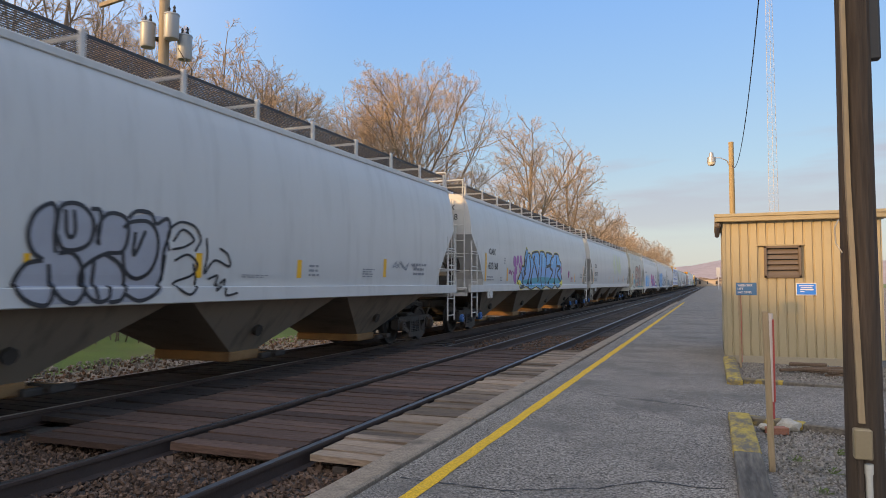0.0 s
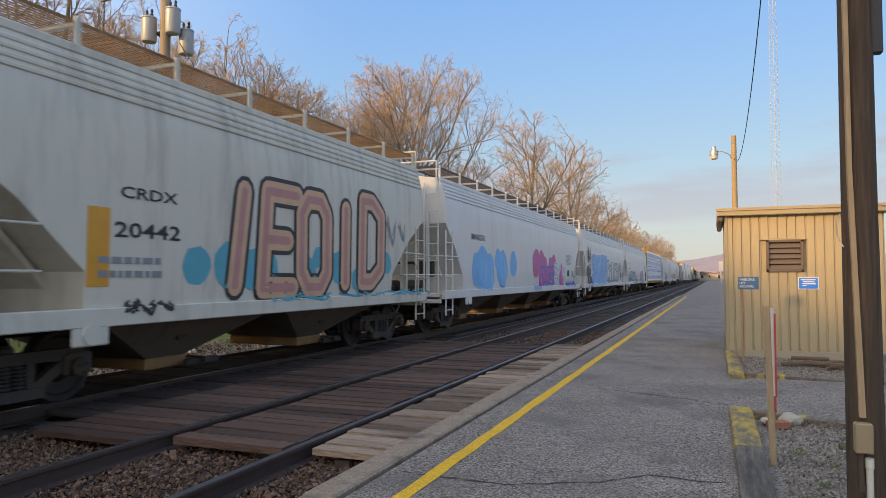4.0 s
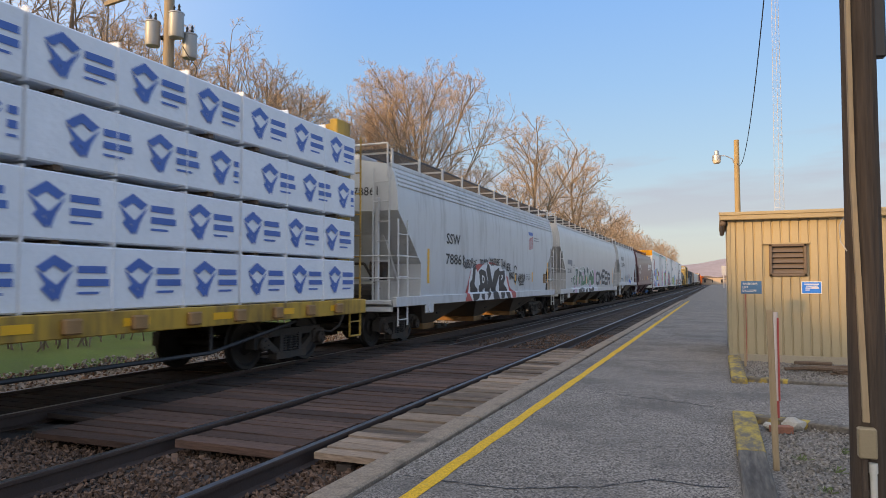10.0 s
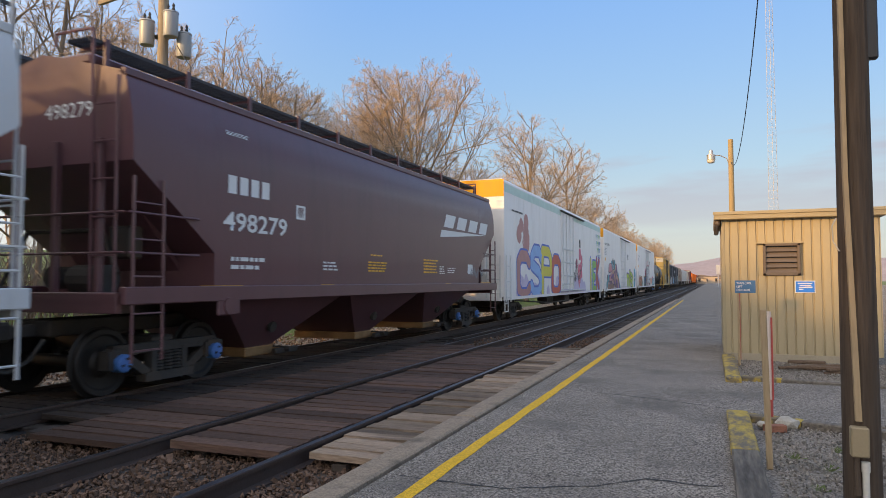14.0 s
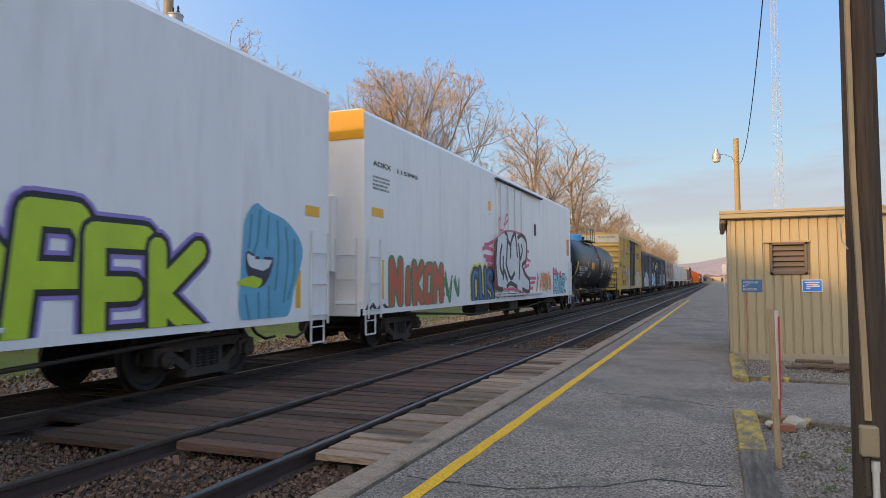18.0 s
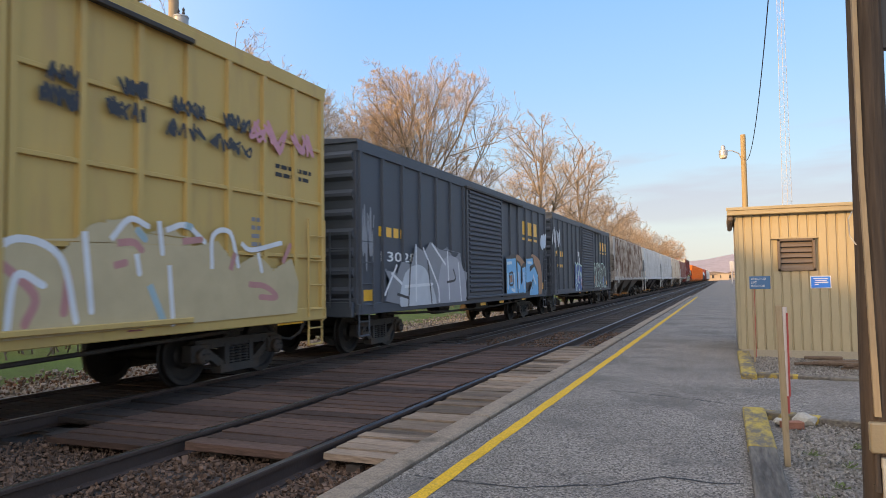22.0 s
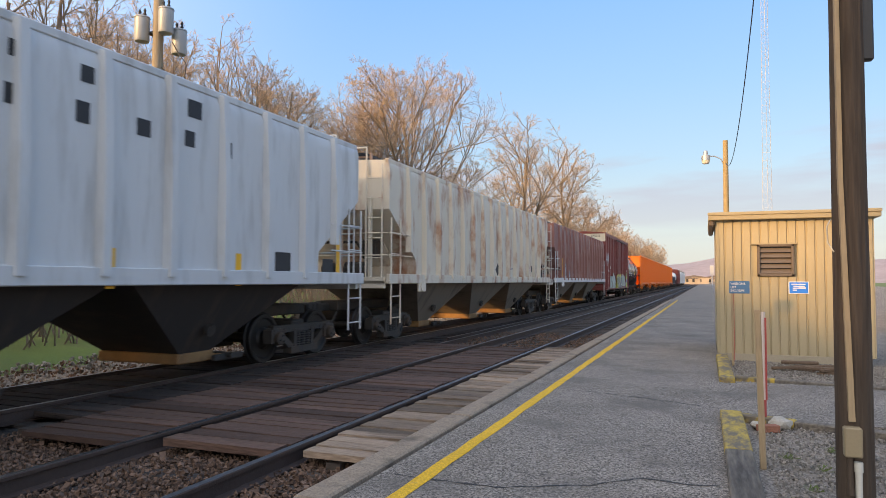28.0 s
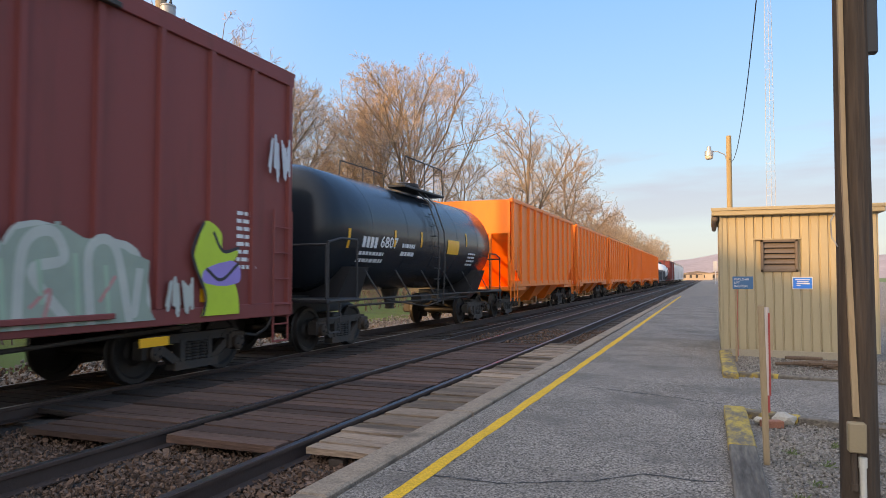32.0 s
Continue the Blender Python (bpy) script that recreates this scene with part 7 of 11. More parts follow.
# ---- lettering, reflectors and graffiti on the wagons, each in metres from its head end and above the rail ----
SP = {n: spray(n, c) for n, c in dict(
    sblack=(0.02, 0.02, 0.025),
    silver=(0.34, 0.34, 0.37),
    teal=(0.04, 0.34, 0.42),
    sky=(0.12, 0.42, 0.72),
    magenta=(0.3, 0.03, 0.17),
    grey=(0.22, 0.23, 0.25),
    lime_faded=(0.62, 0.63, 0.4),
    orange=(0.7, 0.3, 0.03),
    peach=(0.62, 0.36, 0.22),
    rose=(0.5, 0.22, 0.2),
    royal=(0.05, 0.13, 0.5),
    mag_pink=(0.55, 0.1, 0.3),
    plum=(0.4, 0.12, 0.35),
    whitepaint=(0.68, 0.68, 0.68),
    night=(0.03, 0.035, 0.06),
    blue2=(0.2, 0.42, 0.72),
    palegrey=(0.5, 0.52, 0.54),
    red=(0.5, 0.08, 0.07),
    palepink=(0.6, 0.42, 0.52),
    green=(0.06, 0.22, 0.09),
    mint=(0.5, 0.68, 0.6),
    pinkred=(0.68, 0.12, 0.2),
    lilac=(0.55, 0.48, 0.62),
    teal_dk=(0.02, 0.22, 0.27),
    teal2=(0.03, 0.3, 0.36),
    rosew=(0.75, 0.5, 0.48),
    purple2=(0.3, 0.22, 0.55),
    limey=(0.45, 0.6, 0.04),
    sky2=(0.08, 0.38, 0.55),
    redor=(0.62, 0.1, 0.05),
    redor2=(0.75, 0.25, 0.08),
    yellowp=(0.72, 0.6, 0.06),
    dkblue=(0.02, 0.08, 0.22),
    blue3=(0.03, 0.2, 0.36),
    pinkred2=(0.6, 0.25, 0.28),
    cyanp=(0.2, 0.55, 0.62),
    tealgrey=(0.22, 0.34, 0.33),
    tealgrey2=(0.3, 0.42, 0.44),
    offwhite=(0.44, 0.46, 0.4),
    maroonp=(0.25, 0.06, 0.06),
    lightblue=(0.55, 0.66, 0.7),
    haze_blue=(0.27, 0.47, 0.66),
    sky3=(0.1, 0.42, 0.68),
    rustp=(0.35, 0.16, 0.08),
    lightblue2=(0.5, 0.58, 0.64),
    paleblue=(0.5, 0.58, 0.64),
    mintgrey=(0.27, 0.33, 0.26),
    green2=(0.3, 0.42, 0.3),
    PAL=(0.5, 0.525, 0.53),
    green3=(0.2, 0.5, 0.1),
    limey2=(0.6, 0.55, 0.05),
    teal3=(0.03, 0.4, 0.38),
    royal2=(0.03, 0.09, 0.34),
    offwhite2=(0.52, 0.4, 0.23),
    night2=(0.07, 0.075, 0.085),
    purple3=(0.16, 0.05, 0.24),
    brown2=(0.3, 0.14, 0.085),
    pinkbrown2=(0.66, 0.24, 0.27),
    peach2=(0.6, 0.33, 0.24),
    pink2=(0.62, 0.38, 0.5),
    green4=(0.05, 0.17, 0.07),
    dkgreen2=(0.04, 0.07, 0.065),
).items()}


def bars_of(c, y, w, z, h, n, m, prof):
    """A wordmark as plain blocks, one for each letter."""
    rects(CARS[c], [(y + w * i / n, z + h / 2, w / n * 0.72, h) for i in range(n)], m, prof, "wordmark")


def poly(c, pts, m, prof, name="mark", lift=0.005):
    s = Shape().add([(a, b, 0) for a, b in pts], [tuple(range(len(pts)))])
    on_side(s.mesh(name, m), CARS[c], 0, 0, prof, lift, name)


rects(CARS[0], [(8.44, 1.68, 0.08, 0.25)], YREF, CURVED, "reflector", 0.005)
rects(CARS[0], [(10.98, 1.74, 0.13, 0.34)], YREF, CURVED, "reflector", 0.005)
rects(CARS[0], [(13.47, 1.74, 0.14, 0.31)], YREF, CURVED, "reflector", 0.005)
rects(CARS[0], [(16.79, 1.82, 0.14, 0.39)], YREF, CURVED, "reflector", 0.005)
lines(CARS[0], 11.99, 1.62, 2, 0.76, GREYINK, CURVED, 0.03)
lines(CARS[0], 13.84, 1.8, 3, 0.37, GREYINK, CURVED, 0.08)
lines(CARS[0], 15.84, 1.78, 4, 0.55, GREYINK, CURVED, 0.048)
scribble(CARS[0], 17.3, 1.79, 1.26, 0.21, 4, CURVED, SP["grey"], 0.02, 1)
lines(CARS[0], 18.39, 1.94, 3, 0.87, GREYINK, CURVED, 0.11)
words(CARS[1], "CAIX", 2.81, 2.5, 0.27, INK, CURVED, 0.71)
words(CARS[1], "635168", 2.72, 2.04, 0.31, INK, CURVED, 1.04)
lines(CARS[1], 2.64, 1.7, 2, 0.79, GREYINK, CURVED, 0.09)
rects(CARS[1], [(2.39, 2, 0.14, 0.87)], YREF, CURVED, "reflector", 0.005)
rects(CARS[1], [(4.87, 1.8, 0.14, 0.45)], YREF, CURVED, "reflector", 0.005)
lines(CARS[1], 4.47, 2.34, 3, 0.27, GREYINK, CURVED, 0.077)
lines(CARS[1], 4.09, 1.69, 3, 0.27, GREYINK, CURVED, 0.047)
clouds(CARS[1], 5.75, 1.4, 1.1, 1.0, 16, 0.17, CURVED, SP["plum"], 3)
clouds(CARS[1], 7.4, 2.35, 5.6, 0.12, 12, 0.13, CURVED, SP["plum"], 5)
clouds(CARS[1], 13.6, 1.6, 0.5, 0.8, 10, 0.15, CURVED, SP["plum"], 6)
scribble(CARS[1], 5.14, 1.78, 0.62, 0.2, 4, CURVED, SP["magenta"], 0.03, 1)
scribble(CARS[1], 15.8, 1.76, 0.4, 0.35, 3, CURVED, SP["magenta"], 0.05, 5)
lines(CARS[1], 16.53, 1.78, 6, 0.52, REDINK, CURVED, 0.04)
rects(CARS[1], [(17.5, 1.78, 0.14, 0.43)], YREF, CURVED, "reflector", 0.005)
lines(CARS[1], 19.12, 1.98, 3, 0.69, GREYINK, CURVED, 0.087)
lines(CARS[1], 17.69, 1.66, 2, 0.4, GREYINK, CURVED, 0.055)
rects(CARS[1], [(20, 2.01, 0.14, 0.86)], YREF, CURVED, "reflector", 0.005)
words(CARS[2], "CAIX", 2.74, 2.53, 0.31, INK, CURVED, 0.79)
words(CARS[2], "635189", 2.61, 2.06, 0.31, INK, CURVED, 1.17)
lines(CARS[2], 2.5, 1.76, 2, 1.3, GREYINK, CURVED, 0.11)
rects(CARS[2], [(2.22, 2.04, 0.14, 0.89)], YREF, CURVED, "reflector", 0.005)
rects(CARS[2], [(8.88, 1.76, 0.14, 0.46)], YREF, CURVED, "reflector", 0.005)
rects(CARS[2], [(11.39, 1.76, 0.14, 0.43)], YREF, CURVED, "reflector", 0.005)
rects(CARS[2], [(13.92, 1.78, 0.14, 0.46)], YREF, CURVED, "reflector", 0.005)
rects(CARS[2], [(17.29, 1.81, 0.14, 0.48)], YREF, CURVED, "reflector", 0.005)
scribble(CARS[2], 11.24, 2.06, 4.24, 1.52, 6, CURVED, SP["lime_faded"], 0.16, 8)
lines(CARS[2], 16.38, 1.82, 4, 0.54, REDINK, CURVED, 0.065)
lines(CARS[2], 14.32, 1.8, 3, 0.4, GREYINK, CURVED, 0.087)
lines(CARS[2], 18.89, 1.92, 3, 0.85, GREYINK, CURVED, 0.07)
scribble(CARS[2], 17.94, 1.7, 0.7, 0.21, 5, CURVED, SP["grey"], 0.02, 1)
words(CARS[3], "CRDX", 3.3, 2.53, 0.2, INK, STRAIGHT, 0.95)
words(CARS[3], "20442", 3.22, 2.07, 0.26, INK, STRAIGHT, 1.09)
lines(CARS[3], 3, 1.71, 2, 1.22, GREYINK, STRAIGHT, 0.165)
rects(CARS[3], [(2.84, 1.86, 0.32, 0.93)], SP["orange"], STRAIGHT, "painted_patch", 0.005)
clouds(CARS[3], 4.44, 1.44, 6.36, 0.48, 12, 0.25, STRAIGHT, SP["teal"], 2)
piece(CARS[3], "IEOID", 4.87, 1.43, 5.46, 1.52, STRAIGHT, ((SP["sblack"], 0.07), (SP["peach"], 0), (SP["rose"], -0.1),), 0.34, 0.1, 0.07, 7)
scribble(CARS[3], 3.39, 1.03, 0.74, 0.21, 4, STRAIGHT, SP["sblack"], 0.03, 1)
scribble(CARS[3], 10.22, 2.18, 1.2, 0.67, 4, STRAIGHT, SP["grey"], 0.03, 1)
scribble(CARS[3], 6.41, 1.09, 6.35, 0.15, 9, STRAIGHT, SP["teal"], 0.025, 1)
piece(CARS[4], "CMES", 11.45, 1.02, 2.63, 0.77, STRAIGHT, ((SP["royal"], 0.09), (SP["mag_pink"], 0), (SP["plum"], -0.1),), 0.42, 0.02, 0.07, 3)
piece(CARS[4], "RUIM", 14.15, 0.99, 2.07, 0.94, STRAIGHT, ((SP["whitepaint"], 0.05), (SP["grey"], 0), (SP["whitepaint"], -0.05),), 0.2, 0.1, 0.07, 6)
lines(CARS[4], 16.77, 2.57, 8, 1.4, GREYINK, STRAIGHT, 0.062)
lines(CARS[4], 10.34, 1.78, 6, 0.99, REDINK, STRAIGHT, 0.053)
rects(CARS[4], [(17.1, 1.7, 0.53, 0.29)], INK, STRAIGHT, "painted_patch", 0.005)
rects(CARS[4], [(18.17, 1.68, 0.36, 0.28)], GREYINK, STRAIGHT, "painted_patch", 0.005)
scribble(CARS[4], 16.71, 1.03, 2.24, 0.32, 8, STRAIGHT, SP["royal"], 0.035, 1)
scribble(CARS[4], 10.34, 0.97, 1.15, 0.21, 7, STRAIGHT, SP["sky"], 0.04, 1)
rects(CARS[4], [(10.53, 0.98, 0.46, 0.09)], YREF, STRAIGHT, "reflector", 0.005)
rects(CARS[4], [(15.85, 0.97, 0.4, 0.11)], YREF, STRAIGHT, "reflector", 0.005)
rects(CARS[4], [(18.81, 1, 0.47, 0.13)], YREF, STRAIGHT, "reflector", 0.005)
clouds(CARS[4], 3.32, 1.38, 4.28, 0.79, 8, 0.5, STRAIGHT, SP["sky"], 2)
clouds(CARS[4], 10.24, 1.49, 6.16, 0.61, 8, 0.5, STRAIGHT, SP["mag_pink"], 4)
words(CARS[4], "BNGX", 2.86, 2.7, 0.24, INK, STRAIGHT, 1.32)
scribble(CARS[5], 2.23, 2.24, 1.28, 1.17, 7, STRAIGHT, SP["sblack"], 0.05, 4)
words(CARS[5], "BNGX", 2.9, 2.62, 0.19, INK, STRAIGHT, 0.86)
words(CARS[5], "60112", 2.88, 2.18, 0.2, INK, STRAIGHT, 0.82)
clouds(CARS[5], 2.49, 1.07, 1.34, 0.82, 12, 0.3, STRAIGHT, SP["night"], 4)
for i in range(9):
    words(CARS[5], "*", 2.76 + 0.11 * (i % 4), 1.16 + 0.1 * i, 0.18, SP["whitepaint"], STRAIGHT, 0.1, lift=0.012)
piece(CARS[5], "COUCH", 9.88, 1.08, 5.88, 1.22, STRAIGHT, ((SP["sblack"], 0.07), (SP["palegrey"], 0),), 0.5, 0, 0.05, 6)
scribble(CARS[5], 15.76, 1.31, 2.37, 1.19, 3, STRAIGHT, SP["sblack"], 0.05, 1)
lines(CARS[5], 16.29, 2.56, 9, 1.6, GREYINK, STRAIGHT, 0.058)
rects(CARS[5], [(16.88, 1.68, 0.49, 0.33)], INK, STRAIGHT, "painted_patch", 0.005)
rects(CARS[5], [(17.89, 1.69, 0.34, 0.36)], GREYINK, STRAIGHT, "painted_patch", 0.005)
rects(CARS[5], [(18.19, 0.97, 0.65, 0.08)], YREF, STRAIGHT, "reflector", 0.005)
rects(CARS[5], [(1.48, 0.98, 0.8, 0.09)], YREF, STRAIGHT, "reflector", 0.005)
words(CARS[6], "BNGX", 3.01, 2.66, 0.2, INK, STRAIGHT, 0.96)
words(CARS[6], "60088", 3.01, 2.24, 0.23, INK, STRAIGHT, 1.21)
piece(CARS[6], "HNBE", 2.94, 1.12, 3.5, 0.78, STRAIGHT, ((SP["sblack"], 0.06), (SP["teal"], -0.02), (SP["palegrey"], -0.06),), 0.26, 0.1, 0.07, 9)
lines(CARS[6], 10.11, 1.85, 6, 0.99, REDINK, STRAIGHT, 0.055)
scribble(CARS[6], 9.92, 1.21, 0.57, 0.18, 4, STRAIGHT, SP["sblack"], 0.03, 1)
lines(CARS[6], 16.64, 2.64, 7, 1.24, GREYINK, STRAIGHT, 0.074)
rects(CARS[6], [(7.66, 0.98, 0.47, 0.09)], YREF, STRAIGHT, "reflector", 0.005)
rects(CARS[6], [(10.33, 1.01, 0.47, 0.08)], YREF, STRAIGHT, "reflector", 0.005)
rects(CARS[6], [(13.02, 1, 0.5, 0.11)], YREF, STRAIGHT, "reflector", 0.005)
rects(CARS[6], [(15.47, 1.01, 0.5, 0.11)], YREF, STRAIGHT, "reflector", 0.005)
rects(CARS[6], [(17.4, 1.78, 1.07, 0.37)], INK, STRAIGHT, "painted_patch", 0.005)
scribble(CARS[6], 15.7, 1.51, 0.39, 0.34, 3, STRAIGHT, SP["sblack"], 0.03, 1)
words(CARS[8], "78861", 3.71, 2.08, 0.39, INK, STRAIGHT, 1.4)
rects(CARS[8], [(2.45, 1.88, 0.14, 0.86)], YREF, STRAIGHT, "reflector", 0.005)
rects(CARS[8], [(7.93, 1.59, 0.14, 0.42)], YREF, STRAIGHT, "reflector", 0.005)
rects(CARS[8], [(10.39, 1.59, 0.14, 0.4)], YREF, STRAIGHT, "reflector", 0.005)
rects(CARS[8], [(12.8, 1.67, 0.14, 0.38)], YREF, STRAIGHT, "reflector", 0.005)
rects(CARS[8], [(15.38, 1.88, 0.14, 0.8)], YREF, STRAIGHT, "reflector", 0.005)
rects(CARS[8], [(12.34, 3.32, 0.63, 0.13)], BLUEINK, STRAIGHT, "painted_patch", 0.005)
rects(CARS[8], [(12.36, 2.92, 0.07, 0.45)], REDINK, STRAIGHT, "painted_patch", 0.005)
rects(CARS[8], [(12.52, 2.94, 0.07, 0.46)], REDINK, STRAIGHT, "painted_patch", 0.005)
rects(CARS[8], [(12.67, 2.95, 0.07, 0.46)], REDINK, STRAIGHT, "painted_patch", 0.005)
rects(CARS[8], [(12.83, 2.98, 0.08, 0.47)], REDINK, STRAIGHT, "painted_patch", 0.005)
lines(CARS[8], 13.15, 3.18, 2, 0.81, GREYINK, STRAIGHT, 0.09)
lines(CARS[8], 11.88, 1.75, 4, 0.79, GREYINK, STRAIGHT, 0.062)
lines(CARS[8], 13.1, 1.12, 3, 0.46, GREYINK, STRAIGHT, 0.05)
rects(CARS[8], [(14.66, 1.63, 0.48, 0.38)], RUST, STRAIGHT, "painted_patch", 0.005)
words(CARS[9], "2136", 2.57, 2.01, 0.31, INK, STRAIGHT, 0.94)
rects(CARS[9], [(2.57, 2.44, 1.1, 0.23)], GREYINK, STRAIGHT, "painted_patch", 0.005)
rects(CARS[9], [(3.39, 2.39, 0.35, 0.27)], GREYINK, STRAIGHT, "painted_patch", 0.005)
lines(CARS[9], 3.39, 1.63, 2, 0.37, INK, STRAIGHT, 0.105)
lines(CARS[9], 4.04, 2.31, 2, 0.25, INK, STRAIGHT, 0.105)
piece(CARS[9], "OMEER", 10.91, 1.4, 5.64, 0.68, STRAIGHT, ((SP["palegrey"], 0.06), (SP["sblack"], 0),), 0.26, 0.1, 0.07, 4)
rects(CARS[9], [(5.17, 1.54, 0.14, 0.45)], YREF, STRAIGHT, "reflector", 0.005)
rects(CARS[9], [(7.71, 1.54, 0.14, 0.42)], YREF, STRAIGHT, "reflector", 0.005)
rects(CARS[9], [(10.23, 1.58, 0.14, 0.41)], YREF, STRAIGHT, "reflector", 0.005)
rects(CARS[9], [(12.55, 1.58, 0.14, 0.45)], YREF, STRAIGHT, "reflector", 0.005)
rects(CARS[9], [(15.32, 1.59, 0.14, 0.44)], YREF, STRAIGHT, "reflector", 0.005)
rects(CARS[9], [(17.8, 1.9, 0.14, 1.08)], YREF, STRAIGHT, "reflector", 0.005)
words(CARS[10], "NAHX", 2.7, 3.22, 0.41, INK, MIDSILL, 1.33)
words(CARS[10], "321709", 2.81, 2.73, 0.43, INK, MIDSILL, 1.77)
piece(CARS[10], "OGMADS", 4.87, 1.51, 2.11, 0.46, MIDSILL, ((SP["grey"], 0), (SP["PAL"], -0.03),), 0.13, 0.1, 0.07, 3)
clouds(CARS[10], 7.59, 1.37, 0.89, 0.27, 6, 0.14, MIDSILL, SP["royal"], 2)
lines(CARS[10], 2.54, 1.72, 2, 1.01, INK, MIDSILL, 0.095)
lines(CARS[10], 3.86, 1.66, 2, 0.27, INK, MIDSILL, 0.07)
lines(CARS[10], 7.28, 2.11, 5, 0.86, REDINK, MIDSILL, 0.08)
lines(CARS[10], 4.71, 3.1, 3, 0.27, GREYINK, MIDSILL, 0.08)
rects(CARS[10], [(2.27, 2.02, 0.14, 0.77)], YREF, MIDSILL, "reflector", 0.005)
rects(CARS[10], [(4.37, 1.72, 0.14, 0.47)], YREF, MIDSILL, "reflector", 0.005)
rects(CARS[10], [(8.8, 1.69, 0.14, 0.42)], YREF, MIDSILL, "reflector", 0.005)
rects(CARS[10], [(5.44, 1.28, 2.86, 0.06)], SP["mint"], MIDSILL, "painted_patch", 0.005)
rects(CARS[10], [(9.2, 1.76, 0.42, 0.22)], INK, MIDSILL, "painted_patch", 0.005)
words(CARS[11], "498279", 3.08, 2.37, 0.39, WHITEINK, MIDSILL, 1.62)
bars_of(11, 3.17, 1.09, 2.8, 0.27, 4, WHITEINK, MIDSILL)
lines(CARS[11], 3.27, 1.83, 2, 0.83, WHITEINK, MIDSILL, 0.12)
lines(CARS[11], 3.17, 3.73, 3, 0.62, WHITEINK, MIDSILL, 0.023)
lines(CARS[11], 5.88, 1.84, 3, 0.56, WHITEINK, MIDSILL, 0.063)
rects(CARS[11], [(4.97, 2.68, 0.28, 0.24)], WHITEINK, MIDSILL, "painted_patch", 0.005)
rects(CARS[11], [(5.02, 2.68, 0.18, 0.17)], MAROON, MIDSILL, "painted_patch", 0.005)
rects(CARS[11], [(2.64, 1.38, 0.94, 0.11)], YREF, MIDSILL, "reflector", 0.005)
rects(CARS[11], [(5.82, 1.38, 0.47, 0.11)], YREF, MIDSILL, "reflector", 0.005)
rects(CARS[11], [(7.98, 1.37, 0.49, 0.12)], YREF, MIDSILL, "reflector", 0.005)
rects(CARS[11], [(10, 1.37, 0.41, 0.12)], YREF, MIDSILL, "reflector", 0.005)
rects(CARS[11], [(12.15, 1.38, 0.43, 0.12)], YREF, MIDSILL, "reflector", 0.005)
poly(11, [(11.98, 2.94), (12.69, 2.94), (12.92, 3.29), (12.18, 3.29)], WHITEINK, MIDSILL, "wordmark")
poly(11, [(12.96, 2.94), (13.67, 2.94), (13.90, 3.29), (13.16, 3.29)], WHITEINK, MIDSILL, "wordmark")
poly(11, [(13.95, 2.94), (14.66, 2.94), (14.89, 3.29), (14.15, 3.29)], WHITEINK, MIDSILL, "wordmark")
poly(11, [(14.94, 2.94), (15.64, 2.94), (15.87, 3.29), (15.13, 3.29)], WHITEINK, MIDSILL, "wordmark")
poly(11, [(11.72, 2.65), (15.69, 2.92), (11.81, 2.85)], WHITEINK, MIDSILL)
lines(CARS[11], 7.66, 1.89, 4, 0.98, YREF, MIDSILL, 0.06)
lines(CARS[11], 7.77, 2.04, 1, 0.54, YREF, MIDSILL, 0.06)
lines(CARS[11], 10.62, 2.02, 5, 0.98, YREF, MIDSILL, 0.076)
lines(CARS[11], 11.7, 1.87, 4, 0.41, WHITEINK, MIDSILL, 0.058)
lines(CARS[11], 12.29, 1.84, 3, 0.64, WHITEINK, MIDSILL, 0.057)
rects(CARS[11], [(13.95, 1.84, 0.44, 0.28)], WHITEINK, MIDSILL, "painted_patch", 0.005)
scribble(CARS[11], 14.2, 1.57, 1.12, 0.33, 4, MIDSILL, SP["grey"], 0.03, 1)
rects(CARS[11], [(12.56, 1.36, 0.41, 0.12)], YREF, MIDSILL, "reflector", 0.005)
rects(CARS[11], [(15.19, 1.39, 0.98, 0.12)], YREF, MIDSILL, "reflector", 0.005)
lines(CARS[12], 1.66, 4.06, 1, 1.87, INK, REEF, 0.13)
piece(CARS[12], "C", 2.37, 1, 1.95, 1.61, REEF, ((SP["royal"], 0.08), (SP["rose"], 0)), 0.5, 0, 0.04, 4)
piece(CARS[12], "S", 4.32, 1, 1.95, 1.61, REEF, ((SP["royal"], 0.08), (SP["blue2"], 0)), 0.5, 0, 0.04, 5)
piece(CARS[12], "P", 6.28, 1, 1.95, 1.61, REEF, ((SP["royal"], 0.08), (SP["yellowp"], 0)), 0.5, 0, 0.04, 6)
piece(CARS[12], "O", 8.23, 1, 1.95, 1.61, REEF, ((SP["royal"], 0.08), (SP["redor"], 0)), 0.5, 0, 0.04, 7)
clouds(CARS[12], 2.29, 2.62, 1.64, 1.15, 8, 0.4, REEF, SP["rose"], 3)
clouds(CARS[12], 10.53, 1.01, 5.69, 1.95, 10, 0.4, REEF, SP["pinkred"], 3)
scribble(CARS[12], 10.1, 1.12, 6.12, 1.6, 6, REEF, SP["sblack"], 0.07, 1)
piece(CARS[12], "I", 18.46, 1.02, 1.32, 1.64, REEF, ((SP["royal"], 0.1), (SP["yellowp"], 0)), 0.62, 0, 0.04, 3)
piece(CARS[12], "E", 19.78, 1.02, 1.32, 1.64, REEF, ((SP["royal"], 0.1), (SP["green3"], 0)), 0.62, 0, 0.04, 4)
piece(CARS[12], "K", 21.09, 1.02, 1.32, 1.64, REEF, ((SP["royal"], 0.1), (SP["red"], 0)), 0.62, 0, 0.04, 5)
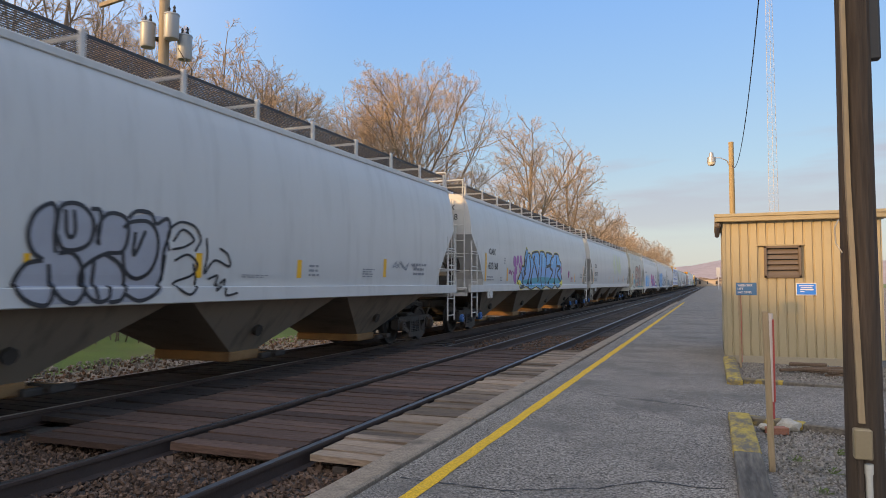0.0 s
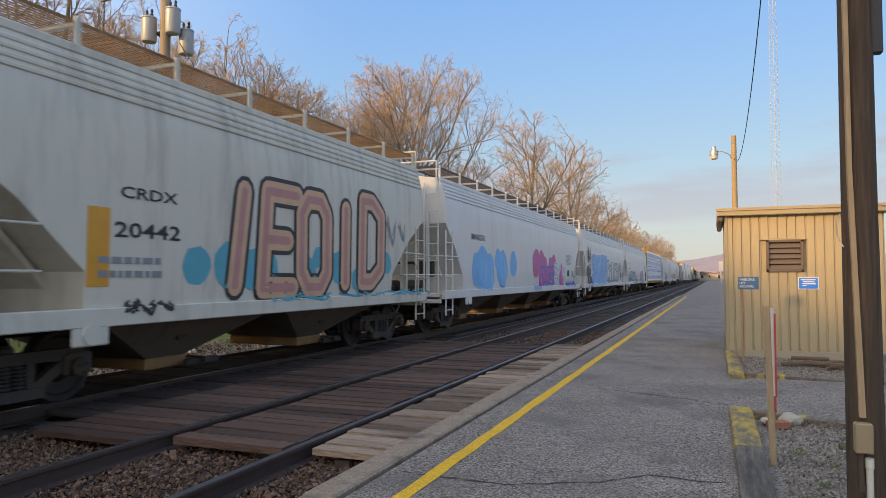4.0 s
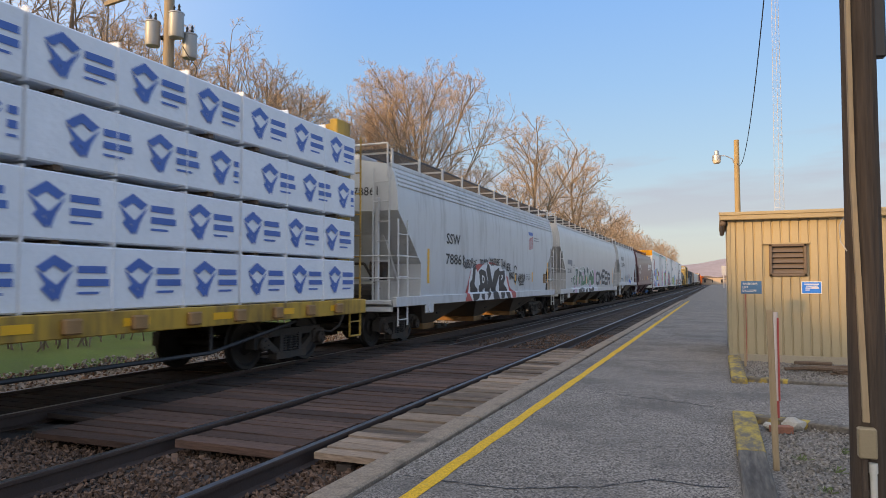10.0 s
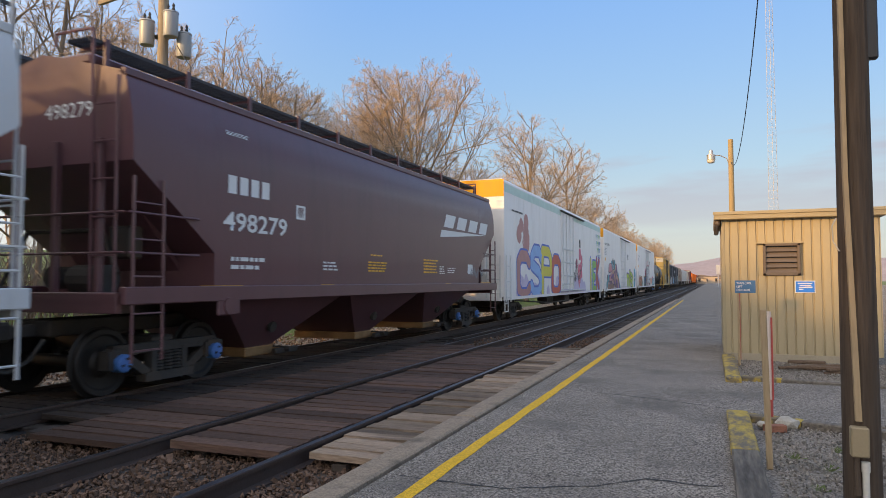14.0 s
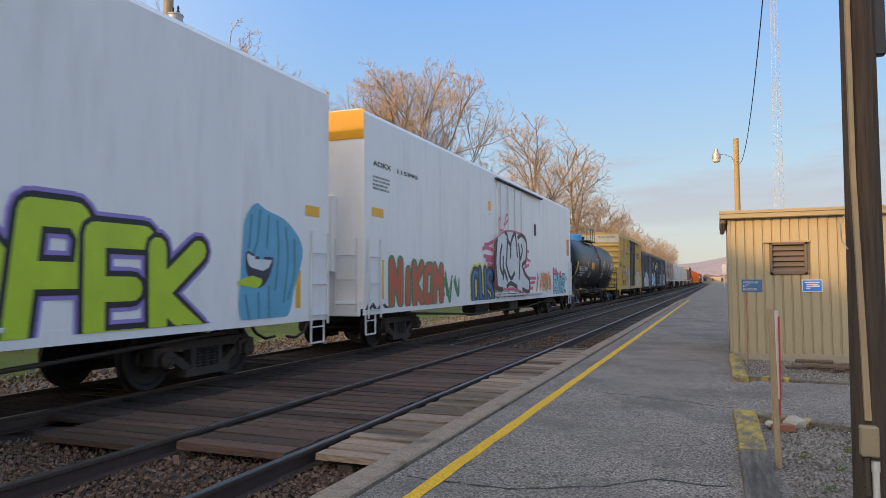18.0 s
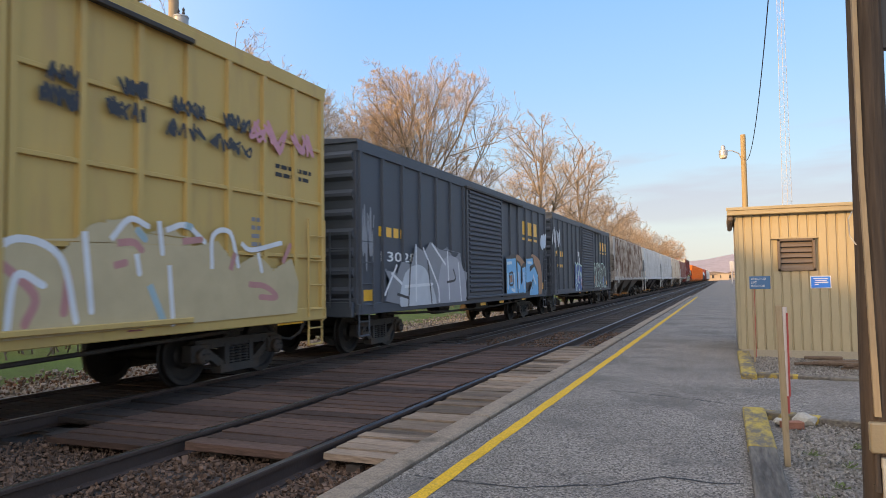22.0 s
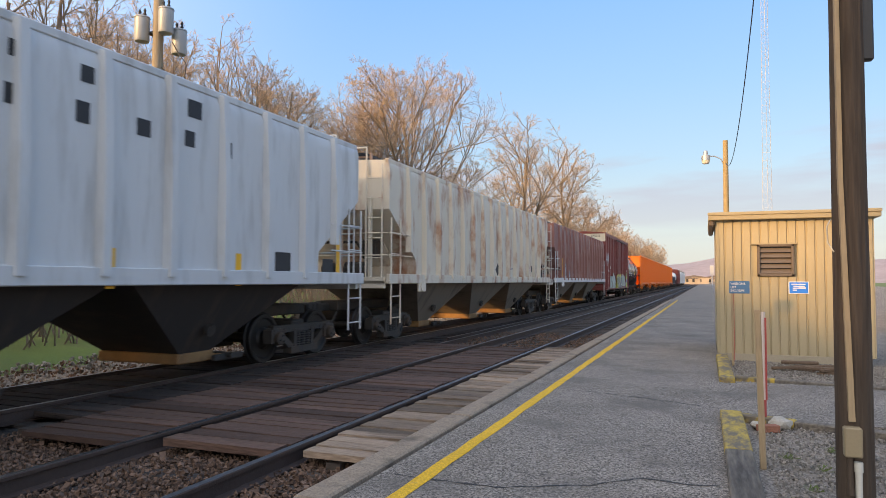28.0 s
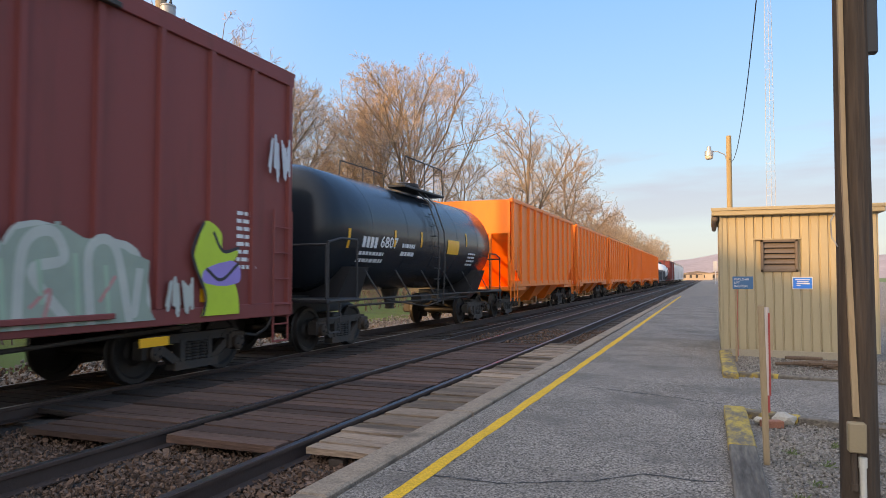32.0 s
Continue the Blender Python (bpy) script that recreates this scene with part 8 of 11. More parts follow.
clouds(CARS[12], 2.51, 0.84, 19.54, 0.57, 34, 0.5, REEF, SP["lilac"], 5)
rects(CARS[12], [(22.31, 1.57, 0.11, 0.91)], YREF, REEF, "reflector", 0.005)
rects(CARS[12], [(19.19, 1.31, 0.1, 0.46)], YREF, REEF, "reflector", 0.005)
rects(CARS[12], [(22.43, 2.76, 0.46, 0.17)], YREF, REEF, "reflector", 0.005)
for r in range(4):
    for i in range(4 - r // 2):
        a, b = 21.22 + 0.42 * i + 0.21 * r, 4.41 - 0.42 * r
        poly(12, [(a, b), (a + 0.36, b), (a + 0.18, b - 0.36)], SP[("blue3", "teal", "green3", "teal2")[(i + r) % 4]], REEF, "logo_triangle")
rects(CARS[12], [(0.72, 4.78, LEN[12] - 1.44, 0.3)], SP["mint"], REEF, "roof_stripe", 0.004)
words(CARS[13], "AOKX", 1.15, 4.01, 0.21, INK, REEF, 0.96)
words(CARS[13], "115870", 2.36, 4.02, 0.26, INK, REEF, 1.08)
lines(CARS[13], 1.09, 3.72, 5, 1.14, GREYINK, REEF, 0.104)
rects(CARS[13], [(1.13, 2.98, 0.55, 0.2)], YREF, REEF, "reflector", 0.005)
rects(CARS[13], [(1.57, 1.68, 0.14, 0.57)], YREF, REEF, "reflector", 0.005)
piece(CARS[13], "TOPEK", 14.04, 0.84, 4.88, 1.25, REEF, ((SP["purple2"], 0.12), (SP["sblack"], 0.07), (SP["limey"], 0),), 0.3, 0.05, 0.07, 4)
rects(CARS[13], [(21.5, 2.76, 0.46, 0.19)], YREF, REEF, "reflector", 0.005)
rects(CARS[13], [(21.22, 1.38, 0.14, 0.64)], YREF, REEF, "reflector", 0.005)
words(CARS[14], "AOKX", 1.07, 4, 0.16, INK, REEF, 0.87)
words(CARS[14], "115990", 2.26, 3.99, 0.14, INK, REEF, 1.14)
lines(CARS[14], 1.07, 3.72, 4, 0.95, GREYINK, REEF, 0.082)
rects(CARS[14], [(1.02, 2.97, 0.55, 0.19)], YREF, REEF, "reflector", 0.005)
rects(CARS[14], [(1.44, 1.55, 0.14, 0.84)], YREF, REEF, "reflector", 0.005)
piece(CARS[14], "NIKOM", 1.85, 1.02, 3.1, 0.81, REEF, ((SP["green"], 0.08), (SP["redor"], 0),), 0.32, 0, 0.07, 6)
scribble(CARS[14], 4.79, 0.9, 1.4, 0.87, 4, REEF, SP["green"], 0.08, 1)
scribble(CARS[14], 0.77, 0.85, 1.03, 0.21, 4, REEF, SP["sblack"], 0.04, 1)
piece(CARS[14], "OUS", 7.32, 0.88, 2.09, 0.89, REEF, ((SP["yellowp"], 0.13), (SP["sblack"], 0.07), (SP["dkblue"], 0), (SP["blue3"], -0.13),), 0.5, 0, 0.07, 3)
scribble(CARS[14], 9.91, 0.95, 3.24, 0.26, 8, REEF, SP["sblack"], 0.07, 3)
scribble(CARS[14], 15.11, 1.04, 2.53, 0.86, 7, REEF, SP["redor2"], 0.07, 3)
piece(CARS[14], "BIGZ", 18.16, 0.94, 2.55, 0.69, REEF, ((SP["sblack"], 0.08), (SP["cyanp"], 0),), 0.3, 0, 0.07, 5)
clouds(CARS[14], 17.99, 1.49, 3.06, 0.41, 6, 0.2, REEF, SP["pinkred"], 4)
rects(CARS[14], [(8.93, 3.9, 0.3, 0.29)], YREF, REEF, "reflector", 0.005)
lines(CARS[14], 8.97, 3.64, 2, 0.2, INK, REEF, 0.025)
rects(CARS[14], [(21.14, 3.11, 0.54, 0.77)], SP["redor2"], REEF, "painted_patch", 0.005)
words(CARS[16], "FBOX", 2.38, 2.57, 0.29, INK, OVER, 1.37)
words(CARS[16], "504322", 1.84, 2.12, 0.21, INK, OVER, 2.42)
lines(CARS[16], 1.59, 3.72, 2, 0.44, INK, BOX, 0.13)
poly(16, [(2.42, 4.06), (2.69, 4.06), (3.51, 3.19), (3.24, 3.19)], SP["royal"], OVER, lift=0.005)
poly(16, [(3.24, 4.06), (3.51, 4.06), (2.75, 3.23), (2.42, 3.28)], SP["red"], OVER, lift=0.008)
scribble(CARS[16], 0.61, 2.46, 0.96, 0.47, 4, OVER, SP["sblack"], 0.06, 1)
scribble(CARS[16], 1.66, 1.69, 0.57, 0.29, 4, OVER, SP["sblack"], 0.06, 1)
scribble(CARS[16], 4.06, 3.53, 2.27, 0.28, 6, OVER, SP["sblack"], 0.04, 1)
rects(CARS[16], [(2.36, 1.36, 0.54, 0.36)], INK, OVER, "painted_patch", 0.005)
rects(CARS[16], [(3.17, 1.37, 0.59, 0.4)], INK, OVER, "painted_patch", 0.005)
rects(CARS[16], [(4.39, 1.4, 0.14, 0.39)], YREF, BOX, "reflector", 0.005)
scribble(CARS[16], 6.74, 1.02, 3.21, 1.38, 8, OVER, SP["grey"], 0.06, 5)
scribble(CARS[16], 10.72, 3.68, 0.38, 0.24, 4, OVER, SP["sblack"], 0.035, 65)
scribble(CARS[16], 10.59, 3.43, 0.51, 0.24, 4, OVER, SP["sblack"], 0.035, 66)
scribble(CARS[16], 11.64, 3.78, 0.47, 0.24, 4, OVER, SP["sblack"], 0.035, 190)
scribble(CARS[16], 11.48, 3.49, 0.63, 0.24, 4, OVER, SP["sblack"], 0.035, 191)
scribble(CARS[16], 12.54, 3.75, 0.58, 0.24, 4, OVER, SP["sblack"], 0.035, 290)
scribble(CARS[16], 12.34, 3.43, 0.77, 0.24, 4, OVER, SP["sblack"], 0.035, 291)
scribble(CARS[16], 13.41, 3.75, 0.69, 0.24, 4, OVER, SP["sblack"], 0.035, 370)
scribble(CARS[16], 13.18, 3.40, 0.92, 0.24, 4, OVER, SP["sblack"], 0.035, 371)
rects(CARS[16], [(13.23, 1.32, 0.42, 0.27)], INK, BOX, "painted_patch", 0.005)
rects(CARS[16], [(13.14, 1.38, 0.08, 0.41)], YREF, BOX, "reflector", 0.005)
scribble(CARS[16], 14.17, 3.59, 1.72, 0.47, 5, OVER, SP["pinkred2"], 0.06, 1)
lines(CARS[16], 14.84, 3.4, 2, 1.13, INK, BOX, 0.135)
lines(CARS[16], 10.89, 1.5, 4, 0.28, GREYINK, BOX, 0.025)
lines(CARS[16], 11.6, 1.48, 4, 0.38, GREYINK, BOX, 0.042)
lines(CARS[16], 14.23, 2.48, 6, 0.35, GREYINK, BOX, 0.128)
rects(CARS[16], [(14.89, 0.86, 0.73, 0.11)], YREF, BOX, "reflector", 0.005)
bars_of(17, 1.53, 1.4, 2.45, 0.21, 4, YREF, BOX)
words(CARS[17], "130285", 1.63, 2.02, 0.3, WHITEINK, BOX, 2.17)
rects(CARS[17], [(0.77, 1.22, 0.51, 0.23)], YREF, BOX, "reflector", 0.005)
scribble(CARS[17], 0.72, 1.71, 0.48, 1.35, 6, OVER, SP["grey"], 0.04, 1)
bars_of(17, 12.67, 2.28, 3.13, 0.49, 3, YREF, BOX)
bars_of(17, 12.67, 2.28, 2.93, 0.09, 3, YREF, BOX)
clouds(CARS[17], 15.23, 2.72, 0.7, 0.52, 6, 0.2, OVER, SP["lightblue2"], 2)
scribble(CARS[17], 7.51, 1.22, 0.62, 1.11, 5, OVER, SP["whitepaint"], 0.14, 4)
rects(CARS[17], [(7.55, 2.98, 0.34, 0.09)], WHITEINK, BOX, "painted_patch", 0.005)
rects(CARS[17], [(7.99, 0.8, 0.48, 0.1)], YREF, BOX, "reflector", 0.005)
rects(CARS[17], [(9.84, 0.82, 0.48, 0.11)], YREF, BOX, "reflector", 0.005)
rects(CARS[17], [(12.46, 0.84, 0.5, 0.11)], YREF, BOX, "reflector", 0.005)
rects(CARS[17], [(15.19, 1.25, 0.49, 0.24)], YREF, BOX, "reflector", 0.005)
lines(CARS[17], 7.63, 1.03, 1, 1.59, WHITEINK, BOX, 0.07)
scribble(CARS[18], 0.36, 2.8, 1.48, 0.91, 5, OVER, SP["palegrey"], 0.08, 2)
bars_of(18, 1.22, 1.68, 2.49, 0.24, 4, YREF, BOX)
lines(CARS[18], 1.32, 2.09, 1, 1.66, YREF, BOX, 0.26)
bars_of(18, 12.62, 2.37, 3.12, 0.5, 3, YREF, BOX)
bars_of(18, 12.62, 2.37, 2.94, 0.09, 3, YREF, BOX)
piece(CARS[18], "YKUTA", 10.22, 1.16, 3.91, 0.95, OVER, ((SP["mint"], 0.1), (SP["sblack"], 0),), 0.3, 0.05, 0.07, 5)
clouds(CARS[18], 10.05, 1.08, 0.72, 0.7, 5, 0.25, OVER, SP["rustp"], 3)
clouds(CARS[18], 10.25, 1.16, 3.65, 0.32, 8, 0.18, OVER, SP["royal"], 3)
rects(CARS[18], [(6.11, 2.74, 0.36, 0.23)], WHITEINK, BOX, "painted_patch", 0.005)
rects(CARS[18], [(6.3, 2.42, 0.22, 0.29)], WHITEINK, BOX, "painted_patch", 0.005)
rects(CARS[18], [(6.62, 2.76, 0.15, 0.77)], WHITEINK, BOX, "painted_patch", 0.005)
rects(CARS[18], [(7.09, 2.72, 0.38, 0.07)], WHITEINK, BOX, "painted_patch", 0.005)
rects(CARS[18], [(7.13, 2.56, 0.27, 0.09)], WHITEINK, BOX, "painted_patch", 0.005)
rects(CARS[18], [(6.22, 0.85, 0.47, 0.11)], YREF, BOX, "reflector", 0.005)
rects(CARS[18], [(8.06, 0.85, 0.47, 0.1)], YREF, BOX, "reflector", 0.005)
rects(CARS[18], [(9.89, 0.87, 0.49, 0.1)], YREF, BOX, "reflector", 0.005)
rects(CARS[18], [(12.53, 0.88, 0.53, 0.12)], YREF, BOX, "reflector", 0.005)
rects(CARS[18], [(14.54, 1.27, 0.43, 0.22)], YREF, BOX, "reflector", 0.005)
rects(CARS[19], [(4.41, 1.8, 0.14, 0.49)], YREF, FLAT, "reflector", 0.005)
rects(CARS[19], [(6.81, 1.84, 0.14, 0.53)], YREF, FLAT, "reflector", 0.005)
rects(CARS[19], [(9.52, 1.85, 0.14, 0.53)], YREF, FLAT, "reflector", 0.005)
rects(CARS[19], [(12.11, 1.87, 0.14, 0.56)], YREF, FLAT, "reflector", 0.005)
rects(CARS[19], [(13.71, 1.91, 0.14, 0.58)], YREF, FLAT, "reflector", 0.005)
rects(CARS[19], [(3.76, 1.84, 0.62, 0.31)], SP["lightblue2"], FLAT, "painted_patch", 0.005)
lines(CARS[19], 3.76, 1.89, 2, 0.62, INK, FLAT, 0.14)
lines(CARS[19], 3.09, 1.86, 2, 0.41, INK, FLAT, 0.115)
rects(CARS[19], [(13.95, 1.81, 0.42, 0.26)], GREYINK, FLAT, "painted_patch", 0.005)
rects(CARS[19], [(16.03, 2.06, 0.14, 0.92)], YREF, FLAT, "reflector", 0.005)
lines(CARS[20], 3.59, 2.8, 1, 1.44, INK, FLAT, 0.22)
lines(CARS[20], 3.51, 2.34, 1, 0.84, INK, FLAT, 0.22)
rects(CARS[20], [(1.96, 2.09, 0.14, 0.9)], YREF, FLAT, "reflector", 0.005)
rects(CARS[21], [(10.5, 1.62, 0.14, 0.49)], YREF, FLAT, "reflector", 0.005)
rects(CARS[21], [(12.92, 1.64, 0.14, 0.49)], YREF, FLAT, "reflector", 0.005)
rects(CARS[21], [(15.96, 1.9, 0.14, 0.92)], YREF, FLAT, "reflector", 0.005)
rects(CARS[21], [(13.95, 1.79, 0.45, 0.32)], INK, FLAT, "painted_patch", 0.005)
rects(CARS[21], [(15.45, 1.74, 0.4, 0.28)], INK, FLAT, "painted_patch", 0.005)
rects(CARS[21], [(9.2, 3.87, 0.15, 0.18)], INK, FLAT, "painted_patch", 0.005)
rects(CARS[21], [(10.08, 3.85, 0.19, 0.2)], INK, FLAT, "painted_patch", 0.005)
rects(CARS[21], [(11.83, 3.86, 0.28, 0.25)], INK, FLAT, "painted_patch", 0.005)
rects(CARS[21], [(9.17, 3.39, 0.15, 0.22)], INK, FLAT, "painted_patch", 0.005)
rects(CARS[21], [(10.03, 3.4, 0.19, 0.25)], INK, FLAT, "painted_patch", 0.005)
rects(CARS[21], [(10.93, 3.41, 0.23, 0.22)], INK, FLAT, "painted_patch", 0.005)
rects(CARS[21], [(11.78, 3.43, 0.2, 0.22)], INK, FLAT, "painted_patch", 0.005)
rects(CARS[21], [(12.56, 3.42, 0.23, 0.24)], INK, FLAT, "painted_patch", 0.005)
poly(22, [(9.19, 1.86), (9.45, 1.64), (9.71, 1.86), (9.45, 2.08)], INK, FLAT)
lines(CARS[22], 7.45, 1.89, 2, 0.53, GREYINK, FLAT, 0.045)
lines(CARS[22], 11.09, 1.94, 2, 0.4, GREYINK, FLAT, 0.045)
rects(CARS[22], [(14.33, 1.96, 0.37, 0.24)], INK, FLAT, "painted_patch", 0.005)
rects(CARS[22], [(14, 1.83, 0.14, 0.48)], REDINK, FLAT, "painted_patch", 0.005)
rects(CARS[23], [(2.66, 1.97, 0.61, 0.78)], SP["paleblue"], FLAT, "painted_patch", 0.005)
rects(CARS[23], [(3.39, 1.98, 0.55, 0.77)], SP["paleblue"], FLAT, "painted_patch", 0.005)
rects(CARS[23], [(4.11, 1.83, 0.56, 0.28)], SP["paleblue"], FLAT, "painted_patch", 0.005)
rects(CARS[23], [(4.82, 1.79, 0.67, 0.36)], SP["paleblue"], FLAT, "painted_patch", 0.005)
rects(CARS[23], [(5.67, 1.82, 0.62, 0.33)], SP["paleblue"], FLAT, "painted_patch", 0.005)
words(CARS[23], "MW", 2.7, 2.22, 0.3, INK, FLAT, 0.54)
words(CARS[23], "CX", 3.43, 2.25, 0.29, INK, FLAT, 0.49)
words(CARS[23], "46", 2.7, 1.85, 0.31, INK, FLAT, 0.39)
words(CARS[23], "28", 3.46, 1.84, 0.3, INK, FLAT, 0.35)
words(CARS[23], "50", 4.17, 1.84, 0.31, INK, FLAT, 0.43)
lines(CARS[23], 4.87, 1.88, 3, 0.58, INK, FLAT, 0.103)
lines(CARS[23], 5.71, 1.87, 2, 0.53, INK, FLAT, 0.125)
rects(CARS[23], [(2.56, 2.15, 0.14, 0.91)], YREF, FLAT, "reflector", 0.005)
rects(CARS[23], [(4.89, 1.55, 0.5, 0.12)], YREF, FLAT, "reflector", 0.005)
rects(CARS[23], [(7.32, 1.56, 0.6, 0.11)], YREF, FLAT, "reflector", 0.005)
rects(CARS[23], [(10.04, 1.58, 0.55, 0.12)], YREF, FLAT, "reflector", 0.005)
rects(CARS[23], [(12.59, 1.62, 0.5, 0.13)], YREF, FLAT, "reflector", 0.005)
rects(CARS[23], [(10.93, 1.98, 0.61, 0.71)], WHITEINK, FLAT, "painted_patch", 0.005)
bars_of(24, 1.57, 0.45, 2.62, 0.18, 2, WHITEINK, BOX)
words(CARS[24], "473046", 1.5, 2.24, 0.24, WHITEINK, BOX, 1.25)
scribble(CARS[24], 0.63, 2.71, 1.22, 0.87, 6, OVER, SP["palegrey"], 0.07, 2)
lines(CARS[24], 1.53, 1.92, 6, 0.94, WHITEINK, BOX, 0.123)
piece(CARS[24], "HOBI", 2.8, 0.81, 3.04, 0.97, OVER, ((SP["mintgrey"], 0.1), (SP["offwhite"], 0),), 0.4, 0, 0.07, 4)
scribble(CARS[24], 13.13, 0.93, 0.48, 0.56, 5, OVER, SP["offwhite"], 0.05, 2)
scribble(CARS[24], 15.35, 3.02, 0.58, 0.83, 5, OVER, SP["palegrey"], 0.05, 2)
lines(CARS[24], 14.63, 2.46, 8, 0.53, WHITEINK, BOX, 0.118)
rects(CARS[24], [(13.84, 1.22, 0.56, 0.19)], YREF, BOX, "reflector", 0.005)
rects(CARS[24], [(12.74, 0.64, 0.51, 0.12)], YREF, BOX, "reflector", 0.005)
rects(CARS[24], [(14.66, 0.94, 0.38, 0.2)], YREF, BOX, "reflector", 0.005)
rects(CARS[24], [(3.08, 2.5, 0.33, 0.23)], WHITEINK, BOX, "painted_patch", 0.005)
rects(CARS[24], [(1.43, 0.96, 0.47, 0.19)], YREF, BOX, "reflector", 0.005)

TP15, TP25 = tank_prof(1.423, 2.56), tank_prof(1.353, 2.5)
words(CARS[15], "GBRX 713560", 2.37, 2.16, 0.33, WHITEINK, TP15, 2.46)
lines(CARS[15], 2.76, 1.95, 2, 1.8, WHITEINK, TP15, 0.13)
lines(CARS[15], 2.28, 1.44, 2, 1.04, WHITEINK, TP15, 0.09)
lines(CARS[15], 10.46, 1.98, 5, 1, WHITEINK, TP15, 0.092)
lines(CARS[15], 5.96, 2.03, 5, 0.58, WHITEINK, TP15, 0.088)
lines(CARS[15], 10.96, 2.72, 4, 0.49, WHITEINK, TP15, 0.148)
lines(CARS[15], 7.78, 2.81, 1, 0.55, WHITEINK, TP15, 0.09)
lines(CARS[15], 7.16, 1.4, 1, 0.54, WHITEINK, TP15, 0.11)
rects(CARS[15], [(1.7, 1.69 + 0.129 * i, 0.34, 0.129) for i in range(7)], YREF, TP15, "reflector")
rects(CARS[15], [(4.91, 2.15 + 0.12 * i, 0.15, 0.12) for i in range(4)], YREF, TP15, "reflector")
rects(CARS[15], [(6.23, 2.24 + 0.13 * i, 0.67, 0.13) for i in range(3)], YREF, TP15, "reflector")
rects(CARS[15], [(7.08, 2.14 + 0.128 * i, 0.18, 0.128) for i in range(4)], YREF, TP15, "reflector")
rects(CARS[15], [(10.46, 2.16 + 0.128 * i, 0.19, 0.128) for i in range(4)], YREF, TP15, "reflector")
rects(CARS[15], [(12.66, 2.24 + 0.15 * i, 0.19, 0.15) for i in range(3)], YREF, TP15, "reflector")
lines(CARS[15], 13.83, 2.66, 8, 1.12, WHITEINK, TP15, 0.059)
rects(CARS[15], [(15.56, 1.73 + 0.12 * i, 0.29, 0.12) for i in range(7)], YREF, TP15, "reflector")
words(CARS[25], "6807", 3.24, 2.26, 0.36, WHITEINK, TP25, 0.91)
bars_of(25, 2.38, 0.75, 2.12, 0.24, 4, WHITEINK, TP25)
lines(CARS[25], 2.32, 2, 2, 1.51, WHITEINK, TP25, 0.155)
lines(CARS[25], 4.41, 2.24, 2, 0.86, WHITEINK, TP25, 0.195)
lines(CARS[25], 9.34, 2.19, 4, 0.77, WHITEINK, TP25, 0.108)
rects(CARS[25], [(7.48, 2.33, 0.94, 0.4)], YREF, TP25, "reflector")
rects(CARS[25], [(1.71, 2.13 + 0.1 * i, 0.1, 0.1) for i in range(4)], YREF, TP25, "reflector")
rects(CARS[25], [(3.93, 2.23 + 0.1 * i, 0.1, 0.1) for i in range(4)], YREF, TP25, "reflector")
rects(CARS[25], [(5.52, 2.29 + 0.1 * i, 0.1, 0.1) for i in range(4)], YREF, TP25, "reflector")
rects(CARS[25], [(9.03, 2.45 + 0.1 * i, 0.1, 0.1) for i in range(4)], YREF, TP25, "reflector")
rects(CARS[7], [(4.57, 0.99, 2.02, 0.2)], INK, [(1.552, 0), (1.552, 5)], "number_panel")
words(CARS[7], "TTZX 64994", 4.67, 0.99, 0.2, WHITEINK, [(1.557, 0), (1.557, 5)], 1.82)
rects(CARS[7], [(1.0 + 1.6 * i, 1.0, 0.42, 0.1) for i in range(14) if i not in (2, 3)], YREF, [(1.552, 0), (1.552, 5)], "reflector")


# freehand pieces
blot(CARS[0], CURVED, [(8.34, 1.46), (8.45, 1.69), (8.62, 1.75), (8.48, 1.87), (8.48, 2.08), (8.56, 2.26), (8.73, 2.35), (8.99, 2.39), (9.22, 2.36), (9.38, 2.33), (9.59, 2.33), (9.77, 2.3), (10.1, 2.36), (10.39, 2.33), (10.46, 2.14), (10.38, 1.54), (10.22, 1.32), (9.62, 1.27), (8.86, 1.28), (8.5, 1.28)], SP["silver"], 0.006)
freehand(CARS[0], CURVED, [[(8.66, 1.74), (8.53, 1.83), (8.47, 2.01), (8.54, 2.23), (8.73, 2.35), (8.79, 2.23), (8.78, 2.03), (8.8, 1.84)], [(8.66, 1.74), (8.45, 1.68), (8.34, 1.46), (8.46, 1.31), (8.68, 1.26), (8.76, 1.41), (8.73, 1.68)], [(8.79, 2.03), (8.83, 2.3), (8.97, 2.38), (9.14, 2.35), (9.27, 2.19), (9.24, 1.97), (9.08, 1.87), (8.89, 1.87), (8.81, 2.01)], [(8.84, 1.82), (9.01, 1.83), (9.14, 1.69), (9.17, 1.45), (9.05, 1.28), (8.88, 1.31), (8.76, 1.43)]], SP["sblack"], 0.05, 0.012)
freehand(CARS[0], CURVED, [[(8.9, 2.3), (8.92, 2.08), (8.97, 2.0), (9.03, 2.06), (9.01, 2.29)], [(9.23, 2.34), (9.36, 2.33), (9.36, 2.11), (9.33, 1.97)], [(9.36, 1.93), (9.34, 2.15), (9.48, 2.31), (9.71, 2.29), (9.78, 2.12), (9.71, 1.88), (9.47, 1.84), (9.24, 1.73), (9.13, 1.6), (9.17, 1.39), (9.33, 1.28), (9.49, 1.32), (9.51, 1.45)], [(9.31, 1.78), (9.3, 1.49), (9.35, 1.3)]], SP["sblack"], 0.05, 0.012)
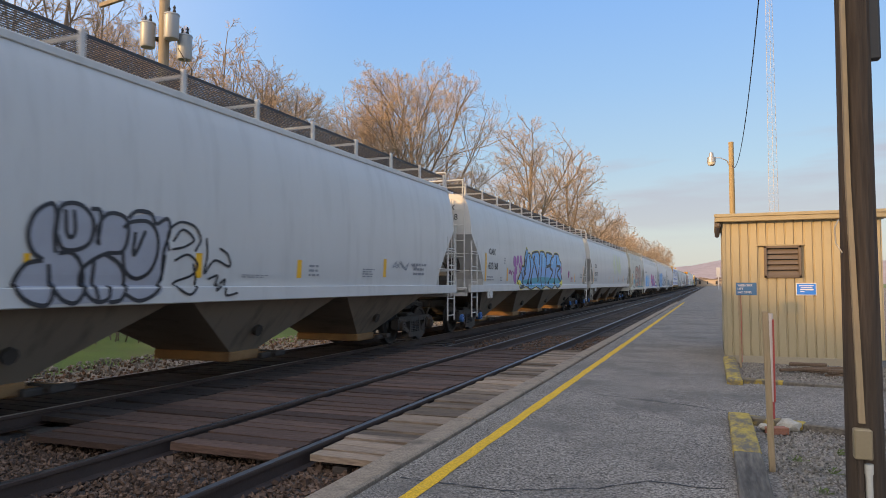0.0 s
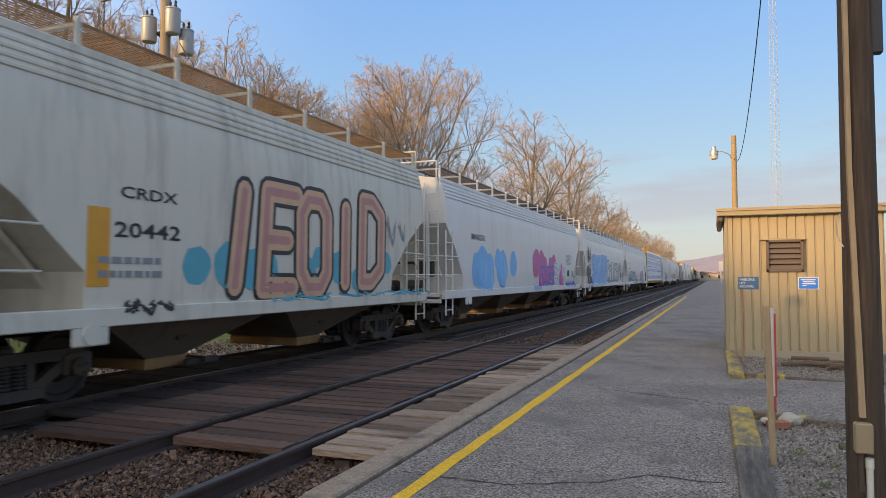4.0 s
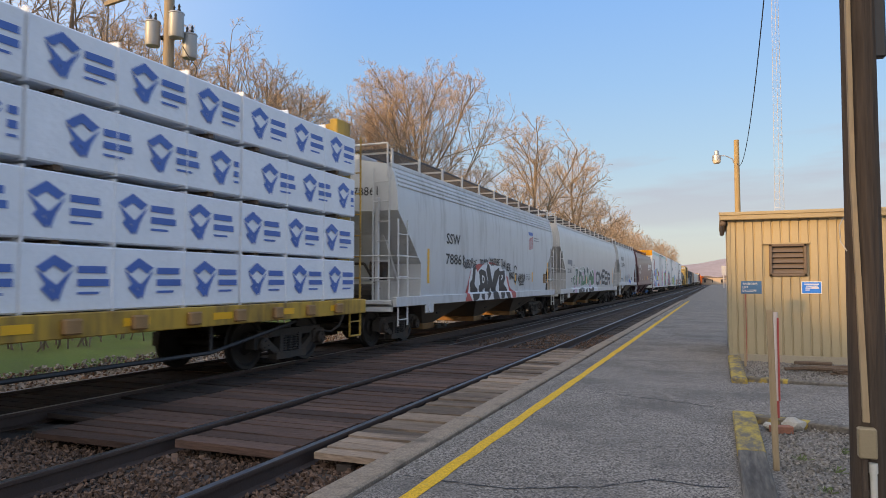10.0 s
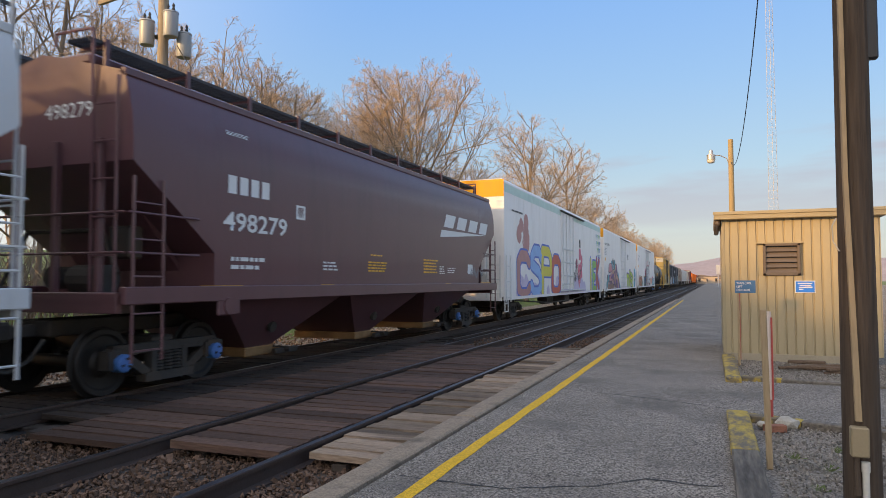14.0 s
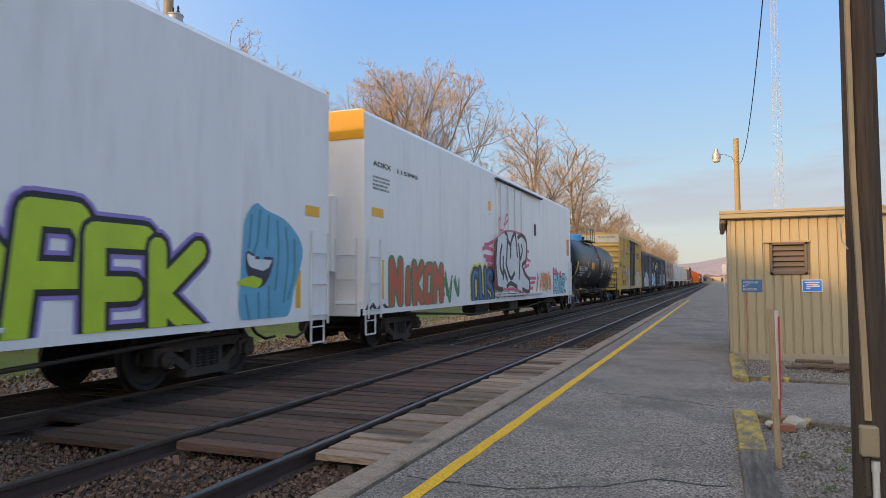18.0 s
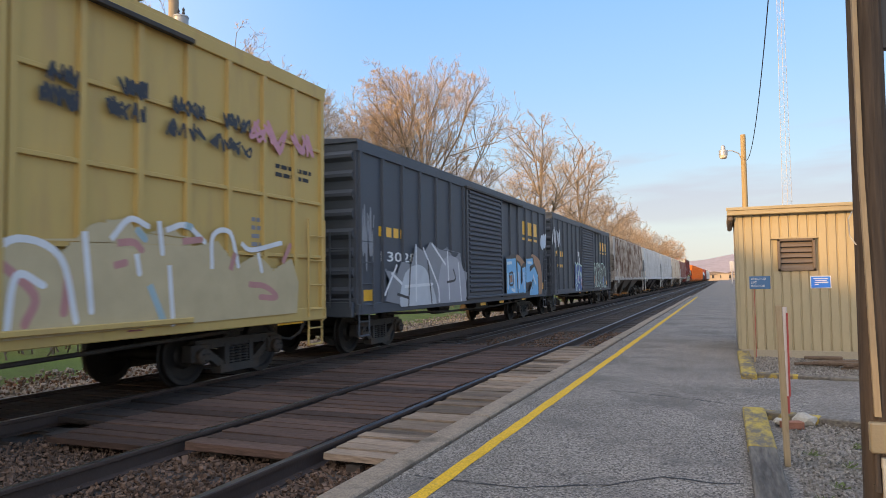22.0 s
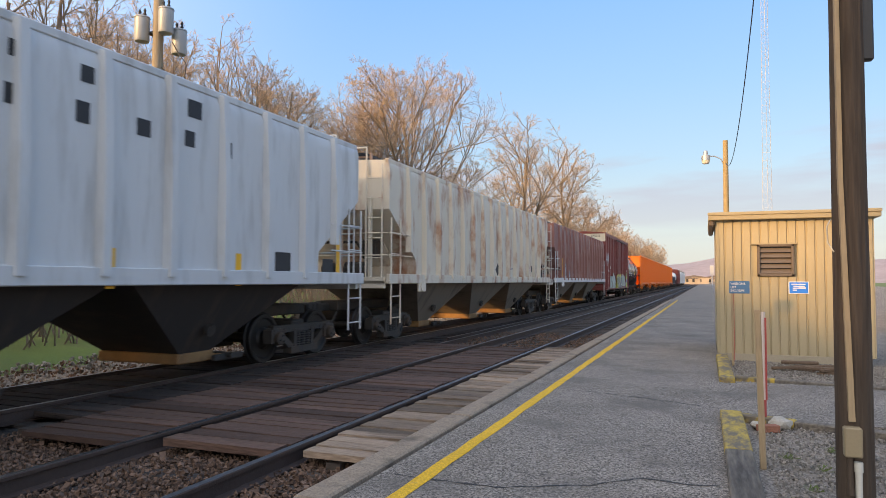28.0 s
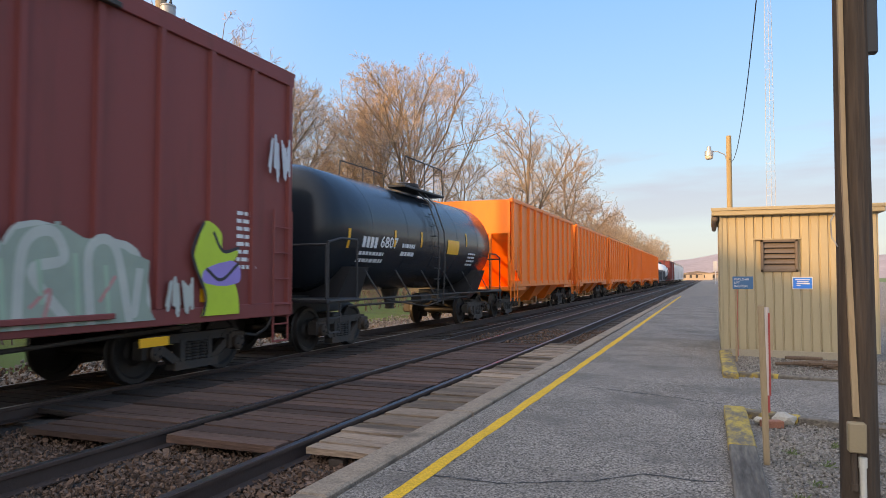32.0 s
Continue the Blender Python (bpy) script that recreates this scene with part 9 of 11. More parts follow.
freehand(CARS[0], CURVED, [[(9.47, 1.83), (9.67, 1.72), (9.76, 1.52), (9.68, 1.31), (9.51, 1.27)], [(9.7, 2.16), (9.83, 2.24), (10.1, 2.26), (10.25, 2.1), (10.26, 1.86), (10.15, 1.64), (9.94, 1.55), (9.76, 1.65), (9.71, 1.88)], [(9.89, 2.12), (9.87, 1.89), (9.91, 1.86), (10.04, 2.13)], [(9.77, 2.28), (9.91, 2.38), (10.13, 2.37), (10.2, 2.24)]], SP["sblack"], 0.05, 0.012)
freehand(CARS[0], CURVED, [[(10.23, 2.24), (10.42, 2.33), (10.46, 2.16), (10.37, 1.89), (10.36, 1.54)], [(9.74, 1.36), (9.94, 1.28), (10.19, 1.35), (10.34, 1.54), (10.4, 1.84)]], SP["sblack"], 0.05, 0.012)
freehand(CARS[0], CURVED, [[(10.47, 1.91), (10.43, 2.14), (10.63, 2.3), (10.92, 2.27), (11.05, 2.1), (10.96, 1.94)], [(10.53, 2.04), (10.7, 2.21), (10.92, 2.09), (10.74, 1.98), (10.53, 1.94)], [(10.57, 1.79), (10.82, 1.88), (11.01, 1.75), (10.9, 1.6), (10.58, 1.49), (10.83, 1.34), (10.99, 1.49), (10.93, 1.75)], [(11.17, 2.13), (11.2, 1.87), (11.16, 1.63), (11.36, 1.82), (11.69, 1.74), (11.64, 1.91), (11.47, 1.99)]], SP["sblack"], 0.035, 0.012)
freehand(CARS[0], CURVED, [[(11.24, 1.55), (11.44, 1.6), (11.37, 1.39), (11.61, 1.55), (11.57, 1.33), (11.83, 1.35)]], SP["sblack"], 0.035, 0.012)
hand(CARS[8], STRAIGHT, "SUBSCRIBE", 5.06, 1.89, 1.13, 0.22, SP["sblack"], 0.035, 2)
hand(CARS[8], STRAIGHT, "TO", 6.47, 2.03, 0.32, 0.14, SP["sblack"], 0.04, 4)
hand(CARS[8], STRAIGHT, "MY", 6.87, 2.04, 0.42, 0.16, SP["sblack"], 0.04, 4)
hand(CARS[8], STRAIGHT, "YOUTUBE", 7.43, 2.02, 1.09, 0.19, SP["sblack"], 0.04, 6)
hand(CARS[8], STRAIGHT, "THA", 8.67, 1.93, 0.53, 0.25, SP["sblack"], 0.045, 6)
hand(CARS[8], STRAIGHT, "REAL", 9.32, 1.89, 0.56, 0.23, SP["sblack"], 0.045, 7)
hand(CARS[8], STRAIGHT, "MAC", 9.67, 1.59, 0.54, 0.21, SP["sblack"], 0.045, 8)
hand(CARS[8], STRAIGHT, "G", 10.23, 1.52, 0.38, 0.49, SP["sblack"], 0.06, 8)
hand(CARS[8], STRAIGHT, "WANNA", 10.77, 1.52, 0.97, 0.25, SP["sblack"], 0.045, 9)
hand(CARS[8], STRAIGHT, "SEE", 10.93, 1.37, 0.66, 0.14, SP["sblack"], 0.04, 9)
blot(CARS[13], REEF, [(19.84, 2.48), (20.1, 2.74), (20.37, 2.65), (20.96, 2.5), (21.41, 2.06), (21.15, 1.37), (20.97, 0.95), (20.39, 0.75), (19.96, 0.73), (19.71, 1.07), (19.75, 1.64), (19.79, 2.15)], SP["sky2"], 0.012)
blot(CARS[13], REEF, [(19.87, 1.98), (20.21, 1.88), (20.55, 1.9), (20.44, 1.58), (20.19, 1.41), (19.9, 1.61)], SP["night"], 0.014)
blot(CARS[13], REEF, [(19.9, 1.95), (20.21, 1.84), (20.51, 1.88), (20.38, 1.7), (20.11, 1.7), (19.93, 1.77)], SP["whitepaint"], 0.0155)
blot(CARS[13], REEF, [(19.63, 1.49), (19.95, 1.6), (20.25, 1.56), (20.17, 1.42), (19.85, 1.44)], SP["limey"], 0.0165)
freehand(CARS[13], REEF, [[(19.99, 2.55), (19.95, 2.16), (19.92, 2.03)], [(20.21, 2.65), (20.14, 2.17), (20.05, 1.97)], [(20.43, 2.59), (20.38, 2.05)], [(20.66, 2.51), (20.7, 1.99), (20.61, 1.38)]], SP["teal_dk"], 0.045, 0.0135)
freehand(CARS[13], REEF, [[(20.9, 2.42), (20.96, 1.86), (20.85, 1.17)], [(21.15, 2.23), (21.15, 1.65), (20.97, 1.23)], [(19.85, 1.32), (19.96, 0.87)], [(20.17, 1.35), (20.19, 0.82)]], SP["teal_dk"], 0.045, 0.0135)
freehand(CARS[13], REEF, [[(20.44, 1.45), (20.45, 0.84)]], SP["teal_dk"], 0.045, 0.0135)
blot(CARS[24], OVER, [(5.99, 0.83), (6.12, 1.11), (6.43, 1.41), (6.59, 1.36), (6.58, 1.83), (6.82, 2.02), (7.09, 2.06), (7.38, 1.97), (7.76, 2.05), (8.44, 1.92), (8.91, 2.09), (9.33, 1.98), (9.78, 1.76), (9.81, 1.28), (8.94, 0.66), (8.21, 0.6), (6.86, 0.56), (6.14, 0.59)], SP["limey2"], 0.008)
blot(CARS[24], DOORP, [(6.61, 0.81), (6.58, 1.83), (6.82, 2.02), (7.09, 2.06), (7.38, 1.97), (7.76, 2.05), (8.44, 1.92), (8.91, 2.09), (9.33, 1.98), (9.78, 1.76), (9.81, 1.28), (9.8, 0.63), (8.21, 0.6)], SP["limey2"], 0.006)
blot(CARS[24], OVER, [(6.19, 0.75), (6.79, 0.8), (7.05, 1.01), (9.79, 1.21), (9.86, 0.6), (8.21, 0.58), (7.13, 0.58), (6.19, 0.58)], SP["whitepaint"], 0.0095)
freehand(CARS[24], DOORP, [[(6.73, 1.74), (6.84, 1.18), (7.18, 1.14), (7.34, 1.81)], [(7.49, 1.81), (7.7, 1.15), (7.98, 1.08), (8.18, 1.84)], [(8.53, 1.85), (8.64, 1.11), (8.93, 1.23), (9.33, 1.84), (9.78, 1.55), (9.34, 1.42), (9.79, 1.21), (9.14, 0.91)], [(7.05, 0.91), (7.71, 0.75), (8.37, 1.0), (8.94, 0.85), (9.68, 0.95)]], SP["sblack"], 0.3, 0.011)
freehand(CARS[24], DOORP, [[(6.73, 1.74), (6.84, 1.18), (7.18, 1.14), (7.34, 1.81)], [(7.49, 1.81), (7.7, 1.15), (7.98, 1.08), (8.18, 1.84)], [(8.53, 1.85), (8.64, 1.11), (8.93, 1.23), (9.33, 1.84), (9.78, 1.55), (9.34, 1.42), (9.79, 1.21), (9.14, 0.91)]], SP["grey"], 0.17, 0.0125)
freehand(CARS[24], DOORP, [[(6.82, 1.84), (6.95, 1.43), (6.99, 1.22)], [(7.8, 1.88), (7.89, 1.43), (7.86, 1.14)], [(8.58, 1.88), (8.78, 1.42)], [(9.24, 1.16), (9.73, 1.28)]], SP["whitepaint"], 0.09, 0.014)
freehand(CARS[24], DOORP, [[(7.05, 0.83), (7.56, 0.68)], [(6.7, 1.76), (6.82, 1.82)]], SP["whitepaint"], 0.09, 0.014)
freehand(CARS[24], OVER, [[(6.13, 0.87), (6.47, 0.87), (6.79, 0.82), (6.99, 0.63)], [(8.38, 0.56), (8.65, 0.72), (9.15, 0.58)], [(8.94, 0.63), (9.35, 0.73), (9.63, 0.61)]], SP["sblack"], 0.05, 0.014)
blot(CARS[24], OVER, [(5.22, 1.73), (5.44, 1.81), (5.73, 1.75), (5.95, 1.53), (5.91, 1.11), (5.72, 0.68), (5.25, 0.6), (5.06, 1.24)], SP["whitepaint"], 0.008)
blot(CARS[24], OVER, [(5.22, 1.67), (5.44, 1.75), (5.69, 1.68), (5.84, 1.48), (5.8, 1.12), (5.61, 0.82), (5.25, 0.73), (5.1, 1.23)], SP["mintgrey"], 0.0095)
blot(CARS[24], OVER, [(9.95, 2.04), (10.37, 2.11), (10.73, 1.85), (10.54, 1.52), (10.75, 0.81), (9.97, 0.83)], SP["offwhite"], 0.008)
blot(CARS[24], OVER, [(10.06, 1.97), (10.37, 2.02), (10.63, 1.8), (10.49, 1.52), (10.65, 0.92), (10.08, 0.93)], SP["mintgrey"], 0.0095)
blot(CARS[24], OVER, [(10.87, 1.89), (11.33, 2.08), (11.8, 1.8), (11.97, 0.75), (10.86, 0.8)], SP["offwhite"], 0.008)
blot(CARS[24], OVER, [(11.0, 1.83), (11.34, 1.99), (11.67, 1.75), (11.79, 0.86), (10.99, 0.9)], SP["mintgrey"], 0.0095)
blot(CARS[24], OVER, [(11.79, 1.84), (12.63, 1.82), (12.82, 0.8), (12.02, 0.76)], SP["offwhite"], 0.008)
blot(CARS[24], OVER, [(11.93, 1.77), (12.54, 1.74), (12.68, 0.89), (12.1, 0.84)], SP["mintgrey"], 0.0095)
freehand(CARS[24], OVER, [[(10.19, 1.91), (10.44, 1.77), (10.2, 1.56)], [(11.26, 1.83), (11.42, 1.41), (11.35, 0.87)], [(12.12, 1.65), (12.38, 0.91)], [(10.26, 1.41), (10.4, 0.91)]], SP["green2"], 0.07, 0.011)
blot(CARS[24], OVER, [(13.87, 2.28), (14.19, 2.14), (14.24, 1.86), (14.59, 1.87), (14.42, 1.58), (14.6, 1.2), (14.54, 0.76), (13.79, 0.79), (13.88, 1.21), (13.63, 1.67), (13.73, 2.03)], SP["limey"], 0.009)
blot(CARS[24], OVER, [(13.88, 1.6), (14.53, 1.72), (14.6, 1.39), (13.88, 1.38)], SP["purple2"], 0.0105)
freehand(CARS[24], OVER, [[(13.83, 2.26), (13.61, 1.89), (13.67, 1.62), (13.88, 1.21), (13.79, 0.81)], [(14.02, 2.13), (14.24, 1.86), (14.59, 1.92)], [(13.88, 1.6), (14.2, 1.44), (14.59, 1.68)]], SP["sblack"], 0.05, 0.012)
blot(CARS[6], STRAIGHT, [(6.44, 2.06), (6.49, 2.06), (6.62, 1.75), (6.79, 1.89), (7.05, 1.88), (7.53, 2.02), (7.61, 1.98), (7.55, 1.88), (7.72, 1.89), (7.79, 1.83), (7.75, 1.55), (7.92, 1.94), (7.98, 2.01), (8.26, 1.76), (8.44, 1.63), (9.07, 1.53), (9.22, 1.64), (9.44, 1.49), (9.91, 1.34), (9.12, 1.29), (8.92, 1.2), (8.83, 0.96), (8.11, 0.91), (6.47, 0.91)], SP["palegrey"], 0.006)
blot(CARS[6], STRAIGHT, [(7.98, 2.08), (8.17, 2.07), (8.36, 1.93), (8.34, 1.83), (8.17, 1.82), (8.04, 1.97)], SP["teal3"], 0.0085)
blot(CARS[6], STRAIGHT, [(7.78, 1.91), (7.9, 1.91), (7.92, 1.75), (7.77, 1.6)], SP["teal3"], 0.0085)
blot(CARS[6], STRAIGHT, [(9.07, 1.25), (9.15, 1.23), (9.11, 0.94), (8.83, 0.94), (8.95, 1.13)], SP["teal3"], 0.0085)
blot(CARS[6], STRAIGHT, [(6.96, 0.92), (7.07, 1.01), (7.27, 1.02), (7.49, 0.92)], SP["teal3"], 0.0085)
freehand(CARS[6], STRAIGHT, [[(6.44, 2.04), (6.49, 2.05), (6.53, 1.87), (6.65, 1.71), (6.79, 1.9), (7.05, 1.89), (7.35, 1.96), (7.57, 2.02)], [(7.57, 2.02), (7.52, 1.86), (7.36, 1.75)], [(6.45, 1.65), (6.54, 1.55), (6.71, 1.46), (6.87, 1.46)], [(7.35, 1.85), (7.15, 1.7), (7.03, 1.49), (6.96, 1.38), (7.33, 1.3), (7.3, 1.22), (7.07, 1.23)]], SP["sblack"], 0.075, 0.012)
freehand(CARS[6], STRAIGHT, [[(7.01, 0.97), (7.2, 1.06), (7.45, 1.0), (7.56, 0.92)], [(7.39, 1.7), (7.47, 1.64), (7.42, 1.49), (7.48, 1.31), (7.7, 1.21), (7.67, 1.05)], [(7.36, 1.75), (7.57, 1.86), (7.74, 1.87), (7.77, 1.71), (7.71, 1.52)], [(7.72, 1.41), (7.88, 1.72), (7.92, 1.94), (8.0, 2.01), (8.26, 1.76), (8.44, 1.63), (9.07, 1.53), (9.2, 1.62)]], SP["sblack"], 0.075, 0.012)
freehand(CARS[6], STRAIGHT, [[(9.22, 1.64), (9.44, 1.49), (9.91, 1.34)], [(8.13, 1.67), (8.18, 1.52), (8.44, 1.44), (8.82, 1.45), (8.92, 1.38), (8.95, 1.2), (8.83, 0.96)], [(9.07, 1.31), (9.23, 1.19), (9.45, 1.26), (9.91, 1.29)], [(6.64, 1.08), (6.68, 1.24), (6.75, 1.27), (6.72, 1.13), (6.64, 1.08)]], SP["sblack"], 0.075, 0.012)
freehand(CARS[6], STRAIGHT, [[(6.65, 1.7), (6.74, 1.77), (6.92, 1.79), (7.02, 1.69)], [(6.46, 1.57), (6.54, 1.44), (6.75, 1.42)], [(7.78, 1.35), (8.06, 1.31), (8.45, 1.32), (8.63, 1.21), (8.64, 1.07)], [(7.97, 1.43), (8.1, 1.33), (8.54, 1.3), (8.78, 1.17)]], SP["sblack"], 0.045, 0.012)
freehand(CARS[6], STRAIGHT, [[(9.18, 0.97), (9.15, 1.12), (9.34, 1.19), (9.5, 1.15), (9.42, 1.0), (9.18, 0.97)], [(9.59, 1.03), (9.65, 1.16), (9.76, 1.16), (9.76, 1.04), (9.65, 0.97), (9.59, 1.03)], [(9.91, 1.04), (9.97, 1.15), (10.06, 1.13), (10.04, 1.01), (9.91, 1.04)], [(10.22, 1.02), (10.25, 1.12), (10.32, 1.1), (10.29, 1.0), (10.22, 1.02)]], SP["sblack"], 0.045, 0.012)
freehand(CARS[6], STRAIGHT, [[(6.64, 2.09), (6.61, 1.96), (6.66, 1.87), (6.7, 2.08)], [(8.81, 1.74), (8.91, 1.74), (8.94, 1.63), (8.84, 1.62)], [(9.97, 1.35), (10.15, 1.29), (10.28, 1.41), (10.22, 1.25), (10.48, 1.28)]], SP["sblack"], 0.045, 0.012)
blot(CARS[18], OVER, [(4.96, 2.23), (5.06, 2.3), (5.35, 2.19), (5.69, 2.3), (6.0, 2.27), (6.44, 2.15), (6.83, 2.15), (6.83, 1.78), (6.7, 1.03), (6.03, 0.83), (5.1, 0.83), (4.92, 1.6)], SP["dkblue"], 0.006)
blot(CARS[18], OVER, [(5.09, 2.17), (5.24, 2.12), (5.27, 1.93), (5.13, 1.95)], SP["royal2"], 0.0075)
blot(CARS[18], OVER, [(5.45, 2.0), (5.66, 2.1), (5.77, 1.93), (5.54, 1.8)], SP["royal2"], 0.0075)
blot(CARS[18], OVER, [(6.11, 2.13), (6.44, 2.06), (6.33, 1.83), (6.15, 1.92)], SP["royal2"], 0.0075)
blot(CARS[18], OVER, [(5.25, 1.49), (5.52, 1.52), (5.59, 1.32), (5.34, 1.33)], SP["royal2"], 0.0075)
blot(CARS[18], OVER, [(6.35, 1.17), (6.54, 1.29), (6.58, 1.04), (6.39, 1.02)], SP["royal2"], 0.0075)
blot(CARS[18], OVER, [(5.97, 1.67), (6.11, 1.73), (6.12, 1.52), (5.94, 1.52)], SP["royal2"], 0.0075)
blot(CARS[18], OVER, [(5.26, 1.25), (5.43, 1.21), (5.41, 1.08), (5.26, 1.11)], SP["royal2"], 0.0075)
blot(CARS[18], OVER, [(6.64, 2.04), (6.81, 2.01), (6.79, 1.85), (6.65, 1.86)], SP["royal2"], 0.0075)
blot(CARS[18], OVER, [(5.88, 1.19), (6.2, 1.15), (6.16, 1.0), (5.95, 1.04)], SP["royal2"], 0.0075)
freehand(CARS[18], OVER, [[(5.06, 2.29), (5.23, 2.25), (5.38, 2.13), (5.42, 1.91), (5.34, 1.63), (5.22, 1.52), (5.34, 1.27), (5.59, 1.12), (5.55, 0.84)], [(5.38, 2.13), (5.5, 2.24), (5.71, 2.31)], [(5.88, 2.26), (6.04, 2.12), (6.13, 1.85), (6.19, 1.67)], [(6.0, 2.27), (6.36, 2.18), (6.68, 2.15), (6.83, 2.15)]], SP["mint"], 0.085, 0.009)
freehand(CARS[18], OVER, [[(6.69, 1.79), (6.45, 1.55), (6.46, 1.3), (6.74, 1.06)], [(5.09, 1.25), (5.2, 1.11), (5.32, 0.81)], [(5.16, 1.53), (5.29, 1.55)], [(5.84, 1.37), (6.02, 1.31)]], SP["mint"], 0.085, 0.009)
blot(CARS[18], OVER, [(5.69, 1.88), (5.82, 1.89), (5.87, 1.61), (5.7, 1.29), (5.57, 1.38), (5.61, 1.55)], SP["mint"], 0.0105)
blot(CARS[18], OVER, [(6.17, 1.84), (6.37, 1.8), (6.14, 1.47)], SP["mint"], 0.0105)
blot(CARS[18], OVER, [(5.79, 0.82), (5.99, 1.01), (6.04, 1.13), (6.19, 0.83)], SP["mint"], 0.0105)
blot(CARS[18], OVER, [(5.41, 2.22), (5.66, 2.32), (5.73, 2.28), (5.44, 2.11)], SP["mint"], 0.0105)
blot(CARS[18], OVER, [(5.71, 1.65), (5.82, 1.67), (5.81, 1.49), (5.7, 1.35), (5.63, 1.43)], SP["palepink"], 0.012)
blot(CARS[18], OVER, [(6.5, 1.29), (6.82, 1.52), (6.83, 1.02), (6.58, 1.16)], SP["maroonp"], 0.0105)
blot(CARS[18], OVER, [(6.47, 1.47), (6.8, 1.58), (6.8, 1.4), (6.5, 1.37)], SP["palepink"], 0.012)
blot(CARS[14], REEFDOOR, [(9.54, 2.9), (10.41, 3.19), (11.56, 3.28), (13.18, 3.14), (13.38, 2.37), (12.94, 1.81), (13.78, 1.47), (13.51, 0.98), (11.88, 1.17), (10.6, 1.21), (9.6, 1.22), (9.33, 1.64), (9.41, 2.46)], SP["pinkred"], 0.004)
blot(CARS[14], REEFDOOR, [(9.57, 2.85), (10.41, 3.13), (11.56, 3.19), (13.06, 3.08), (13.22, 2.36), (12.76, 1.8), (13.62, 1.47), (13.38, 1.04), (11.88, 1.25), (10.6, 1.28), (9.65, 1.26), (9.42, 1.64), (9.49, 2.47)], SP["whitepaint"], 0.006)
freehand(CARS[14], REEFDOOR, [[(9.57, 2.9), (9.48, 2.57), (9.39, 2.12), (9.49, 1.64), (9.6, 1.29), (10.13, 1.24)], [(10.11, 2.72), (9.89, 2.36), (9.9, 1.95), (10.2, 1.75), (10.23, 2.28)], [(10.41, 3.16), (10.74, 2.99), (10.63, 2.31), (10.59, 2.03), (11.11, 1.6), (11.58, 1.78)], [(11.1, 2.69), (11.28, 2.94), (11.66, 3.17), (11.87, 2.83), (11.97, 2.4)]], SP["sblack"], 0.15, 0.008)
freehand(CARS[14], REEFDOOR, [[(12.02, 3.03), (12.63, 3.17), (13.25, 2.91), (13.12, 2.28), (12.64, 2.06), (13.25, 1.68), (13.65, 1.54), (13.51, 1.12), (12.64, 1.21)], [(12.13, 2.86), (12.3, 2.36), (12.19, 1.6)], [(12.52, 2.83), (12.64, 2.58), (12.41, 2.31)], [(10.66, 2.97), (11.1, 2.69), (11.1, 2.34)]], SP["sblack"], 0.15, 0.008)
freehand(CARS[14], REEFDOOR, [[(10.6, 1.32), (11.11, 1.43), (11.88, 1.3)], [(10.2, 1.54), (10.31, 1.86), (10.68, 1.54)]], SP["sblack"], 0.15, 0.008)
freehand(CARS[14], REEF, [[(8.32, 2.49), (8.69, 2.55), (9.38, 2.51)], [(8.5, 2.64), (8.86, 2.66), (9.41, 2.78)], [(8.43, 2.29), (8.87, 2.27), (9.35, 2.26)], [(8.64, 2.16), (9.29, 2.16)]], SP["pinkred"], 0.12, 0.008)
freehand(CARS[14], REEF, [[(8.81, 2.04), (9.36, 1.97)], [(13.38, 2.64), (13.92, 2.62)], [(13.25, 2.36), (14.14, 2.27)], [(13.31, 2.02), (13.92, 2.11)]], SP["pinkred"], 0.12, 0.008)
freehand(CARS[14], REEF, [[(13.38, 1.61), (14.98, 1.62)], [(13.65, 1.4), (14.82, 1.46)], [(13.51, 1.19), (14.51, 1.24)]], SP["pinkred"], 0.12, 0.008)
freehand(CARS[14], REEFDOOR, [[(9.74, 3.46), (9.95, 3.61), (9.88, 3.23), (10.18, 3.18)], [(10.29, 3.19), (10.65, 3.75), (10.87, 3.63), (10.49, 3.39)]], SP["pinkred"], 0.06, 0.008)
blot(CARS[13], REEF, [(1.61, 1.11), (1.82, 1.36), (2.32, 1.53), (2.26, 1.32), (2.29, 1.03), (1.98, 0.88), (2.21, 0.7), (1.62, 0.71)], SP["teal_dk"], 0.006)
blot(CARS[13], REEF, [(2.25, 1.07), (2.32, 1.53), (2.56, 1.83), (2.93, 1.96), (3.28, 1.9), (3.28, 1.57), (3.18, 1.41), (2.62, 1.42), (2.49, 1.13)], SP["teal"], 0.006)
blot(CARS[13], REEF, [(2.06, 1.57), (2.15, 1.82), (2.39, 1.93), (2.59, 1.89), (2.32, 1.55)], SP["night2"], 0.006)
blot(CARS[13], REEF, [(4.3, 2.8), (4.56, 2.96), (4.91, 2.95), (5.1, 2.7), (5.06, 2.33), (4.78, 2.33), (4.57, 2.6)], SP["teal"], 0.006)
blot(CARS[13], REEF, [(4.98, 2.93), (5.21, 3.13), (5.48, 3.15), (5.67, 2.89), (5.53, 2.64), (5.14, 2.7)], SP["night2"], 0.006)
blot(CARS[13], REEF, [(5.57, 2.7), (5.86, 2.99), (6.3, 3.05), (6.57, 2.8), (6.31, 2.34), (5.61, 2.35)], SP["teal_dk"], 0.006)
blot(CARS[13], REEF, [(7.25, 2.75), (7.69, 2.49), (7.69, 2.31), (7.3, 2.29)], SP["teal_dk"], 0.006)
blot(CARS[13], REEF, [(7.99, 2.17), (8.48, 2.04), (8.54, 1.72), (7.99, 1.77)], SP["teal"], 0.006)
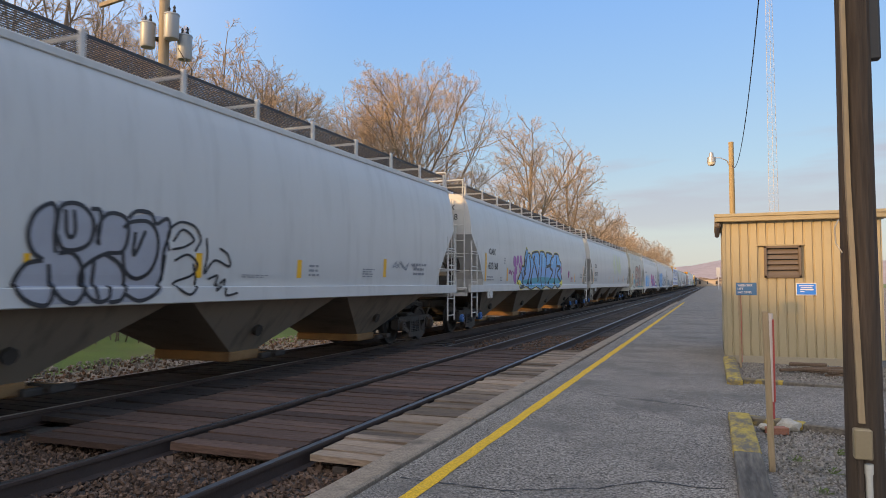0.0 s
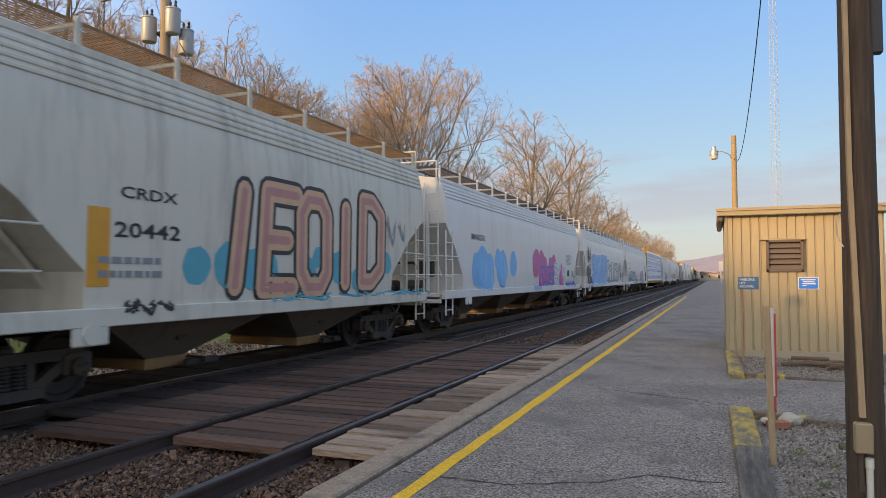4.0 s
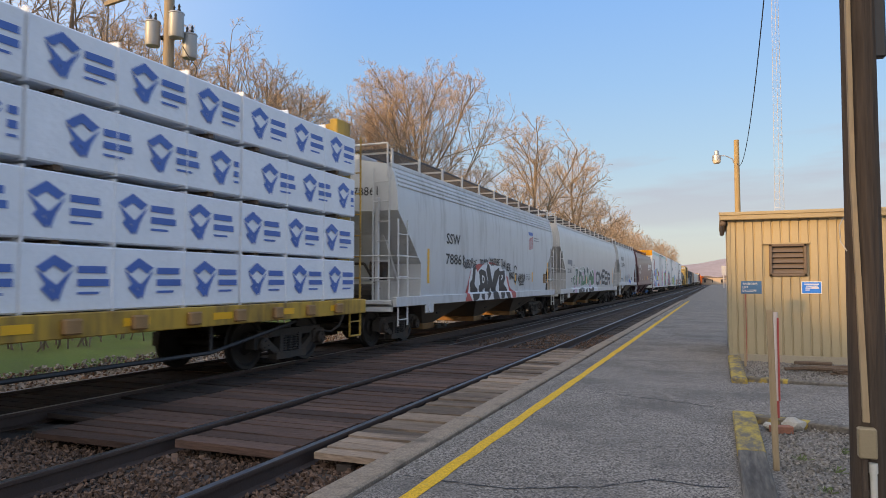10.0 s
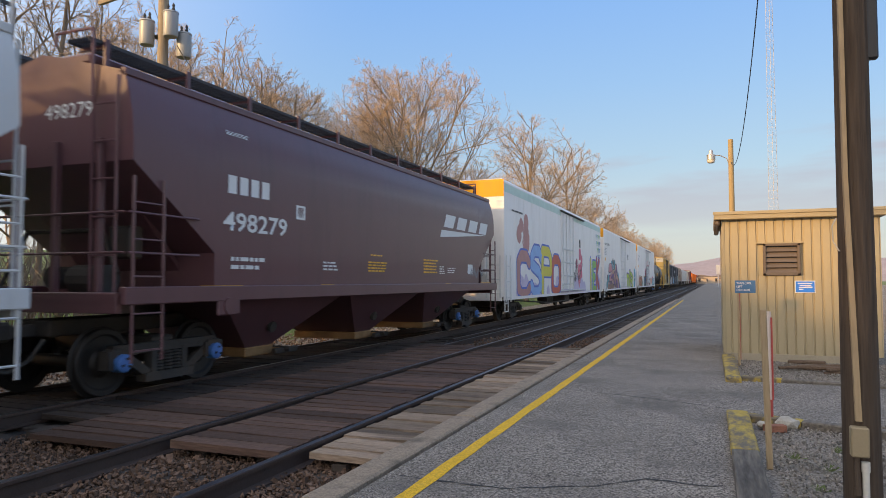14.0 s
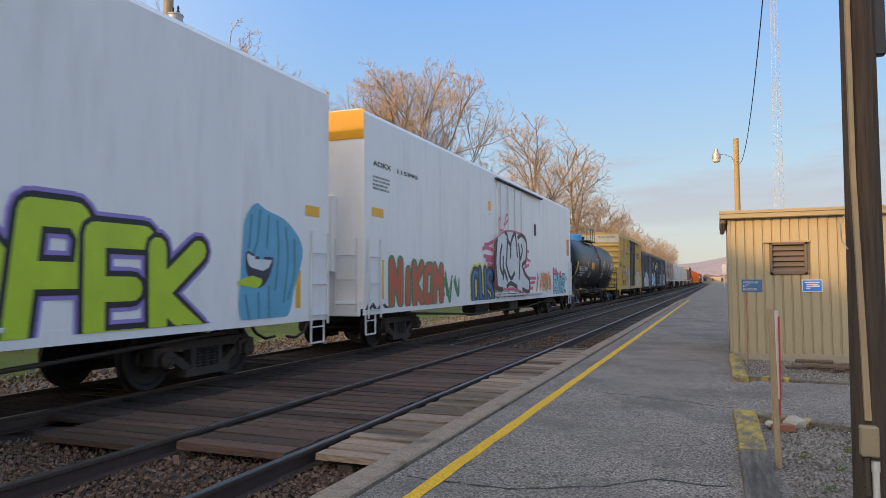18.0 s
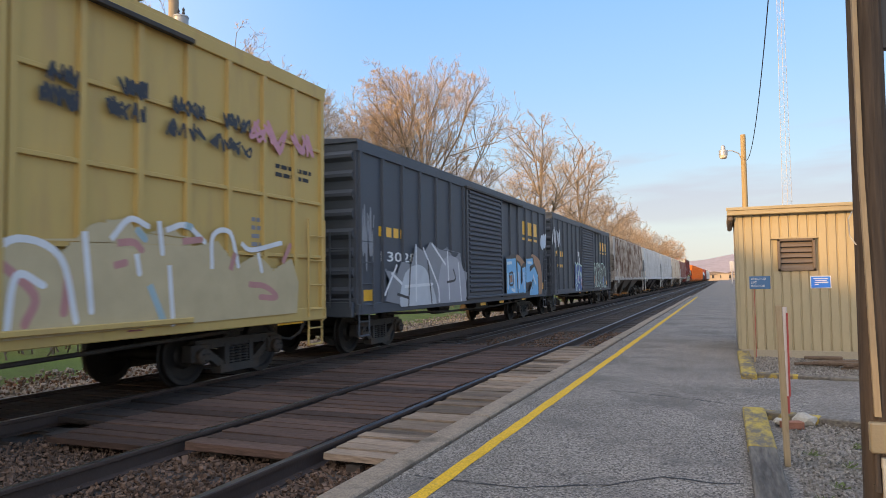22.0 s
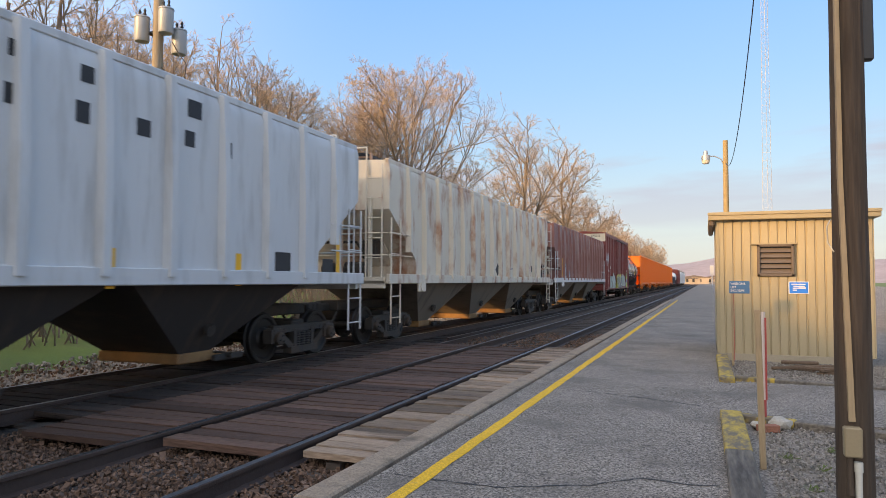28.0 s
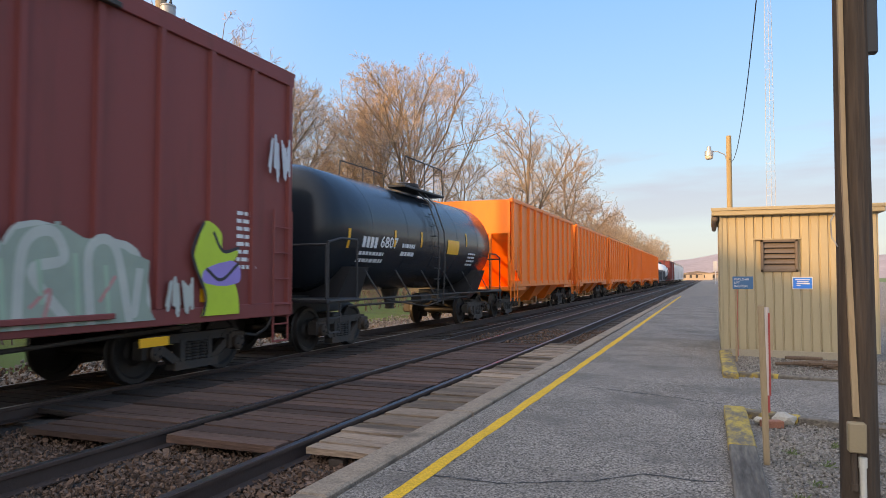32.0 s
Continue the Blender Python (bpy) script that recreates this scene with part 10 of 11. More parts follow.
blot(CARS[13], REEF, [(8.94, 1.33), (9.43, 1.18), (9.65, 0.9), (9.15, 0.69), (8.74, 0.68)], SP["teal"], 0.006)
blot(CARS[13], REEF, [(2.88, 2.06), (3.43, 1.9), (4.18, 1.93), (4.7, 2.52), (5.14, 2.07), (6.49, 2.3), (7.3, 2.76), (7.81, 2.26), (7.99, 1.77), (9.01, 1.39), (8.74, 0.68), (6.23, 0.73), (6.13, 1.21), (5.47, 0.73), (4.2, 0.73), (3.24, 1.29), (3.28, 1.69)], SP["purple3"], 0.0075)
blot(CARS[13], REEF, [(1.94, 0.99), (2.37, 0.85), (2.55, 0.7), (2.09, 0.82)], SP["purple3"], 0.0075)
freehand(CARS[13], REEF, [[(2.58, 1.2), (2.75, 1.4), (2.99, 1.43), (3.29, 1.17), (3.44, 1.45), (3.77, 1.45), (3.78, 1.21), (4.2, 1.22), (4.58, 1.51), (4.86, 1.51), (5.31, 0.89), (5.16, 0.8), (4.2, 0.73), (2.59, 0.72), (2.38, 0.74), (2.54, 1.05), (2.58, 1.2)]], SP["sblack"], 0.07, 0.009)
blot(CARS[13], REEF, [(2.58, 1.2), (2.75, 1.4), (2.99, 1.43), (3.29, 1.17), (3.44, 1.45), (3.77, 1.45), (3.78, 1.21), (4.2, 1.22), (4.58, 1.51), (4.86, 1.51), (5.31, 0.89), (5.16, 0.8), (4.2, 0.73), (2.59, 0.72), (2.38, 0.74), (2.54, 1.05)], SP["brown2"], 0.0105, rounded=False)
freehand(CARS[13], REEF, [[(5.79, 1.22), (6.04, 1.19), (5.63, 0.87), (5.31, 0.84), (5.08, 1.14), (5.79, 1.22)]], SP["sblack"], 0.07, 0.009)
blot(CARS[13], REEF, [(5.79, 1.22), (6.04, 1.19), (5.63, 0.87), (5.31, 0.84), (5.08, 1.14)], SP["brown2"], 0.0105, rounded=False)
freehand(CARS[13], REEF, [[(6.22, 0.99), (7.31, 1.29), (7.1, 0.84), (6.32, 0.72), (6.22, 0.99)]], SP["sblack"], 0.07, 0.009)
blot(CARS[13], REEF, [(6.22, 0.99), (7.31, 1.29), (7.1, 0.84), (6.32, 0.72)], SP["brown2"], 0.0105, rounded=False)
freehand(CARS[13], REEF, [[(8.17, 1.53), (8.48, 1.68), (8.81, 1.49), (8.61, 0.95), (8.23, 0.78), (8.17, 1.53)]], SP["sblack"], 0.07, 0.009)
blot(CARS[13], REEF, [(8.17, 1.53), (8.48, 1.68), (8.81, 1.49), (8.61, 0.95), (8.23, 0.78)], SP["brown2"], 0.0105, rounded=False)
freehand(CARS[13], REEF, [[(3.1, 2.67), (4.17, 2.74), (4.46, 2.7), (4.6, 2.51), (4.57, 2.13), (4.38, 1.85), (3.95, 1.66), (4.71, 1.67), (4.79, 1.51), (3.23, 1.48), (3.28, 1.73), (3.57, 1.76), (3.62, 2.06), (3.85, 2.07), (3.77, 1.79), (4.18, 1.93), (4.34, 2.16), (2.88, 2.09), (3.1, 2.67)]], SP["sblack"], 0.07, 0.012)
blot(CARS[13], REEF, [(3.1, 2.67), (4.17, 2.74), (4.46, 2.7), (4.6, 2.51), (4.57, 2.13), (4.38, 1.85), (3.95, 1.66), (4.71, 1.67), (4.79, 1.51), (3.23, 1.48), (3.28, 1.73), (3.57, 1.76), (3.62, 2.06), (3.85, 2.07), (3.77, 1.79), (4.18, 1.93), (4.34, 2.16), (2.88, 2.09)], SP["pinkbrown2"], 0.0135, rounded=False)
freehand(CARS[13], REEF, [[(5.06, 2.5), (5.21, 2.67), (5.35, 2.53), (5.25, 2.25), (5.1, 2.26), (5.06, 2.5)]], SP["sblack"], 0.07, 0.014)
blot(CARS[13], REEF, [(5.06, 2.5), (5.21, 2.67), (5.35, 2.53), (5.25, 2.25), (5.1, 2.26)], SP["pinkbrown2"], 0.0155, rounded=False)
freehand(CARS[13], REEF, [[(4.81, 2.26), (5.95, 2.34), (5.91, 2.08), (5.26, 2.02), (5.08, 1.34), (4.86, 1.32), (5.03, 2.01), (4.71, 2.0), (4.81, 2.26)]], SP["sblack"], 0.07, 0.016)
blot(CARS[13], REEF, [(4.81, 2.26), (5.95, 2.34), (5.91, 2.08), (5.26, 2.02), (5.08, 1.34), (4.86, 1.32), (5.03, 2.01), (4.71, 2.0)], SP["peach2"], 0.0175, rounded=False)
freehand(CARS[13], REEF, [[(5.57, 2.04), (6.08, 2.06), (6.5, 1.47), (6.69, 1.36), (6.41, 1.23), (6.22, 1.26), (5.91, 1.79), (5.62, 1.27), (5.23, 1.26), (5.38, 1.58), (5.78, 1.89), (5.57, 2.04)]], SP["sblack"], 0.07, 0.018000000000000002)
blot(CARS[13], REEF, [(5.57, 2.04), (6.08, 2.06), (6.5, 1.47), (6.69, 1.36), (6.41, 1.23), (6.22, 1.26), (5.91, 1.79), (5.62, 1.27), (5.23, 1.26), (5.38, 1.58), (5.78, 1.89)], SP["peach2"], 0.0195, rounded=False)
freehand(CARS[13], REEF, [[(6.3, 2.69), (7.14, 2.74), (6.99, 2.24), (6.79, 2.23), (6.81, 1.86), (7.36, 2.23), (7.73, 2.24), (7.31, 1.85), (7.99, 1.83), (8.48, 0.89), (8.05, 0.85), (7.81, 1.22), (7.52, 1.59), (6.69, 1.64), (6.59, 1.42), (6.5, 1.47), (6.59, 2.36), (6.26, 2.26), (6.3, 2.69)]], SP["sblack"], 0.07, 0.02)
blot(CARS[13], REEF, [(6.3, 2.69), (7.14, 2.74), (6.99, 2.24), (6.79, 2.23), (6.81, 1.86), (7.36, 2.23), (7.73, 2.24), (7.31, 1.85), (7.99, 1.83), (8.48, 0.89), (8.05, 0.85), (7.81, 1.22), (7.52, 1.59), (6.69, 1.64), (6.59, 1.42), (6.5, 1.47), (6.59, 2.36), (6.26, 2.26)], SP["peach2"], 0.0215, rounded=False)
freehand(CARS[13], REEF, [[(3.06, 2.56), (2.99, 2.28)], [(3.16, 2.6), (4.17, 2.64), (4.4, 2.56)], [(3.28, 1.55), (4.19, 1.55), (4.72, 1.58)], [(2.81, 1.06), (2.72, 0.97), (2.61, 0.71)]], SP["rosew"], 0.04, 0.024)
freehand(CARS[13], REEF, [[(2.76, 1.04), (3.09, 1.06), (3.48, 1.04)], [(4.36, 0.94), (4.23, 0.82)], [(4.72, 1.48), (5.16, 0.85)], [(5.07, 1.97), (4.97, 1.39)]], SP["rosew"], 0.04, 0.024)
freehand(CARS[13], REEF, [[(2.6, 1.2), (2.75, 1.36), (2.99, 1.4)], [(6.32, 0.99), (6.99, 0.96), (6.79, 0.8)], [(1.94, 1.0), (2.25, 1.03), (2.43, 1.11), (2.53, 1.35)], [(6.4, 2.56), (7.09, 2.59)]], SP["rosew"], 0.04, 0.024)
freehand(CARS[13], REEF, [[(7.99, 1.71), (8.35, 0.96)]], SP["rosew"], 0.04, 0.024)
blot(CARS[9], STRAIGHT, [(3.41, 0.98), (3.45, 1.23), (4.59, 1.26), (6.94, 1.25), (11.21, 1.31), (11.22, 0.95), (6.25, 0.88), (3.41, 0.88)], SP["whitepaint"], 0.006, rounded=False)
blot(CARS[9], STRAIGHT, [(4.23, 1.25), (4.54, 1.24), (4.55, 0.86), (4.25, 0.89)], SP["pink2"], 0.0075)
blot(CARS[9], STRAIGHT, [(4.97, 1.29), (5.15, 1.55), (5.26, 1.28)], SP["pink2"], 0.0075)
blot(CARS[9], STRAIGHT, [(6.29, 1.65), (6.49, 1.94), (7.0, 2.03), (6.93, 1.52)], SP["pink2"], 0.0075)
blot(CARS[9], STRAIGHT, [(10.12, 1.96), (10.64, 2.21), (10.78, 1.72), (10.2, 1.33)], SP["pink2"], 0.0075)
blot(CARS[9], STRAIGHT, [(5.62, 1.3), (5.73, 1.69), (5.88, 1.64), (5.86, 1.29)], SP["pink2"], 0.0075)
blot(CARS[9], STRAIGHT, [(8.57, 1.41), (8.98, 1.64), (9.14, 1.4), (8.94, 1.0)], SP["pink2"], 0.0075)
freehand(CARS[9], STRAIGHT, [[(3.8, 1.66), (4.41, 1.83), (4.43, 1.98), (4.54, 2.06), (4.54, 2.16), (5.18, 2.13), (4.87, 1.29), (4.66, 1.28), (4.78, 2.04), (4.57, 2.05), (4.45, 1.94), (4.44, 1.75), (4.04, 1.65), (3.98, 1.45), (4.08, 1.45), (3.95, 1.33), (3.75, 1.35), (3.87, 1.44), (3.8, 1.66)]], SP["whitepaint"], 0.1, 0.009)
freehand(CARS[9], STRAIGHT, [[(5.57, 2.05), (6.22, 1.99), (6.24, 1.29), (5.95, 1.29), (5.94, 1.78), (5.73, 1.77), (5.68, 1.38), (5.36, 1.34), (5.57, 2.05)]], SP["whitepaint"], 0.1, 0.009)
freehand(CARS[9], STRAIGHT, [[(6.46, 1.82), (6.7, 1.83), (6.71, 1.51), (7.08, 1.56), (7.08, 1.84), (6.85, 2.02), (6.95, 2.25), (7.39, 2.1), (7.28, 1.37), (6.79, 1.3), (6.37, 1.28), (6.46, 1.82)]], SP["whitepaint"], 0.1, 0.009)
freehand(CARS[9], STRAIGHT, [[(7.31, 1.84), (7.64, 1.85), (7.49, 1.36), (7.32, 1.31), (7.31, 1.84)]], SP["whitepaint"], 0.1, 0.009)
freehand(CARS[9], STRAIGHT, [[(7.81, 2.34), (8.34, 2.18), (8.28, 1.46), (7.74, 1.31), (7.87, 1.41), (8.09, 1.84), (7.99, 1.97), (7.73, 2.01), (7.81, 2.34)]], SP["whitepaint"], 0.1, 0.009)
freehand(CARS[9], STRAIGHT, [[(8.97, 2.1), (9.88, 1.77), (9.77, 1.31), (9.2, 1.31), (8.98, 1.58), (8.67, 1.58), (8.62, 1.32), (8.28, 1.3), (8.37, 1.68), (8.97, 2.1)]], SP["whitepaint"], 0.1, 0.009)
freehand(CARS[9], STRAIGHT, [[(5.93, 2.16), (6.0, 2.25), (6.09, 2.17), (6.01, 2.07), (5.93, 2.16)]], SP["whitepaint"], 0.1, 0.009)
freehand(CARS[9], STRAIGHT, [[(6.28, 2.16), (6.36, 2.26), (6.44, 2.17), (6.36, 2.06), (6.28, 2.16)]], SP["whitepaint"], 0.1, 0.009)
freehand(CARS[9], STRAIGHT, [[(6.55, 2.17), (6.67, 2.32), (6.8, 2.19), (6.68, 2.04), (6.55, 2.17)]], SP["whitepaint"], 0.1, 0.009)
freehand(CARS[9], STRAIGHT, [[(9.46, 2.12), (9.88, 2.16), (10.13, 1.9), (10.13, 1.37), (9.89, 1.37), (9.86, 1.83), (9.46, 2.12)]], SP["whitepaint"], 0.1, 0.009)
blot(CARS[9], STRAIGHT, [(3.8, 1.66), (4.41, 1.83), (4.43, 1.98), (4.54, 2.06), (4.54, 2.16), (5.18, 2.13), (4.87, 1.29), (4.66, 1.28), (4.78, 2.04), (4.57, 2.05), (4.45, 1.94), (4.44, 1.75), (4.04, 1.65), (3.98, 1.45), (4.08, 1.45), (3.95, 1.33), (3.75, 1.35), (3.87, 1.44)], SP["green4"], 0.0105, rounded=False)
blot(CARS[9], STRAIGHT, [(4.56, 2.14), (5.16, 2.12), (5.03, 1.79), (4.78, 1.82), (4.78, 2.04)], SP["dkgreen2"], 0.0115, rounded=False)
blot(CARS[9], STRAIGHT, [(5.57, 2.05), (6.22, 1.99), (6.24, 1.29), (5.95, 1.29), (5.94, 1.78), (5.73, 1.77), (5.68, 1.38), (5.36, 1.34)], SP["green4"], 0.0105, rounded=False)
blot(CARS[9], STRAIGHT, [(5.58, 2.03), (6.21, 1.98), (6.21, 1.76), (5.55, 1.8)], SP["dkgreen2"], 0.0115, rounded=False)
blot(CARS[9], STRAIGHT, [(6.46, 1.82), (6.7, 1.83), (6.71, 1.51), (7.08, 1.56), (7.08, 1.84), (6.85, 2.02), (6.95, 2.25), (7.39, 2.1), (7.28, 1.37), (6.79, 1.3), (6.37, 1.28)], SP["green4"], 0.0105, rounded=False)
blot(CARS[9], STRAIGHT, [(6.97, 2.23), (7.35, 2.09), (7.31, 1.82), (7.09, 1.85), (6.88, 2.03)], SP["dkgreen2"], 0.0115, rounded=False)
blot(CARS[9], STRAIGHT, [(7.31, 1.84), (7.64, 1.85), (7.49, 1.36), (7.32, 1.31)], SP["green4"], 0.0105, rounded=False)
blot(CARS[9], STRAIGHT, [(7.81, 2.34), (8.34, 2.18), (8.28, 1.46), (7.74, 1.31), (7.87, 1.41), (8.09, 1.84), (7.99, 1.97), (7.73, 2.01)], SP["green4"], 0.0105, rounded=False)
blot(CARS[9], STRAIGHT, [(7.83, 2.32), (8.31, 2.17), (8.29, 1.96), (7.77, 2.02)], SP["dkgreen2"], 0.0115, rounded=False)
blot(CARS[9], STRAIGHT, [(8.97, 2.1), (9.88, 1.77), (9.77, 1.31), (9.2, 1.31), (8.98, 1.58), (8.67, 1.58), (8.62, 1.32), (8.28, 1.3), (8.37, 1.68)], SP["green4"], 0.0105, rounded=False)
blot(CARS[9], STRAIGHT, [(8.97, 2.08), (9.58, 1.87), (9.36, 1.76), (8.61, 1.8)], SP["dkgreen2"], 0.0115, rounded=False)
blot(CARS[9], STRAIGHT, [(5.93, 2.16), (6.0, 2.25), (6.09, 2.17), (6.01, 2.07)], SP["green4"], 0.0105, rounded=False)
blot(CARS[9], STRAIGHT, [(6.28, 2.16), (6.36, 2.26), (6.44, 2.17), (6.36, 2.06)], SP["green4"], 0.0105, rounded=False)
blot(CARS[9], STRAIGHT, [(6.55, 2.17), (6.67, 2.32), (6.8, 2.19), (6.68, 2.04)], SP["green4"], 0.0105, rounded=False)
blot(CARS[9], STRAIGHT, [(9.46, 2.12), (9.88, 2.16), (10.13, 1.9), (10.13, 1.37), (9.89, 1.37), (9.86, 1.83)], SP["green4"], 0.0105, rounded=False)
blot(CARS[9], STRAIGHT, [(5.16, 1.1), (6.75, 1.22), (6.8, 0.89), (5.22, 0.9)], SP["sblack"], 0.009, rounded=False)
blot(CARS[9], STRAIGHT, [(7.17, 1.02), (7.74, 1.19), (7.75, 0.92), (7.17, 0.92)], SP["sblack"], 0.009, rounded=False)
blot(CARS[9], STRAIGHT, [(8.01, 1.19), (8.88, 1.07), (9.89, 1.23), (9.89, 0.97), (8.29, 0.92)], SP["sblack"], 0.009, rounded=False)
freehand(CARS[9], STRAIGHT, [[(5.89, 1.05), (6.11, 1.18), (6.41, 1.12), (6.31, 1.01), (6.05, 1.02), (6.21, 1.08)]], SP["palegrey"], 0.04, 0.011)
freehand(CARS[9], STRAIGHT, [[(3.49, 1.07), (3.6, 1.05), (3.51, 0.97), (3.41, 0.9)], [(3.65, 1.05), (3.67, 0.96), (3.74, 1.06), (3.75, 0.96)], [(3.77, 0.96), (3.8, 1.06), (3.84, 0.96)], [(3.88, 1.05), (3.97, 1.06), (3.98, 0.96), (3.88, 0.95), (3.86, 1.11)]], SP["sblack"], 0.04, 0.012)
freehand(CARS[9], STRAIGHT, [[(4.14, 1.64), (4.24, 1.66), (4.31, 1.58), (4.4, 1.66), (4.44, 1.58)], [(4.15, 1.36), (4.27, 1.43), (4.17, 1.31), (4.36, 1.4), (4.41, 1.28), (4.54, 1.49)]], SP["sblack"], 0.04, 0.012)
rects(CARS[15], [(13.74, 2.04, 0.03, 0.56), (15.0, 2.04, 0.03, 0.56), (14.37, 2.04, 0.02, 0.56)], WHITEINK, TP15, "table_line")
words(CARS[8], "SSW", 3.75, 2.62, 0.39, INK, STRAIGHT, 1.04)

blot(CARS[8], STRAIGHT, [(5.15, 0.89), (5.32, 1.24), (5.55, 1.60), (5.79, 1.87), (6.46, 2.04), (6.92, 2.04), (7.46, 2.10), (8.15, 2.06), (8.61, 1.85), (9.42, 1.68), (9.76, 1.30), (10.26, 1.16), (10.18, 0.90), (8.10, 0.85), (6.03, 0.82)], SP["red"], 0.0060)
blot(CARS[8], STRAIGHT, [(5.84, 1.99), (6.17, 1.89), (6.26, 1.77), (6.72, 1.97), (7.20, 2.12), (7.54, 2.02), (8.42, 2.03), (9.26, 1.93), (9.37, 1.53), (9.94, 0.94), (9.89, 0.86), (7.31, 0.86), (5.80, 0.87), (5.47, 1.11), (5.55, 1.54)], SP["whitepaint"], 0.0075, rounded=False)
blot(CARS[8], STRAIGHT, [(5.92, 1.96), (6.14, 1.88), (6.01, 1.41), (6.30, 1.26), (6.37, 1.12), (6.28, 0.99), (6.08, 0.95), (5.83, 0.89), (5.67, 1.19), (5.59, 1.45), (5.80, 1.56)], SP["sblack"], 0.0090, rounded=False)
blot(CARS[8], STRAIGHT, [(6.59, 1.87), (7.06, 1.82), (7.29, 1.49), (7.30, 1.08), (7.10, 1.08), (6.97, 1.29), (6.81, 1.25), (6.85, 0.92), (6.59, 0.95), (6.39, 1.35), (6.56, 1.42), (6.42, 1.80)], SP["sblack"], 0.0090, rounded=False)
blot(CARS[8], STRAIGHT, [(7.27, 2.06), (7.46, 2.00), (7.75, 1.49), (7.99, 1.83), (8.47, 1.95), (8.57, 1.79), (8.09, 1.27), (8.45, 0.91), (7.76, 0.93), (7.60, 1.33), (7.41, 1.05), (7.12, 0.92), (7.33, 1.49), (7.13, 1.85)], SP["sblack"], 0.0090, rounded=False)
blot(CARS[8], STRAIGHT, [(8.56, 1.85), (9.10, 1.87), (9.19, 1.59), (9.01, 1.42), (9.43, 1.24), (9.79, 0.90), (9.38, 0.90), (9.02, 1.19), (8.92, 0.94), (8.59, 0.92), (8.44, 1.44)], SP["sblack"], 0.0090, rounded=False)
freehand(CARS[8], STRAIGHT, [[(6.73, 1.67), (6.93, 1.62), (6.90, 1.49), (6.77, 1.49), (6.73, 1.67)], [(8.73, 1.70), (8.91, 1.66), (8.73, 1.57)], [(6.11, 1.72), (6.20, 1.66)]], SP["whitepaint"], 0.050, 0.0105)
blot(CARS[5], STRAIGHT, [(4.01, 2.81), (4.98, 2.84), (7.31, 2.90), (9.65, 2.92), (9.94, 2.50), (9.64, 1.87), (9.76, 1.13), (5.70, 1.02), (3.83, 0.95), (3.79, 1.47), (4.12, 1.77), (3.89, 2.35)], SP["haze_blue"], 0.0155)
freehand(CARS[5], STRAIGHT, [[(5.02, 2.69), (4.31, 2.64), (4.22, 2.18), (4.85, 2.01), (4.96, 1.64), (4.02, 1.43)], [(5.54, 2.77), (5.44, 1.47)], [(6.71, 2.76), (5.73, 2.13), (6.80, 1.47)], [(7.01, 2.13), (7.01, 1.38)], [(7.59, 2.80), (7.50, 1.47)], [(7.59, 2.77), (8.46, 2.67), (7.68, 2.19), (8.56, 1.85), (7.54, 1.48)], [(9.09, 2.76), (9.03, 1.51)], [(9.09, 2.74), (9.82, 2.58), (9.20, 2.21), (9.82, 1.98)]], SP["royal"], 0.360, 0.0170)
freehand(CARS[5], STRAIGHT, [[(5.02, 2.69), (4.31, 2.64), (4.22, 2.18), (4.85, 2.01), (4.96, 1.64), (4.02, 1.43)], [(5.54, 2.77), (5.44, 1.47)], [(6.71, 2.76), (5.73, 2.13), (6.80, 1.47)], [(7.01, 2.13), (7.01, 1.38)], [(7.59, 2.80), (7.50, 1.47)], [(7.59, 2.77), (8.46, 2.67), (7.68, 2.19), (8.56, 1.85), (7.54, 1.48)], [(9.09, 2.76), (9.03, 1.51)], [(9.09, 2.74), (9.82, 2.58), (9.20, 2.21), (9.82, 1.98)]], SP["sky"], 0.270, 0.0185)
freehand(CARS[5], STRAIGHT, [[(4.12, 1.25), (4.35, 1.10), (4.58, 1.30)], [(5.88, 1.29), (6.27, 1.09), (6.67, 1.34)], [(7.77, 1.33), (8.26, 1.13), (8.90, 1.36)]], SP["sky"], 0.100, 0.0185)
freehand(CARS[5], STRAIGHT, [[(4.37, 2.56), (4.42, 2.55)], [(4.66, 2.02), (4.71, 2.01)], [(7.09, 2.45), (7.16, 2.44)], [(8.26, 1.94), (8.33, 1.92)], [(9.53, 2.48), (9.62, 2.47)], [(6.27, 1.59), (6.33, 1.58)], [(4.99, 1.51), (5.04, 1.49)]], SP["redor2"], 0.090, 0.0200)
blot(CARS[17], OVER, [(11.61, 2.36), (12.04, 2.34), (12.76, 2.08), (12.68, 1.92), (11.91, 2.06), (11.68, 2.18)], SP["rustp"], 0.0060)
blot(CARS[17], OVER, [(13.59, 2.41), (14.41, 2.37), (14.99, 2.12), (15.24, 1.16), (14.70, 0.86), (14.47, 1.81)], SP["rustp"], 0.0060)
freehand(CARS[17], OVER, [[(10.43, 2.20), (11.52, 2.23), (11.70, 1.04), (10.97, 1.01), (10.44, 1.00), (10.43, 2.20)]], SP["sblack"], 0.130, 0.0185)
blot(CARS[17], OVER, [(10.43, 2.20), (11.52, 2.23), (11.70, 1.04), (10.97, 1.01), (10.44, 1.00)], SP["sky3"], 0.0200, rounded=False)
freehand(CARS[17], OVER, [[(11.71, 2.12), (12.10, 1.97), (12.10, 1.40), (12.21, 1.33), (12.36, 1.44), (12.33, 1.93), (12.77, 1.96), (12.75, 1.03), (12.35, 1.00), (11.79, 1.05), (11.71, 2.12)]], SP["sblack"], 0.130, 0.0185)
